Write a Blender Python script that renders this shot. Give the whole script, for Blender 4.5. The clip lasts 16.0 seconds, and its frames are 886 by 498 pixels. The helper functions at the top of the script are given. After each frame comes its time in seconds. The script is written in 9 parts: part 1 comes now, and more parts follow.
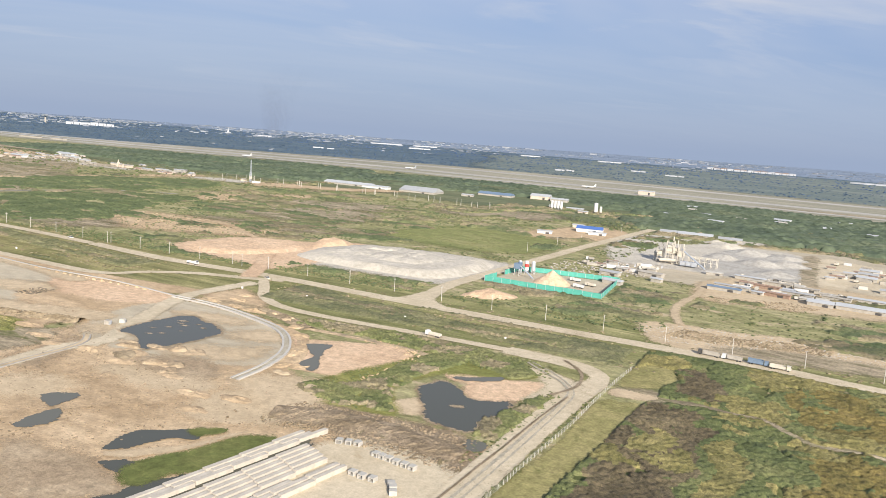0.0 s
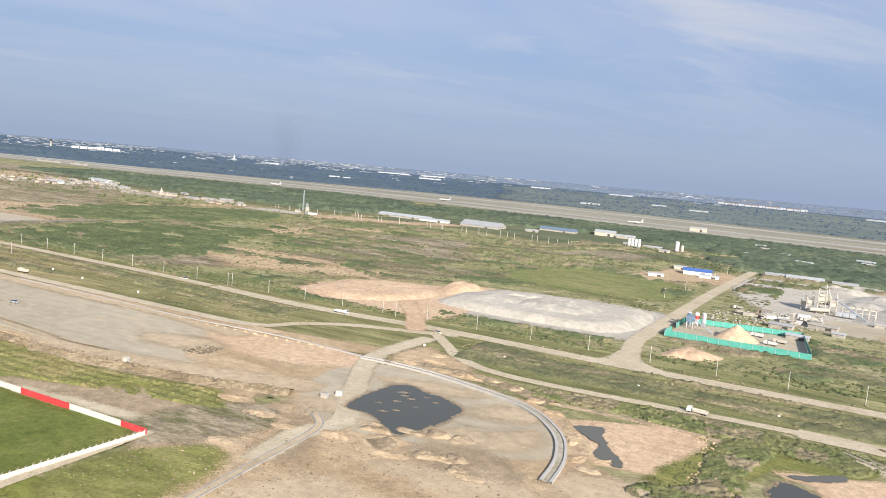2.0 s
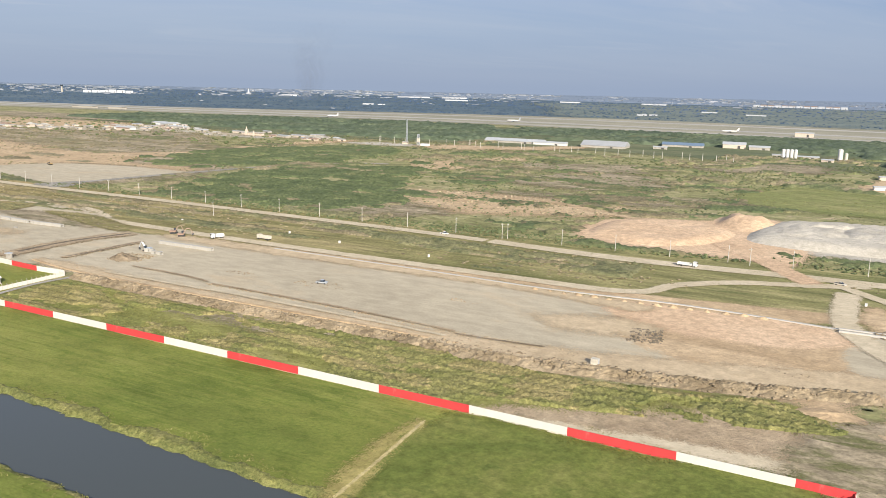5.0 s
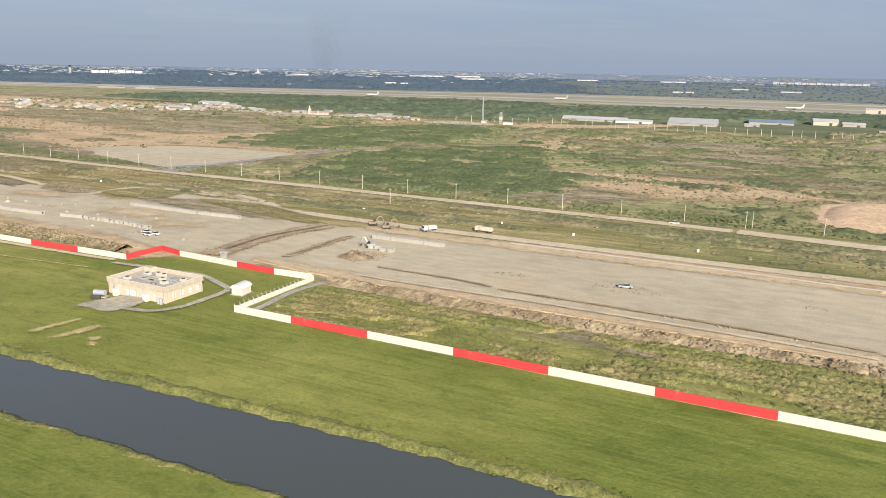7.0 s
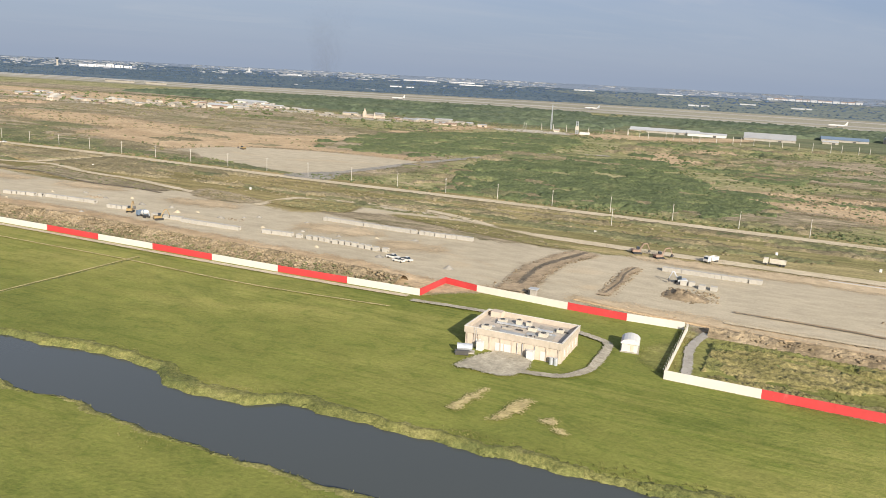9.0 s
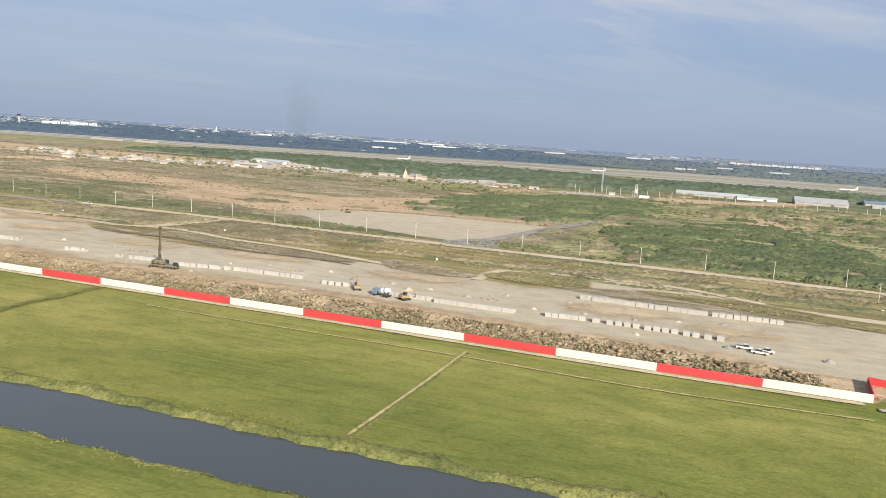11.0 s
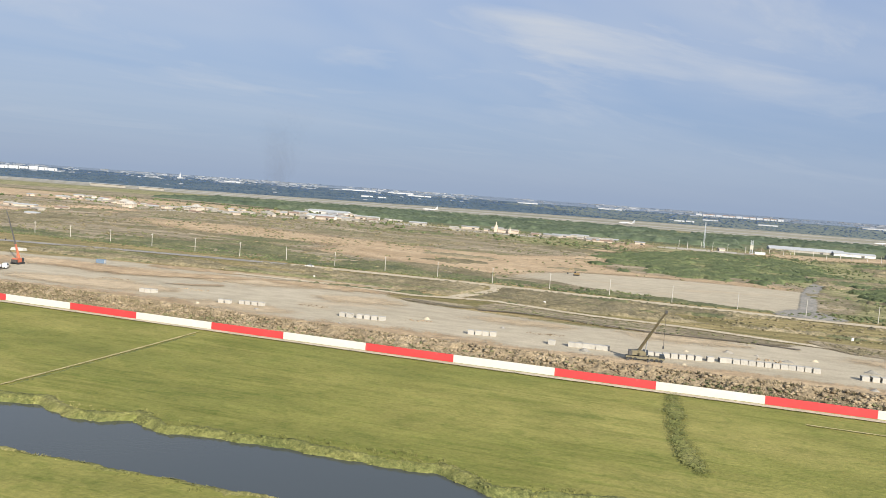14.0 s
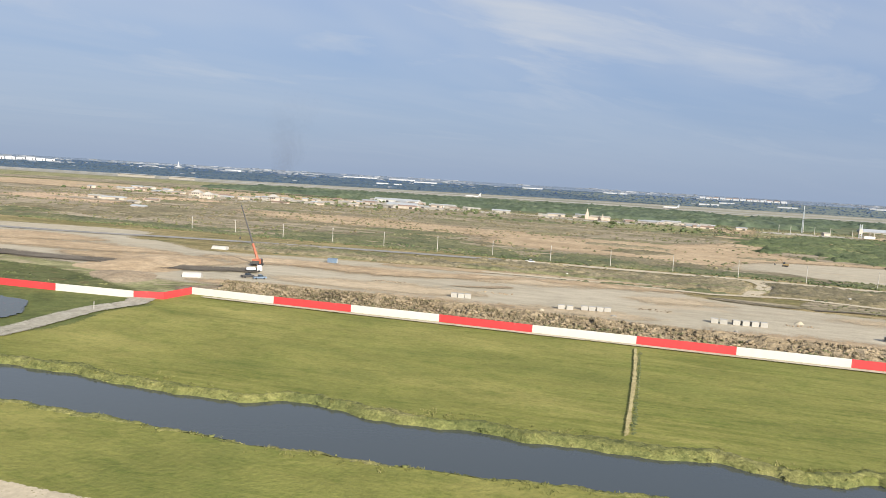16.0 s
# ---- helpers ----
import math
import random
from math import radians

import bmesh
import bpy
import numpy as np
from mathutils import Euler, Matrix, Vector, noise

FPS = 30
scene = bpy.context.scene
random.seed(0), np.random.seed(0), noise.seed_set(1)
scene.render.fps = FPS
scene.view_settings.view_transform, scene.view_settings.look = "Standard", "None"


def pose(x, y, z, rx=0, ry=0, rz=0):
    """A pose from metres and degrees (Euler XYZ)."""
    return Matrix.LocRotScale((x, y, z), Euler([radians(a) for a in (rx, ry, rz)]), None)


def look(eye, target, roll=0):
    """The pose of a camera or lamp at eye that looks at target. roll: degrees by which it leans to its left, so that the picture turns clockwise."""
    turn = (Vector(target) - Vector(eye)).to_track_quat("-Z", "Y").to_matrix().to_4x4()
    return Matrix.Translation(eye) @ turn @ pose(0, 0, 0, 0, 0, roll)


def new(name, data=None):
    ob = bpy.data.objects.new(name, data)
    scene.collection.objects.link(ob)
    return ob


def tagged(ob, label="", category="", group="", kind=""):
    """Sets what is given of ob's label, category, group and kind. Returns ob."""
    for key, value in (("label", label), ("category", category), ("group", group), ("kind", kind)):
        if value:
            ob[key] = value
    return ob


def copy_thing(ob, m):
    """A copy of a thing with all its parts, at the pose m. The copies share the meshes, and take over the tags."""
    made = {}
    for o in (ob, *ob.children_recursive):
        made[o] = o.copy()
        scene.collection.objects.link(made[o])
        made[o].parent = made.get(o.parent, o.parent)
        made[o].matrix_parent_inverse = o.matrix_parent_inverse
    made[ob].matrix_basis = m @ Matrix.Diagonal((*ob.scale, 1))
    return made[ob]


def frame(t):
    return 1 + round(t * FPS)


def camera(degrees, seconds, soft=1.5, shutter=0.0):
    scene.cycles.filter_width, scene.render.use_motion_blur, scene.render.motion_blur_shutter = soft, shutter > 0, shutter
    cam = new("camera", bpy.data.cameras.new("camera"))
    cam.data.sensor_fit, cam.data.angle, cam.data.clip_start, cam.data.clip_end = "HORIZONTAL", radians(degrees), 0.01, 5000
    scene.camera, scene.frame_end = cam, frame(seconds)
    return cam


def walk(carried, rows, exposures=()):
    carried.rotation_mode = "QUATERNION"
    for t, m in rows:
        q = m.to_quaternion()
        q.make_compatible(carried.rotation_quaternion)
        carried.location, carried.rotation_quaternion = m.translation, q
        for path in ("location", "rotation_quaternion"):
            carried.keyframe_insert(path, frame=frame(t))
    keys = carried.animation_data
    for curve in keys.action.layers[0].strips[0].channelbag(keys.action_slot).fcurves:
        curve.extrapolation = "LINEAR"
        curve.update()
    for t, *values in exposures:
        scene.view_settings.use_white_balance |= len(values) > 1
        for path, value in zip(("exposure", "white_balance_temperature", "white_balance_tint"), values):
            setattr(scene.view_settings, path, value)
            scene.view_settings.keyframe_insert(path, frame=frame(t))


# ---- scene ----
cam = camera(59.8, 16.0, soft=0.8)
PATH = [
    (0, (639.856, -174.523, 102.828), (638.939, -172.771, 102.533), 4.1),
    (0.5, (605.855, -174.947, 101.454), (604.946, -173.190, 101.155), 3.2),
    (1, (571.802, -174.552, 99.831), (570.911, -172.780, 99.569), 3.7),
    (1.5, (538.792, -175.702, 98.731), (537.903, -173.924, 98.507), 4.8),
    (2, (504.584, -175.911, 97.118), (503.681, -174.140, 96.900), 5.0),
    (2.5, (470.558, -176.302, 95.547), (469.641, -174.538, 95.326), 4.9),
    (3, (436.289, -176.395, 93.643), (435.357, -174.641, 93.408), 4.6),
    (3.2, (422.652, -176.463, 92.962), (421.712, -174.714, 92.720), 4.4),
    (5.3, (280.589, -176.137, 84.562), (279.705, -174.395, 84.131), 1.0),
    (5.5, (268.558, -176.955, 83.325), (267.665, -175.219, 82.89), 0.9),
    (6, (233.879, -178.245, 81.711), (232.985, -176.513, 81.264), 1.3),
    (6.5, (199.443, -179.356, 79.868), (198.553, -177.624, 79.41), 1.1),
    (7, (165.084, -180.76, 78.397), (164.215, -179.019, 77.932), 1.0),
    (7.5, (130.813, -182.693, 77.173), (129.96, -180.946, 76.705), 1.6),
    (8, (95.662, -184.164, 75.481), (94.817, -182.414, 75.005), 2.9),
    (8.5, (60.288, -184.772, 73.44), (59.482, -183.007, 72.955), 3.0),
    (9, (22.697, -186.512, 71.657), (21.895, -184.735, 71.208), 2.9),
    (9.2, (8.314, -186.145, 70.799), (7.511, -184.363, 70.375), 2.9),
    (11.3, (-142.472, -193.418, 61.783), (-143.157, -191.558, 61.515), 3.8),
    (11.5, (-156.318, -194.755, 61.911), (-156.996, -192.89, 61.659), 4.0),
    (12, (-192.764, -195.967, 59.956), (-193.423, -194.092, 59.737), 4.2),
    (12.5, (-229.254, -197.014, 57.924), (-229.898, -195.132, 57.718), 4.2),
    (13, (-265.58, -198.055, 56.033), (-266.193, -196.158, 55.863), 4.3),
    (13.5, (-302.104, -198.977, 54.303), (-302.687, -197.07, 54.154), 4.3),
    (14, (-338.913, -198.762, 52.553), (-339.474, -196.849, 52.398), 4.1),
    (14.5, (-374.634, -198.067, 50.356), (-375.167, -196.146, 50.192), 3.8),
    (15, (-410.77, -198.373, 48.365), (-411.295, -196.451, 48.19), 3.5),
    (15.5, (-446.325, -199.045, 46.689), (-446.843, -197.122, 46.506), 3.4),
    (16, (-482.881, -198.679, 44.539), (-483.394, -196.755, 44.351), 3.4),
]
SITE = 0.52
walk(cam, [(t, look(SITE * Vector(eye), SITE * Vector(target), roll)) for t, eye, target, roll in PATH], [(0.0, 0.95, 6200, 11.5), (3.2, 0.95, 6080, 11.5), (5.3, 0.88, 6330, 10), (9.2, 0.82, 6520, 10), (11.3, 0.9, 6330, 9.2), (16.0, 0.9, 6200, 8.6)])

# ---- light ----
SUN_TO = Vector((0.640, -0.655, 0.402)).normalized()
SUN_EL, SUN_AZ = math.asin(SUN_TO.z), math.atan2(SUN_TO.x, SUN_TO.y)
sun = new("sun", bpy.data.lights.new("sun", "SUN"))
sun.data.energy, sun.data.angle, sun.data.color = 4.6, radians(0.6), (1.0, 0.92, 0.80)
sun.matrix_world = look((0, 0, 400), Vector((0, 0, 400)) - SUN_TO)

world = bpy.data.worlds.new("world")
scene.world = world
world.use_nodes = True
wn, wl = world.node_tree.nodes, world.node_tree.links
wn.clear()
w_out = wn.new("ShaderNodeOutputWorld")
w_bg = wn.new("ShaderNodeBackground")
w_sky = wn.new("ShaderNodeTexSky")
w_sky.sky_type, w_sky.sun_disc = "NISHITA", False
w_sky.sun_elevation, w_sky.sun_rotation = SUN_EL, SUN_AZ
w_sky.air_density, w_sky.dust_density, w_sky.ozone_density = 1.0, 0.8, 1.5
w_bg.inputs["Strength"].default_value = 0.085
# haze towards the horizon
w_tc = wn.new("ShaderNodeTexCoord")
w_sep = wn.new("ShaderNodeSeparateXYZ")
wl.new(w_tc.outputs["Generated"], w_sep.inputs["Vector"])
w_haze = wn.new("ShaderNodeValToRGB")
w_haze.color_ramp.elements[0].position, w_haze.color_ramp.elements[0].color = 0.0, (0.95, 0.95, 0.95, 1)
w_haze.color_ramp.elements[1].position, w_haze.color_ramp.elements[1].color = 0.60, (0.60, 0.60, 0.60, 1)
wl.new(w_sep.outputs["Z"], w_haze.inputs["Fac"])
w_low = wn.new("ShaderNodeMixRGB")
w_tint = wn.new("ShaderNodeValToRGB")
w_tint.color_ramp.elements[0].position, w_tint.color_ramp.elements[0].color = 0.0, (0.50, 0.61, 0.82, 1)
w_tint.color_ramp.elements[1].position, w_tint.color_ramp.elements[1].color = 0.40, (0.36, 0.54, 0.98, 1)
wl.new(w_sep.outputs["Z"], w_tint.inputs["Fac"])
w_gain = wn.new("ShaderNodeMixRGB")
w_gain.blend_type = "MULTIPLY"
w_gain.inputs["Fac"].default_value, w_gain.inputs["Color2"].default_value = 1.0, (4.12, 4.12, 4.12, 1)
wl.new(w_tint.outputs["Color"], w_gain.inputs["Color1"])
wl.new(w_gain.outputs["Color"], w_low.inputs["Color2"])
wl.new(w_haze.outputs["Color"], w_low.inputs["Fac"])
wl.new(w_sky.outputs["Color"], w_low.inputs["Color1"])


# thin high cloud on a level sheet, drawn out in streaks
def w_math(op, a, b):
    n = wn.new("ShaderNodeMath")
    n.operation = op
    for k, v in enumerate((a, b)):
        if isinstance(v, (int, float)):
            n.inputs[k].default_value = v
        else:
            wl.new(v, n.inputs[k])
    return n.outputs[0]


w_den = w_math("ADD", w_math("MAXIMUM", w_sep.outputs["Z"], 0.0), 0.10)
w_com = wn.new("ShaderNodeCombineXYZ")
wl.new(w_math("DIVIDE", w_sep.outputs["X"], w_den), w_com.inputs["X"])
wl.new(w_math("DIVIDE", w_sep.outputs["Y"], w_den), w_com.inputs["Y"])
w_map = wn.new("ShaderNodeMapping")
w_map.vector_type = "TEXTURE"
w_map.inputs["Rotation"].default_value = (0.0, 0.0, radians(48))
w_map.inputs["Scale"].default_value = (1.7, 0.8, 1.0)
w_noise = wn.new("ShaderNodeTexNoise")
w_noise.inputs["Scale"].default_value, w_noise.inputs["Detail"].default_value = 1.0, 7.0
w_noise.inputs["Roughness"].default_value, w_noise.inputs["Distortion"].default_value = 0.56, 0.7
w_ramp = wn.new("ShaderNodeValToRGB")
w_ramp.color_ramp.elements[0].position, w_ramp.color_ramp.elements[0].color = 0.45, (0, 0, 0, 1)
w_ramp.color_ramp.elements[1].position, w_ramp.color_ramp.elements[1].color = 0.70, (0.8, 0.8, 0.8, 1)
w_mix = wn.new("ShaderNodeMixRGB")
w_mix.inputs["Color2"].default_value = (4.1, 4.15, 4.3, 1)
wl.new(w_com.outputs["Vector"], w_map.inputs["Vector"])
wl.new(w_map.outputs["Vector"], w_noise.inputs["Vector"])
wl.new(w_noise.outputs["Fac"], w_ramp.inputs["Fac"])
w_rise = wn.new("ShaderNodeMapRange")
w_rise.inputs["From Min"].default_value, w_rise.inputs["From Max"].default_value = 0.0, 0.20
wl.new(w_sep.outputs["Z"], w_rise.inputs["Value"])
w_veil = wn.new("ShaderNodeTexNoise")
w_veil.inputs["Scale"].default_value, w_veil.inputs["Detail"].default_value = 0.42, 4.0
w_veil.inputs["Roughness"].default_value, w_veil.inputs["Distortion"].default_value = 0.6, 0.4
wl.new(w_map.outputs["Vector"], w_veil.inputs["Vector"])
w_thin = wn.new("ShaderNodeMapRange")
w_thin.inputs["From Min"].default_value, w_thin.inputs["From Max"].default_value = 0.34, 0.62
w_thin.inputs["To Max"].default_value = 0.55
wl.new(w_veil.outputs["Fac"], w_thin.inputs["Value"])
wl.new(w_math("MULTIPLY", w_math("MAXIMUM", w_ramp.outputs["Color"], w_thin.outputs["Result"]), w_rise.outputs["Result"]), w_mix.inputs["Fac"])
wl.new(w_low.outputs["Color"], w_mix.inputs["Color1"])
wl.new(w_mix.outputs["Color"], w_bg.inputs["Color"])
wl.new(w_bg.outputs["Background"], w_out.inputs["Surface"])


# ---- materials ----
def ramp_node(nt, src, stops):
    r = nt.nodes.new("ShaderNodeValToRGB")
    els = r.color_ramp.elements
    while len(els) < len(stops):
        els.new(0.5)
    for e, (p, c) in zip(els, stops):
        e.position = p
        e.color = (*c, 1) if len(c) == 3 else c
    nt.links.new(src, r.inputs["Fac"])
    return r.outputs["Color"]


def noise_out(nt, vec, scale, detail=4.0, rough=0.55, dist=0.0):
    n = nt.nodes.new("ShaderNodeTexNoise")
    n.inputs["Scale"].default_value, n.inputs["Detail"].default_value = scale, detail
    n.inputs["Roughness"].default_value, n.inputs["Distortion"].default_value = rough, dist
    nt.links.new(vec, n.inputs["Vector"])
    return n.outputs["Fac"]


def mix_col(nt, kind, fac, a, b):
    m = nt.nodes.new("ShaderNodeMixRGB")
    m.blend_type = kind
    for key, val in (("Fac", fac), ("Color1", a), ("Color2", b)):
        if isinstance(val, (int, float)):
            m.inputs[key].default_value = val
        elif isinstance(val, tuple):
            m.inputs[key].default_value = (*val, 1)
        else:
            nt.links.new(val, m.inputs[key])
    return m.outputs["Color"]


def base_mat(name, rough=0.9, metal=0.0, spec=0.3):
    m = bpy.data.materials.new(name)
    m.use_nodes = True
    nt = m.node_tree
    b = nt.nodes["Principled BSDF"]
    b.inputs["Roughness"].default_value, b.inputs["Metallic"].default_value = rough, metal
    b.inputs["Specular IOR Level"].default_value = spec
    return m, nt, b


def stretch(nt, vec, scale=(1, 1, 1), turn=0.0):
    mp = nt.nodes.new("ShaderNodeMapping")
    mp.inputs["Scale"].default_value = scale
    mp.inputs["Rotation"].default_value = (0, 0, radians(turn))
    nt.links.new(vec, mp.inputs["Vector"])
    return mp.outputs["Vector"]


def earth(name, dark, mid, light, blotch=None, s1=0.03, s2=0.25, s3=1.6, cut=0.55, bump=0.25, scale=(1, 1, 1), turn=0.0, rough=0.95, soft=0.12, con=0.25, streak=None, drift=None):
    """Ground: a broad tone, a finer one, patches of another cover and a fine grain with relief."""
    m, nt, b = base_mat(name, rough, 0, 0.15)
    tc = nt.nodes.new("ShaderNodeTexCoord").outputs["Object"]
    vec = stretch(nt, tc, scale, turn)
    col = ramp_node(nt, noise_out(nt, vec, s1, 6, 0.62, 0.6), [(0.30, dark), (0.50, mid), (0.70, light)])
    fine = ramp_node(nt, noise_out(nt, vec, s2, 6, 0.65), [(0.30, (1 - con,) * 3), (0.70, (1 + con,) * 3)])
    col = mix_col(nt, "MULTIPLY", 1.0, col, fine)
    if blotch:
        f = ramp_node(nt, noise_out(nt, vec, s1 * 2.3, 8, 0.68, 0.8), [(cut, (0, 0, 0)), (cut + soft, (1, 1, 1))])
        col = mix_col(nt, "MIX", f, col, blotch)
    if streak:
        f = ramp_node(nt, noise_out(nt, stretch(nt, tc, (0.6, 1, 1), turn), 0.24, 8, 0.7, 0.8), [(0.49, (0, 0, 0)), (0.64, (1, 1, 1))])
        col = mix_col(nt, "MULTIPLY", f, col, streak)
    if drift:
        sp = nt.nodes.new("ShaderNodeSeparateXYZ")
        nt.links.new(tc, sp.inputs["Vector"])
        mr = nt.nodes.new("ShaderNodeMapRange")
        mr.inputs["From Min"].default_value, mr.inputs["From Max"].default_value = drift[0], drift[1]
        nt.links.new(sp.outputs["X"], mr.inputs["Value"])
        col = mix_col(nt, "MULTIPLY", 1.0, col, ramp_node(nt, mr.outputs["Result"], [(0.0, drift[2]), (1.0, drift[3])]))
        lines = noise_out(nt, stretch(nt, tc, (0.035, 1, 1), -2.0), 0.55, 5, 0.6)
        where = noise_out(nt, stretch(nt, tc, (0.5, 1, 1)), 0.02, 4, 0.6)
        f = ramp_node(nt, mix_col(nt, "MULTIPLY", 1.0, lines, where), [(0.27, (0, 0, 0)), (0.34, (1, 1, 1))])
        col = mix_col(nt, "MULTIPLY", f, col, (0.80, 0.86, 0.76))
        tuft = ramp_node(nt, noise_out(nt, stretch(nt, tc, (0.7, 1, 1)), 1.1, 5, 0.75), [(0.36, (0.66, 0.72, 0.62)), (0.5, (1, 1, 1)), (0.68, (1.2, 1.14, 1.12))])
        col = mix_col(nt, "MULTIPLY", 0.45, col, tuft)
    g = noise_out(nt, tc, s3, 4, 0.7)
    grain = ramp_node(nt, g, [(0.3, (1 - 0.8 * con,) * 3), (0.7, (1 + 0.8 * con,) * 3)])
    col = mix_col(nt, "MULTIPLY", 1.0, col, grain)
    nt.links.new(col, b.inputs["Base Color"])
    bp = nt.nodes.new("ShaderNodeBump")
    bp.inputs["Strength"].default_value, bp.inputs["Distance"].default_value = bump, 0.4
    nt.links.new(g, bp.inputs["Height"])
    nt.links.new(bp.outputs["Normal"], b.inputs["Normal"])
    return m


def plain(name, col, rough=0.6, metal=0.0, vary=0.18, s=0.6, spec=0.4, stain=None, s_stain=0.2, cut=0.58):
    """Paint, concrete or metal with slight unevenness and, if given, stains."""
    m, nt, b = base_mat(name, rough, metal, spec)
    tc = nt.nodes.new("ShaderNodeTexCoord").outputs["Object"]
    lo, hi = 1 - vary, 1 + vary
    c = mix_col(nt, "MULTIPLY", 1.0, col, ramp_node(nt, noise_out(nt, tc, s, 6, 0.65), [(0.3, (lo, lo, lo)), (0.7, (hi, hi, hi))]))
    if stain:
        f = ramp_node(nt, noise_out(nt, stretch(nt, tc, (1, 1, 0.35)), s_stain, 8, 0.7), [(cut, (0, 0, 0)), (cut + 0.15, (0.75, 0.75, 0.75))])
        c = mix_col(nt, "MIX", f, c, stain)
    nt.links.new(c, b.inputs["Base Color"])
    return m


def leafy(name, stops, s=0.02, rough=0.8):
    """Foliage: tone by place, and by leaf clump."""
    m, nt, b = base_mat(name, rough, 0, 0.2)
    tc = nt.nodes.new("ShaderNodeTexCoord").outputs["Object"]
    ge = nt.nodes.new("ShaderNodeNewGeometry").outputs["Random Per Island"]
    f = nt.nodes.new("ShaderNodeMath")
    f.operation = "MULTIPLY_ADD"
    f.inputs[1].default_value, f.inputs[2].default_value = 0.22, -0.11
    nt.links.new(ge, f.inputs[0])
    a = nt.nodes.new("ShaderNodeMath")
    nt.links.new(f.outputs[0], a.inputs[0])
    nt.links.new(noise_out(nt, tc, s, 5, 0.6), a.inputs[1])
    col = ramp_node(nt, a.outputs[0], stops)
    # gaps between clumps darkened in the colour, as if shaded
    grain = ramp_node(nt, noise_out(nt, tc, 14.0 * s, 5, 0.7), [(0.32, (0.52, 0.55, 0.5)), (0.52, (0.95, 0.95, 0.95)), (0.72, (1.4, 1.35, 1.4))])
    col = mix_col(nt, "MULTIPLY", 1.0, col, grain)
    if s >= 0.02:
        leaf = noise_out(nt, tc, 2.2, 6, 0.75, 0.4)
        # hollows between leaves painted darker too, on the noise that gives the relief
        col = mix_col(nt, "MULTIPLY", 1.0, col, ramp_node(nt, leaf, [(0.34, (0.66, 0.69, 0.64)), (0.50, (1.05, 1.05, 1.05)), (0.66, (1.42, 1.38, 1.34))]))
        bp = nt.nodes.new("ShaderNodeBump")
        bp.inputs["Strength"].default_value, bp.inputs["Distance"].default_value = 0.5, 0.3
        nt.links.new(leaf, bp.inputs["Height"])
        nt.links.new(bp.outputs["Normal"], b.inputs["Normal"])
    nt.links.new(col, b.inputs["Base Color"])
    return m


SCRUB = earth("scrub_ground", (0.140, 0.142, 0.058), (0.245, 0.230, 0.105), (0.345, 0.305, 0.165), (0.46, 0.360, 0.235), s1=0.03, s2=0.16, s3=0.5, cut=0.56, scale=(0.5, 1, 1), con=0.42)
VERGE = earth("verge_grass", (0.150, 0.142, 0.060), (0.232, 0.210, 0.096), (0.345, 0.290, 0.155), (0.125, 0.128, 0.052), s1=0.05, s2=0.2, s3=0.7, cut=0.53, scale=(0.2, 1, 1), con=0.36, drift=(-350, 420, (1.14, 1.0, 0.98), (0.95, 1.0, 0.92)))
GRASS = earth("airfield_grass", (0.142, 0.156, 0.040), (0.205, 0.202, 0.056), (0.296, 0.264, 0.088), (0.136, 0.152, 0.040), s1=0.016, s2=0.12, s3=0.9, cut=0.55, scale=(0.45, 1, 1), turn=-10, soft=0.2, bump=0.3, con=0.15, streak=(0.76, 0.83, 0.74), drift=(-420, 160, (1.10, 1.06, 1.0), (0.86, 0.955, 0.76)))
DEEPGREEN = earth("damp_grass", (0.122, 0.134, 0.036), (0.166, 0.170, 0.049), (0.22, 0.208, 0.068), None, s1=0.08, s2=0.3, s3=0.9, bump=0.6)
GRAVEL = earth("gravel_pad", (0.375, 0.320, 0.226), (0.425, 0.364, 0.260), (0.470, 0.402, 0.290), (0.485, 0.378, 0.245), s1=0.018, s2=0.2, s3=1.2, cut=0.56, scale=(0.45, 1, 1), soft=0.2, con=0.15)
DIRT = earth("bare_dirt", (0.365, 0.262, 0.152), (0.446, 0.326, 0.197), (0.525, 0.395, 0.248), (0.37, 0.285, 0.185), s1=0.035, s2=0.22, s3=0.8, cut=0.57, scale=(0.7, 1, 1), con=0.24, soft=0.16, bump=0.5)
REDSAND = earth("red_sand", (0.475, 0.328, 0.206), (0.54, 0.384, 0.246), (0.59, 0.430, 0.284), None, s1=0.03, s2=0.3, s3=1.0)
BROWN = earth("brown_earth", (0.175, 0.132, 0.080), (0.26, 0.20, 0.13), (0.38, 0.30, 0.20), (0.135, 0.118, 0.062), s1=0.06, s2=0.4, s3=1.2, cut=0.57, bump=0.9)
SCRUBDIRT = earth("dry_waste_ground", (0.168, 0.138, 0.082), (0.292, 0.238, 0.155), (0.435, 0.352, 0.242), (0.135, 0.130, 0.056), s1=0.04, s2=0.25, s3=0.6, cut=0.52, scale=(0.3, 1, 1), con=0.42)
ROAD = earth("dusty_road", (0.45, 0.370, 0.248), (0.50, 0.418, 0.288), (0.55, 0.465, 0.328), (0.42, 0.335, 0.215), s1=0.03, s2=0.3, s3=1.5, bump=0.15, con=0.15, cut=0.6)
DARKROAD = earth("worn_asphalt", (0.24, 0.225, 0.20), (0.29, 0.27, 0.235), (0.35, 0.32, 0.275), None, s1=0.03, s2=0.3, s3=1.5, bump=0.1)
RUNWAY = earth("runway_surface", (0.33, 0.31, 0.27), (0.37, 0.345, 0.30), (0.41, 0.38, 0.33), None, s1=0.004, s2=0.03, s3=0.2, bump=0.05, scale=(0.2, 1, 1))
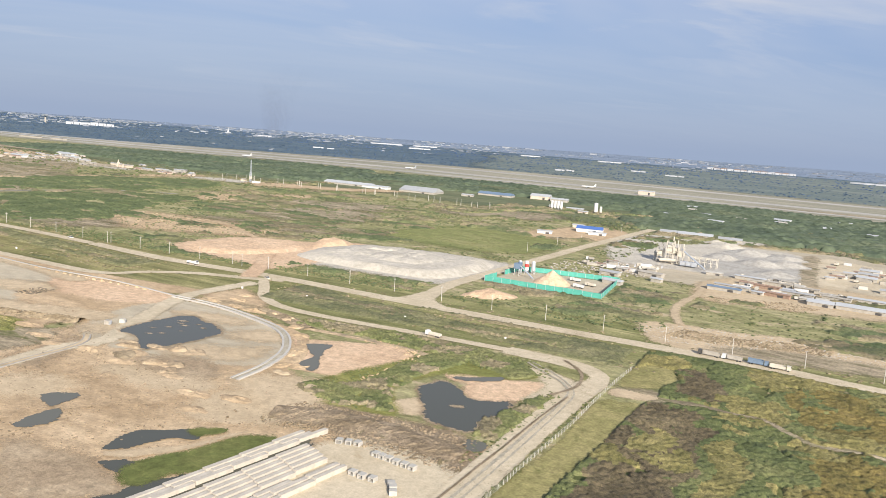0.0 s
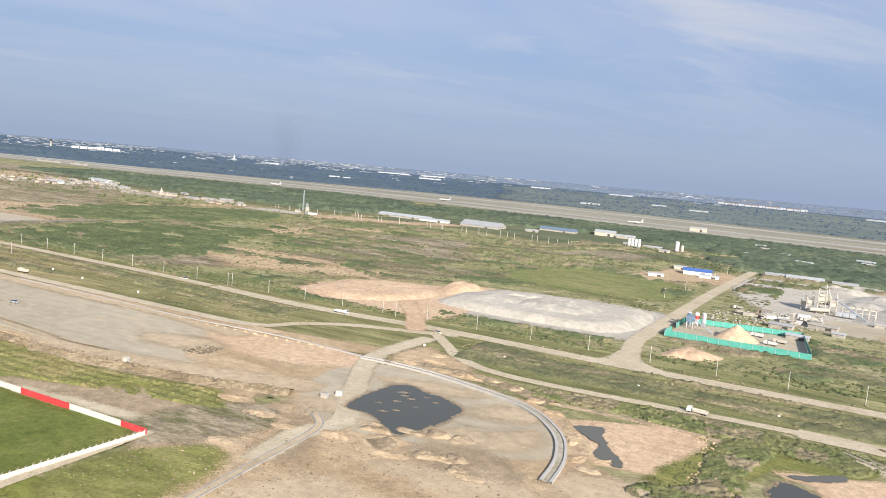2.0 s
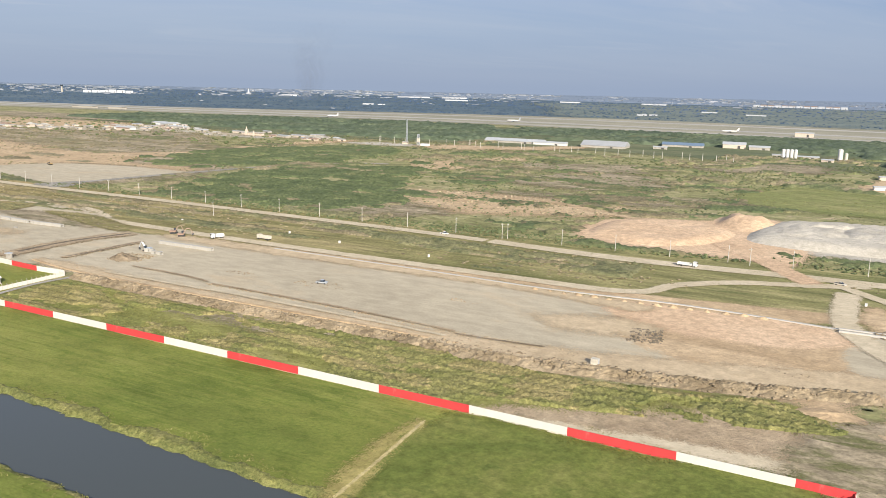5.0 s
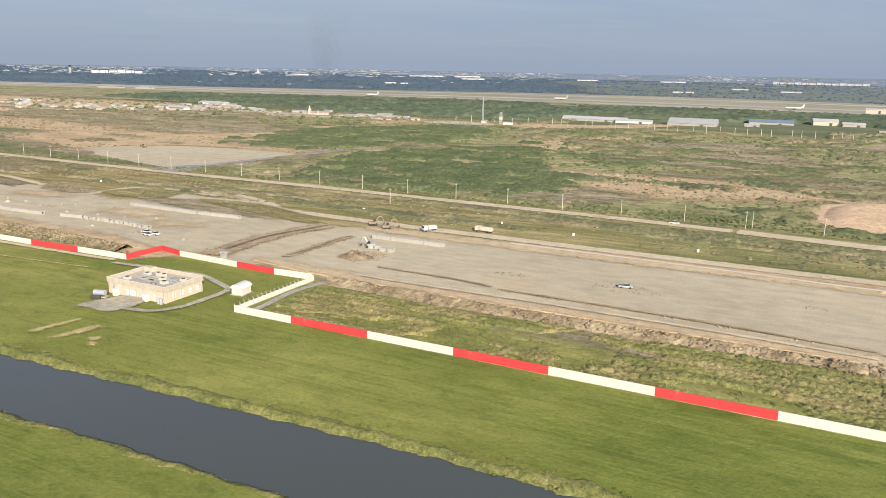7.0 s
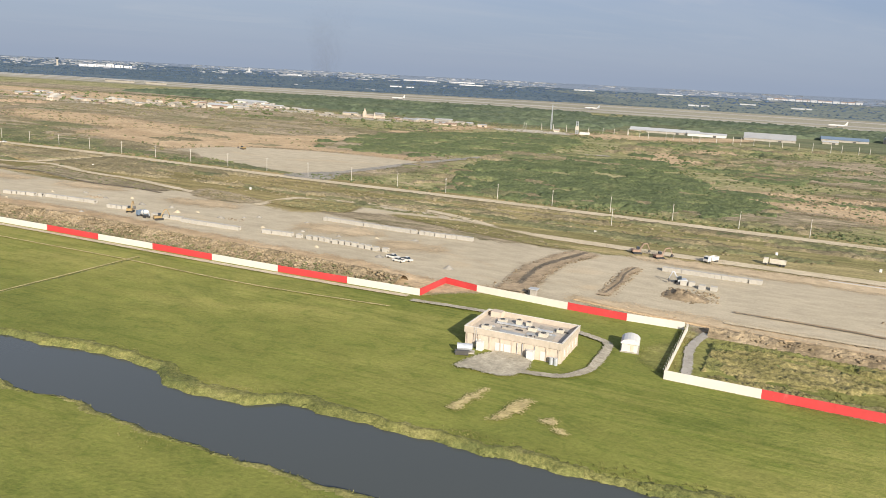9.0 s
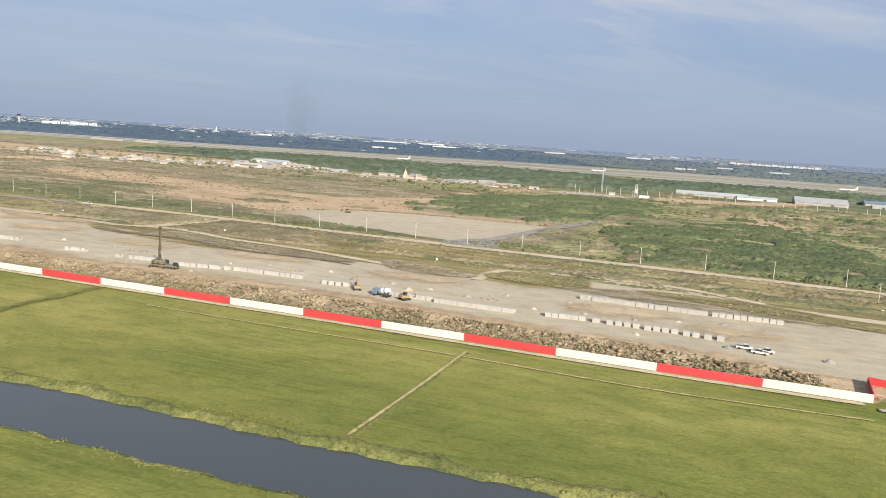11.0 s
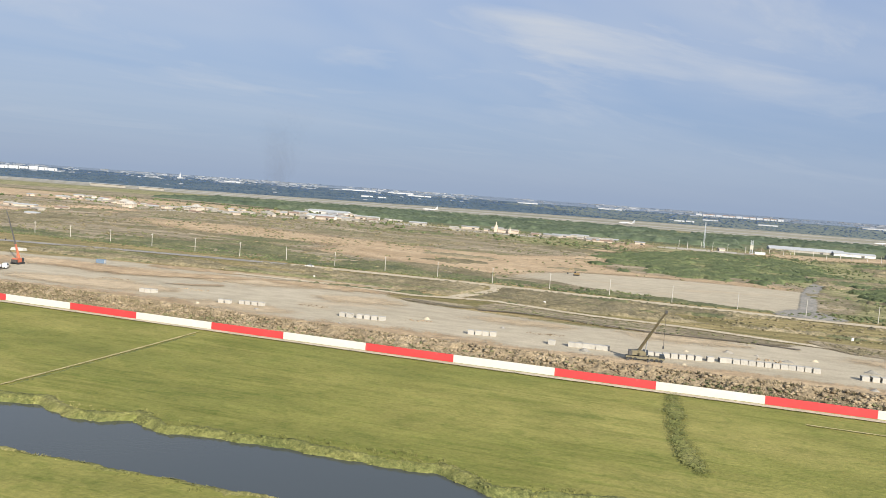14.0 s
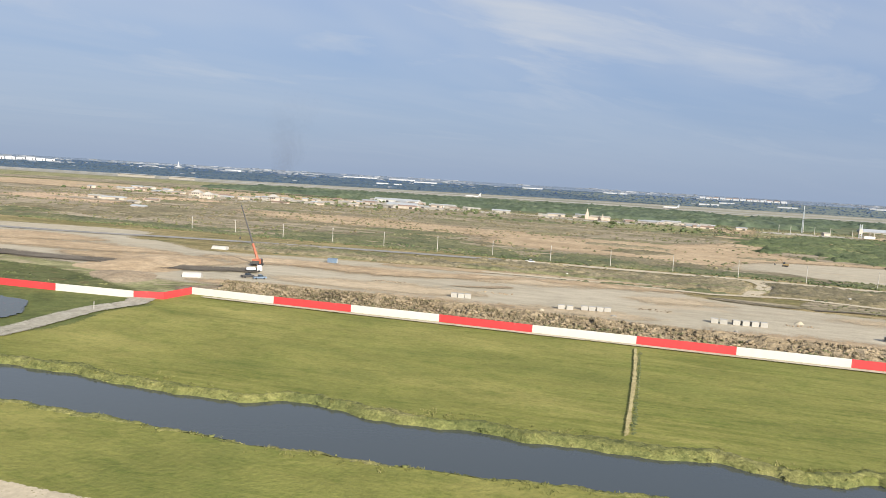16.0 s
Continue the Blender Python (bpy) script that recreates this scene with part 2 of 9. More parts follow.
STRIPGRASS = earth("airfield_dry_grass", (0.225, 0.212, 0.150), (0.285, 0.262, 0.190), (0.36, 0.325, 0.240), (0.19, 0.195, 0.125), s1=0.006, s2=0.04, s3=0.2, cut=0.58, scale=(0.12, 1, 1))
GREENFIELD = earth("wet_meadow", (0.130, 0.140, 0.040), (0.205, 0.200, 0.060), (0.290, 0.255, 0.100), (0.18, 0.155, 0.07), s1=0.03, s2=0.2, s3=0.7, cut=0.6, scale=(0.4, 1, 1), con=0.35)
STONE = earth("crushed_stone", (0.415, 0.372, 0.298), (0.468, 0.422, 0.342), (0.515, 0.466, 0.382), None, s1=0.05, s2=0.25, s3=1.3, bump=0.5, con=0.2)
# far ground shifted to blue, haze put into its base colour
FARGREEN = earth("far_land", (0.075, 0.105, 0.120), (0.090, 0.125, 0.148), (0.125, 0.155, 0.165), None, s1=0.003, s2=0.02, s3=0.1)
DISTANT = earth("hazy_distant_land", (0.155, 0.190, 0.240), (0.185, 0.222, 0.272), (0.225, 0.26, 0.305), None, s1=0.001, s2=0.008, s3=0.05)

BUSH = leafy("bush_leaves", [(0.25, (0.096, 0.106, 0.052)), (0.5, (0.166, 0.162, 0.078)), (0.75, (0.268, 0.240, 0.126))], s=0.04)
# town walls dulled to blue-grey, haze of the distance in the paint
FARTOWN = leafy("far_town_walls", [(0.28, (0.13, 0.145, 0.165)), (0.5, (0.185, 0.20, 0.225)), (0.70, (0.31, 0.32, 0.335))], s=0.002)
THICK = leafy("thicket_leaves", [(0.25, (0.074, 0.096, 0.044)), (0.5, (0.118, 0.140, 0.062)), (0.75, (0.188, 0.190, 0.088))], s=0.04)
MIDLEAF = leafy("distant_tree_leaves", [(0.25, (0.076, 0.100, 0.062)), (0.5, (0.112, 0.138, 0.080)), (0.75, (0.175, 0.184, 0.102))], s=0.006)
DRYBUSH = leafy("dry_brush", [(0.25, (0.142, 0.120, 0.068)), (0.5, (0.222, 0.186, 0.108)), (0.75, (0.315, 0.26, 0.158))], s=0.04)
OCHRE = leafy("ochre_shrub", [(0.25, (0.105, 0.096, 0.034)), (0.5, (0.190, 0.150, 0.050)), (0.75, (0.27, 0.20, 0.072))], s=0.05)
REED = leafy("reed_grass", [(0.25, (0.106, 0.116, 0.036)), (0.5, (0.180, 0.178, 0.056)), (0.75, (0.272, 0.240, 0.098))], s=0.06)
# woods bluer and finally paler ring by ring: distance haze painted into the leaves
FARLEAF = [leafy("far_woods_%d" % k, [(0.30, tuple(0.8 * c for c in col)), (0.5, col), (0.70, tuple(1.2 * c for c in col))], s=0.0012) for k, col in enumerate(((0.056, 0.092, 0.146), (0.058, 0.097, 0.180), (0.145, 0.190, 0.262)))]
RANKLEAF = leafy("rank_shrub_leaves", [(0.25, (0.082, 0.100, 0.040)), (0.5, (0.136, 0.150, 0.058)), (0.75, (0.215, 0.206, 0.088))], s=0.05)
DEADBRUSH = leafy("dead_brush", [(0.25, (0.090, 0.072, 0.042)), (0.5, (0.150, 0.120, 0.068)), (0.75, (0.22, 0.178, 0.10))], s=0.05)
LUSH = leafy("lush_weeds", [(0.25, (0.098, 0.114, 0.036)), (0.5, (0.166, 0.170, 0.054)), (0.75, (0.250, 0.228, 0.086))], s=0.06)
STRAW = leafy("straw_grass", [(0.25, (0.140, 0.128, 0.046)), (0.5, (0.225, 0.196, 0.076)), (0.75, (0.32, 0.265, 0.12))], s=0.06)

m_w, nt_w, b_w = base_mat("dark_water", 0.10, 0, 0.3)
b_w.inputs["Base Color"].default_value = (0.060, 0.066, 0.060, 1)
tcw = nt_w.nodes.new("ShaderNodeTexCoord").outputs["Object"]
bpw = nt_w.nodes.new("ShaderNodeBump")
bpw.inputs["Strength"].default_value, bpw.inputs["Distance"].default_value = 0.12, 0.08
nt_w.links.new(noise_out(nt_w, tcw, 0.8, 3), bpw.inputs["Height"])
nt_w.links.new(bpw.outputs["Normal"], b_w.inputs["Normal"])
WATER = m_w
POND = m_w.copy()
POND.name = "murky_pond_water"
POND.node_tree.nodes["Principled BSDF"].inputs["Base Color"].default_value = (0.078, 0.078, 0.060, 1)
POND.node_tree.nodes["Principled BSDF"].inputs["Specular IOR Level"].default_value = 0.10

MUDWATER = POND.copy()
MUDWATER.name = "muddy_pond_water"
MUDWATER.node_tree.nodes["Principled BSDF"].inputs["Base Color"].default_value = (0.125, 0.118, 0.088, 1)

WHITEWALL = plain("white_wall_paint", (0.58, 0.54, 0.465), 0.75, vary=0.06, s=0.25, stain=(0.50, 0.47, 0.40), s_stain=0.35, cut=0.62)
REDWALL = plain("red_wall_paint", (0.50, 0.045, 0.045), 0.7, vary=0.10, s=0.25, stain=(0.55, 0.14, 0.12), s_stain=0.3, cut=0.6)
CONCRETE = plain("pale_concrete", (0.44, 0.41, 0.36), 0.85, vary=0.12, s=0.5, stain=(0.36, 0.34, 0.30))
OLDCONC = plain("weathered_concrete", (0.34, 0.31, 0.26), 0.9, vary=0.2, s=0.4, stain=(0.25, 0.23, 0.2))
CREAM = plain("cream_render", (0.52, 0.43, 0.34), 0.8, vary=0.07, s=0.4, stain=(0.38, 0.30, 0.22), s_stain=0.6, cut=0.54)
PARAPET = plain("stained_parapet", (0.44, 0.375, 0.30), 0.85, vary=0.12, s=0.5, stain=(0.35, 0.30, 0.24), s_stain=0.6, cut=0.52)
WHITE = plain("white_paint", (0.58, 0.56, 0.52), 0.5, vary=0.05)
CREAMSTEEL = plain("cream_steel", (0.50, 0.455, 0.37), 0.6, vary=0.12)
STEEL = plain("galvanised_steel", (0.52, 0.54, 0.56), 0.45, 0.5, vary=0.12)
GREYROOF = plain("grey_sheet_roof", (0.335, 0.335, 0.325), 0.5, vary=0.12, s=0.1, stain=(0.36, 0.33, 0.3), s_stain=0.05)
WHITEROOF = plain("white_sheet_roof", (0.39, 0.395, 0.39), 0.5, vary=0.08, s=0.1, stain=(0.5, 0.48, 0.44), s_stain=0.05)
BLUEROOF = plain("blue_sheet_roof", (0.07, 0.14, 0.36), 0.45, vary=0.08)
RUST = plain("rusty_sheet", (0.27, 0.185, 0.135), 0.8, vary=0.25)
DARK = plain("dark_rubber", (0.03, 0.03, 0.03), 0.8)
GLASS = plain("tinted_glass", (0.03, 0.04, 0.05), 0.1, spec=0.6)
KHAKI = plain("dusty_olive_paint", (0.17, 0.145, 0.085), 0.6, vary=0.2, stain=(0.24, 0.2, 0.13))
YELLOW = plain("machine_yellow", (0.29, 0.205, 0.095), 0.5, vary=0.15, stain=(0.3, 0.2, 0.1))
ORANGE = plain("crane_orange", (0.44, 0.13, 0.065), 0.5, vary=0.12)
BLUEP = plain("blue_paint", (0.14, 0.19, 0.25), 0.5, vary=0.12)
NET = plain("green_netting", (0.085, 0.33, 0.255), 0.7, vary=0.15, s=0.3)
DARKSTEEL = plain("dark_steel", (0.09, 0.085, 0.08), 0.55, 0.4)
REDP = plain("red_paint", (0.5, 0.06, 0.05), 0.5)
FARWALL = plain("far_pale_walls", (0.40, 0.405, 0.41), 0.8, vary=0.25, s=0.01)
CLOD = earth("stony_earth", (0.16, 0.122, 0.074), (0.25, 0.195, 0.122), (0.36, 0.285, 0.185), None, s1=0.08, s2=0.5, s3=1.6, bump=0.5)
TAN = earth("tan_soil", (0.42, 0.325, 0.205), (0.47, 0.366, 0.235), (0.52, 0.41, 0.27), (0.44, 0.33, 0.20), s1=0.03, s2=0.25, s3=1.1, cut=0.57, con=0.16, soft=0.2)
MUD = earth("dark_wet_mud", (0.105, 0.088, 0.064), (0.145, 0.120, 0.088), (0.20, 0.165, 0.122), None, s1=0.06, s2=0.4, s3=1.2)
PALESOIL = earth("pale_trodden_soil", (0.37, 0.30, 0.135), (0.43, 0.35, 0.165), (0.49, 0.40, 0.205), None, s1=0.06, s2=0.3, s3=1.2)
BOXCONC = plain("grey_precast_concrete", (0.40, 0.375, 0.325), 0.9, vary=0.2, s=0.3, stain=(0.25, 0.235, 0.21))
GREYSTONE = earth("grey_crushed_rock", (0.315, 0.292, 0.25), (0.375, 0.348, 0.298), (0.43, 0.40, 0.342), None, s1=0.06, s2=0.3, s3=1.3, bump=0.4, con=0.2)
PALEYARD = earth("pale_settlement_earth", (0.36, 0.295, 0.205), (0.42, 0.345, 0.245), (0.48, 0.40, 0.29), (0.30, 0.25, 0.15), s1=0.04, s2=0.2, s3=0.6, cut=0.57, con=0.3)
TROD = earth("trodden_dirt", (0.27, 0.20, 0.125), (0.355, 0.27, 0.172), (0.43, 0.335, 0.22), (0.25, 0.20, 0.13), s1=0.05, s2=0.3, s3=1.0, cut=0.57, bump=0.5)


# ---- mesh helpers ----
class G:
    """Collects faces of one mesh."""

    def __init__(self):
        self.v, self.f = [], []

    def quadstrip(self, rings, close=True, cap=True):
        n = len(rings[0])
        o = len(self.v)
        for r in rings:
            self.v += [tuple(p) for p in r]
        for i in range(len(rings) - 1):
            for j in range(n if close else n - 1):
                k = (j + 1) % n
                self.f.append((o + i * n + j, o + i * n + k, o + (i + 1) * n + k, o + (i + 1) * n + j))
        if cap:
            self.f.append(tuple(o + j for j in reversed(range(n))))
            self.f.append(tuple(o + (len(rings) - 1) * n + j for j in range(n)))
        return self

    def box(self, cx, cy, z0, sx, sy, sz, turn=0.0, taper=1.0):
        c, s = math.cos(radians(turn)), math.sin(radians(turn))
        rings = []
        for z, k in ((z0, 1.0), (z0 + sz, taper)):
            ring = []
            for dx, dy in ((-1, -1), (1, -1), (1, 1), (-1, 1)):
                x, y = dx * sx / 2 * k, dy * sy / 2 * k
                ring.append((cx + c * x - s * y, cy + s * x + c * y, z))
            rings.append(ring)
        return self.quadstrip(rings)

    def cyl(self, p0, p1, r0, r1=None, n=8):
        p0, p1 = Vector(p0), Vector(p1)
        r1 = r0 if r1 is None else r1
        q = (p1 - p0).to_track_quat("Z", "Y")
        rings = []
        for p, r in ((p0, r0), (p1, r1)):
            rings.append([p + q @ Vector((r * math.cos(2 * math.pi * i / n), r * math.sin(2 * math.pi * i / n), 0)) for i in range(n)])
        return self.quadstrip(rings)

    def prism(self, outline, y0, y1):
        """An outline in x and z, drawn out from y0 to y1."""
        return self.quadstrip([[(x, y0, z) for x, z in outline], [(x, y1, z) for x, z in outline]])

    def lattice(self, p0, p1, w0, w1, bays, r=0.06):
        """A four-legged lattice mast or boom."""
        p0, p1 = Vector(p0), Vector(p1)
        q = (p1 - p0).to_track_quat("Z", "Y")
        pts = []
        for i in range(bays + 1):
            t = i / bays
            w = (w0 + (w1 - w0) * t) / 2
            pts.append([p0.lerp(p1, t) + q @ Vector((a * w, b * w, 0)) for a, b in ((-1, -1), (1, -1), (1, 1), (-1, 1))])
        for k in range(4):
            self.cyl(pts[0][k], pts[-1][k], r, r, 4)
        for i in range(bays):
            for k in range(4):
                self.cyl(pts[i][k], pts[i + 1][(k + 1) % 4], r * 0.6, r * 0.6, 3)
        return self

    def mesh(self, name):
        me = bpy.data.meshes.new(name)
        me.from_pydata(self.v, [], self.f)
        me.update()
        return me


def part(name, g, mat, parent=None, label="", smooth=False):
    me = g.mesh(name)
    me.materials.append(mat)
    if smooth:
        me.polygons.foreach_set("use_smooth", [True] * len(me.polygons))
    ob = new(name, me)
    if parent:
        ob.parent = parent
    if label:
        ob["label"] = label
    return ob


def thing(name, label, category, group="", kind="", at=(0, 0, 0), turn=0.0):
    ob = new(name)
    ob.matrix_basis = pose(*at, 0, 0, turn)
    return tagged(ob, label, category, group, kind)


SETTLED = set()


def settle(ob):
    """Marks a thing whose place in the plan is final."""
    SETTLED.add(ob.name)
    return ob


def curve_pts(pts, closed, step):
    """A smooth curve through the points, at even steps."""
    P = [np.array(p, float) for p in pts]
    n = len(P)
    out = []
    for i in range(n if closed else n - 1):
        if closed:
            a, b, c, d = P[i - 1], P[i], P[(i + 1) % n], P[(i + 2) % n]
        else:
            a, b, c, d = P[max(i - 1, 0)], P[i], P[i + 1], P[min(i + 2, n - 1)]
        k = max(2, int(np.linalg.norm(c - b) / step))
        for j in range(k):
            t = j / k
            out.append(0.5 * ((2 * b) + (c - a) * t + (2 * a - 5 * b + 4 * c - d) * t * t + (3 * b - a - 3 * c + d) * t ** 3))
    if not closed:
        out.append(P[-1])
    return out


def wobble(p, amp, seed):
    v = Vector((p[0] * 0.06, p[1] * 0.06, seed * 3.7))
    w = Vector((p[0] * 0.28, p[1] * 0.28, seed * 1.3 + 9))
    a, b = noise.noise_vector(v), noise.noise_vector(w)
    return (p[0] + amp * (1.3 * a.x + 0.6 * b.x), p[1] + amp * (1.3 * a.y + 0.6 * b.y))


LAYER = [0.02]
RAGGED = {}


def ragged(mat):
    """The same cover, giving way to what lies below along a ragged edge."""
    if mat.name in RAGGED:
        return RAGGED[mat.name]
    m = mat.copy()
    m.name = mat.name + "_edge"
    nt = m.node_tree
    out = nt.nodes["Material Output"]
    at = nt.nodes.new("ShaderNodeAttribute")
    at.attribute_name = "edge"
    tc = nt.nodes.new("ShaderNodeTexCoord").outputs["Object"]
    n1, n2 = noise_out(nt, tc, 0.11, 8, 0.66, 0.5), noise_out(nt, tc, 0.7, 6, 0.65)

    def calc(op, u, v):
        k = nt.nodes.new("ShaderNodeMath")
        k.operation = op
        for i, w in enumerate((u, v)):
            if isinstance(w, (int, float)):
                k.inputs[i].default_value = w
            else:
                nt.links.new(w, k.inputs[i])
        return k
    s = calc("ADD", calc("MULTIPLY", calc("SUBTRACT", n1, 0.5).outputs[0], 3.4).outputs[0], calc("MULTIPLY", calc("SUBTRACT", n2, 0.5).outputs[0], 2.0).outputs[0])
    s = calc("ADD", s.outputs[0], at.outputs["Fac"])
    if "pond" not in mat.name:
        s = calc("ADD", s.outputs[0], calc("MULTIPLY", calc("SUBTRACT", noise_out(nt, tc, 2.2, 4, 0.75), 0.5).outputs[0], 6.5).outputs[0])
    s = calc("MULTIPLY_ADD", s.outputs[0], 5.0 if "pond" in mat.name else 14.0)
    s.inputs[2].default_value = 0.5
    s.use_clamp = True
    tr = nt.nodes.new("ShaderNodeBsdfTransparent")
    mx = nt.nodes.new("ShaderNodeMixShader")
    nt.links.new(s.outputs[0], mx.inputs["Fac"])
    nt.links.new(tr.outputs[0], mx.inputs[1])
    nt.links.new(nt.nodes["Principled BSDF"].outputs[0], mx.inputs[2])
    nt.links.new(mx.outputs[0], out.inputs["Surface"])
    RAGGED[mat.name] = m
    return m


def edge_attribute(me, values):
    at = me.attributes.new("edge", "FLOAT", "POINT")
    at.data.foreach_set("value", np.asarray(values, np.float32))


def patch(name, pts, mat, label, category="ground", amp=2.0, step=3.0, kind="structure", z=None, smooth=True, soft=None):
    """A sheet of ground cover laid a little above the last, with a ragged edge where amp is set."""
    LAYER[0] += 0.0025
    z = LAYER[0] if z is None else z
    ring = curve_pts(pts, True, step) if smooth else [np.array(p, float) for p in pts]
    me = bpy.data.meshes.new(name)
    if amp == 0 or not smooth:
        from mathutils.geometry import tessellate_polygon
        ring = [Vector((p[0], p[1], z)) for p in ring]
        me.from_pydata([tuple(p) for p in ring], [], [tuple(t) for t in tessellate_polygon([ring])])
        me.update()
        if sum(p.normal.z for p in me.polygons) < 0:
            me.flip_normals()
        me.materials.append(mat)
        return tagged(new(name, me), label, category, kind=kind)
    soft = max(1.0, 1.25 * amp) if soft is None else soft
    R = np.array(ring)
    lo, hi = R.min(0) - 1.6 * soft, R.max(0) + 1.6 * soft
    cell = max(soft * 0.7, math.sqrt((hi[0] - lo[0]) * (hi[1] - lo[1]) / 3500))
    gx, gy = np.meshgrid(np.arange(lo[0], hi[0] + cell, cell), np.arange(lo[1], hi[1] + cell, cell))
    h, w = gx.shape
    px, py = gx.ravel(), gy.ravel()
    d2 = np.full(len(px), 1e12)
    for p, q in zip(R, np.roll(R, -1, 0)):
        e = q - p
        t = np.clip(((px - p[0]) * e[0] + (py - p[1]) * e[1]) / (e @ e + 1e-9), 0, 1)
        d2 = np.minimum(d2, (px - p[0] - t * e[0]) ** 2 + (py - p[1] - t * e[1]) ** 2)
    sd = np.sqrt(d2) * np.where(inside(px, py, R), 1, -1) / soft
    ii = (np.arange(h - 1)[:, None] * w + np.arange(w - 1)[None]).ravel()
    quad = np.stack([ii, ii + 1, ii + 1 + w, ii + w], -1)
    quad = quad[(sd[quad] > -1.5).any(1)]
    used, inv = np.unique(quad.ravel(), return_inverse=True)
    me.from_pydata(np.stack([px[used], py[used], np.full(len(used), z)], -1).tolist(), [], inv.reshape(-1, 4).tolist())
    me.update()
    edge_attribute(me, np.clip(sd[used], -1.6, 4.0))
    me.materials.append(ragged(mat))
    return tagged(new(name, me), label, category, kind=kind)


def ribbon(name, pts, width, mat, label, category="road", amp=0.6, step=4.0, z=None):
    """A road or track along a line, its sides ragged where amp is set."""
    LAYER[0] += 0.0025
    z = LAYER[0] if z is None else z
    c = curve_pts(pts, False, step)
    soft = max(0.25, min(amp, width * 0.3))
    across = (-width / 2 - 1.5 * soft, -width / 2 + soft, width / 2 - soft, width / 2 + 1.5 * soft) if amp > 0 else (-width / 2, width / 2)
    fade = (-1.5, 1.0, 1.0, -1.5)
    v, f, ed, m = [], [], [], len(across)
    for i, p in enumerate(c):
        d = c[min(i + 1, len(c) - 1)] - c[max(i - 1, 0)]
        d = d / (np.linalg.norm(d) + 1e-9)
        nrm = np.array((-d[1], d[0]))
        end = -1.5 if i in (0, len(c) - 1) else 9
        for k, s in enumerate(across):
            e = p - nrm * s
            v.append((e[0], e[1], z))
            ed.append(min(end, fade[k]))
        if i:
            for k in range(m - 1):
                f.append((m * i - m + k, m * i + k, m * i + k + 1, m * i - m + k + 1))
    me = bpy.data.meshes.new(name)
    me.from_pydata(v, [], f)
    me.update()
    if sum(p.normal.z for p in me.polygons) < 0:
        me.flip_normals()
    if amp > 0:
        edge_attribute(me, ed)
    me.materials.append(ragged(mat) if amp > 0 else mat)
    return tagged(new(name, me), label, category, kind="structure")


def inside(px, py, poly):
    poly = np.array(poly, float)
    x, y = poly[:, 0], poly[:, 1]
    r = np.zeros(len(px), bool)
    j = len(poly) - 1
    for i in range(len(poly)):
        c = ((y[i] > py) != (y[j] > py)) & (px < (x[j] - x[i]) * (py - y[i]) / (y[j] - y[i] + 1e-12) + x[i])
        r ^= c
        j = i
    return r


def waves(x, y, s, seed):
    """A cheap smooth field between about -1 and 1."""
    rng = np.random.RandomState(seed)
    r = np.zeros(len(x))
    for k in range(7):
        a, ph = rng.uniform(0, 6.28), rng.uniform(0, 6.28)
        fr = s * rng.uniform(0.5, 2.4)
        r += np.sin((x * np.cos(a) + y * np.sin(a)) * fr + ph + 0.8 * np.sin(x * fr * 0.7 + k))
    return r / 3.5


def vnoise(x, y, seed):
    """Smooth random field, 0 to 1."""
    tab = np.random.RandomState(seed).rand(128, 128)
    xi, yi = np.floor(x).astype(int), np.floor(y).astype(int)
    u, v = x - xi, y - yi
    u, v = u * u * (3 - 2 * u), v * v * (3 - 2 * v)
    a, b = tab[xi % 128, yi % 128], tab[(xi + 1) % 128, yi % 128]
    c, d = tab[xi % 128, (yi + 1) % 128], tab[(xi + 1) % 128, (yi + 1) % 128]
    return (a * (1 - u) + b * u) * (1 - v) + (c * (1 - u) + d * u) * v


def fbm(x, y, s, seed, octaves=4):
    r, amp, tot = 0, 1.0, 0
    for k in range(octaves):
        r = r + amp * vnoise(x * s * 2 ** k + 37.0 * k, y * s * 2 ** k + 91.0 * k, seed + k)
        tot += amp
        amp *= 0.55
    return r / tot


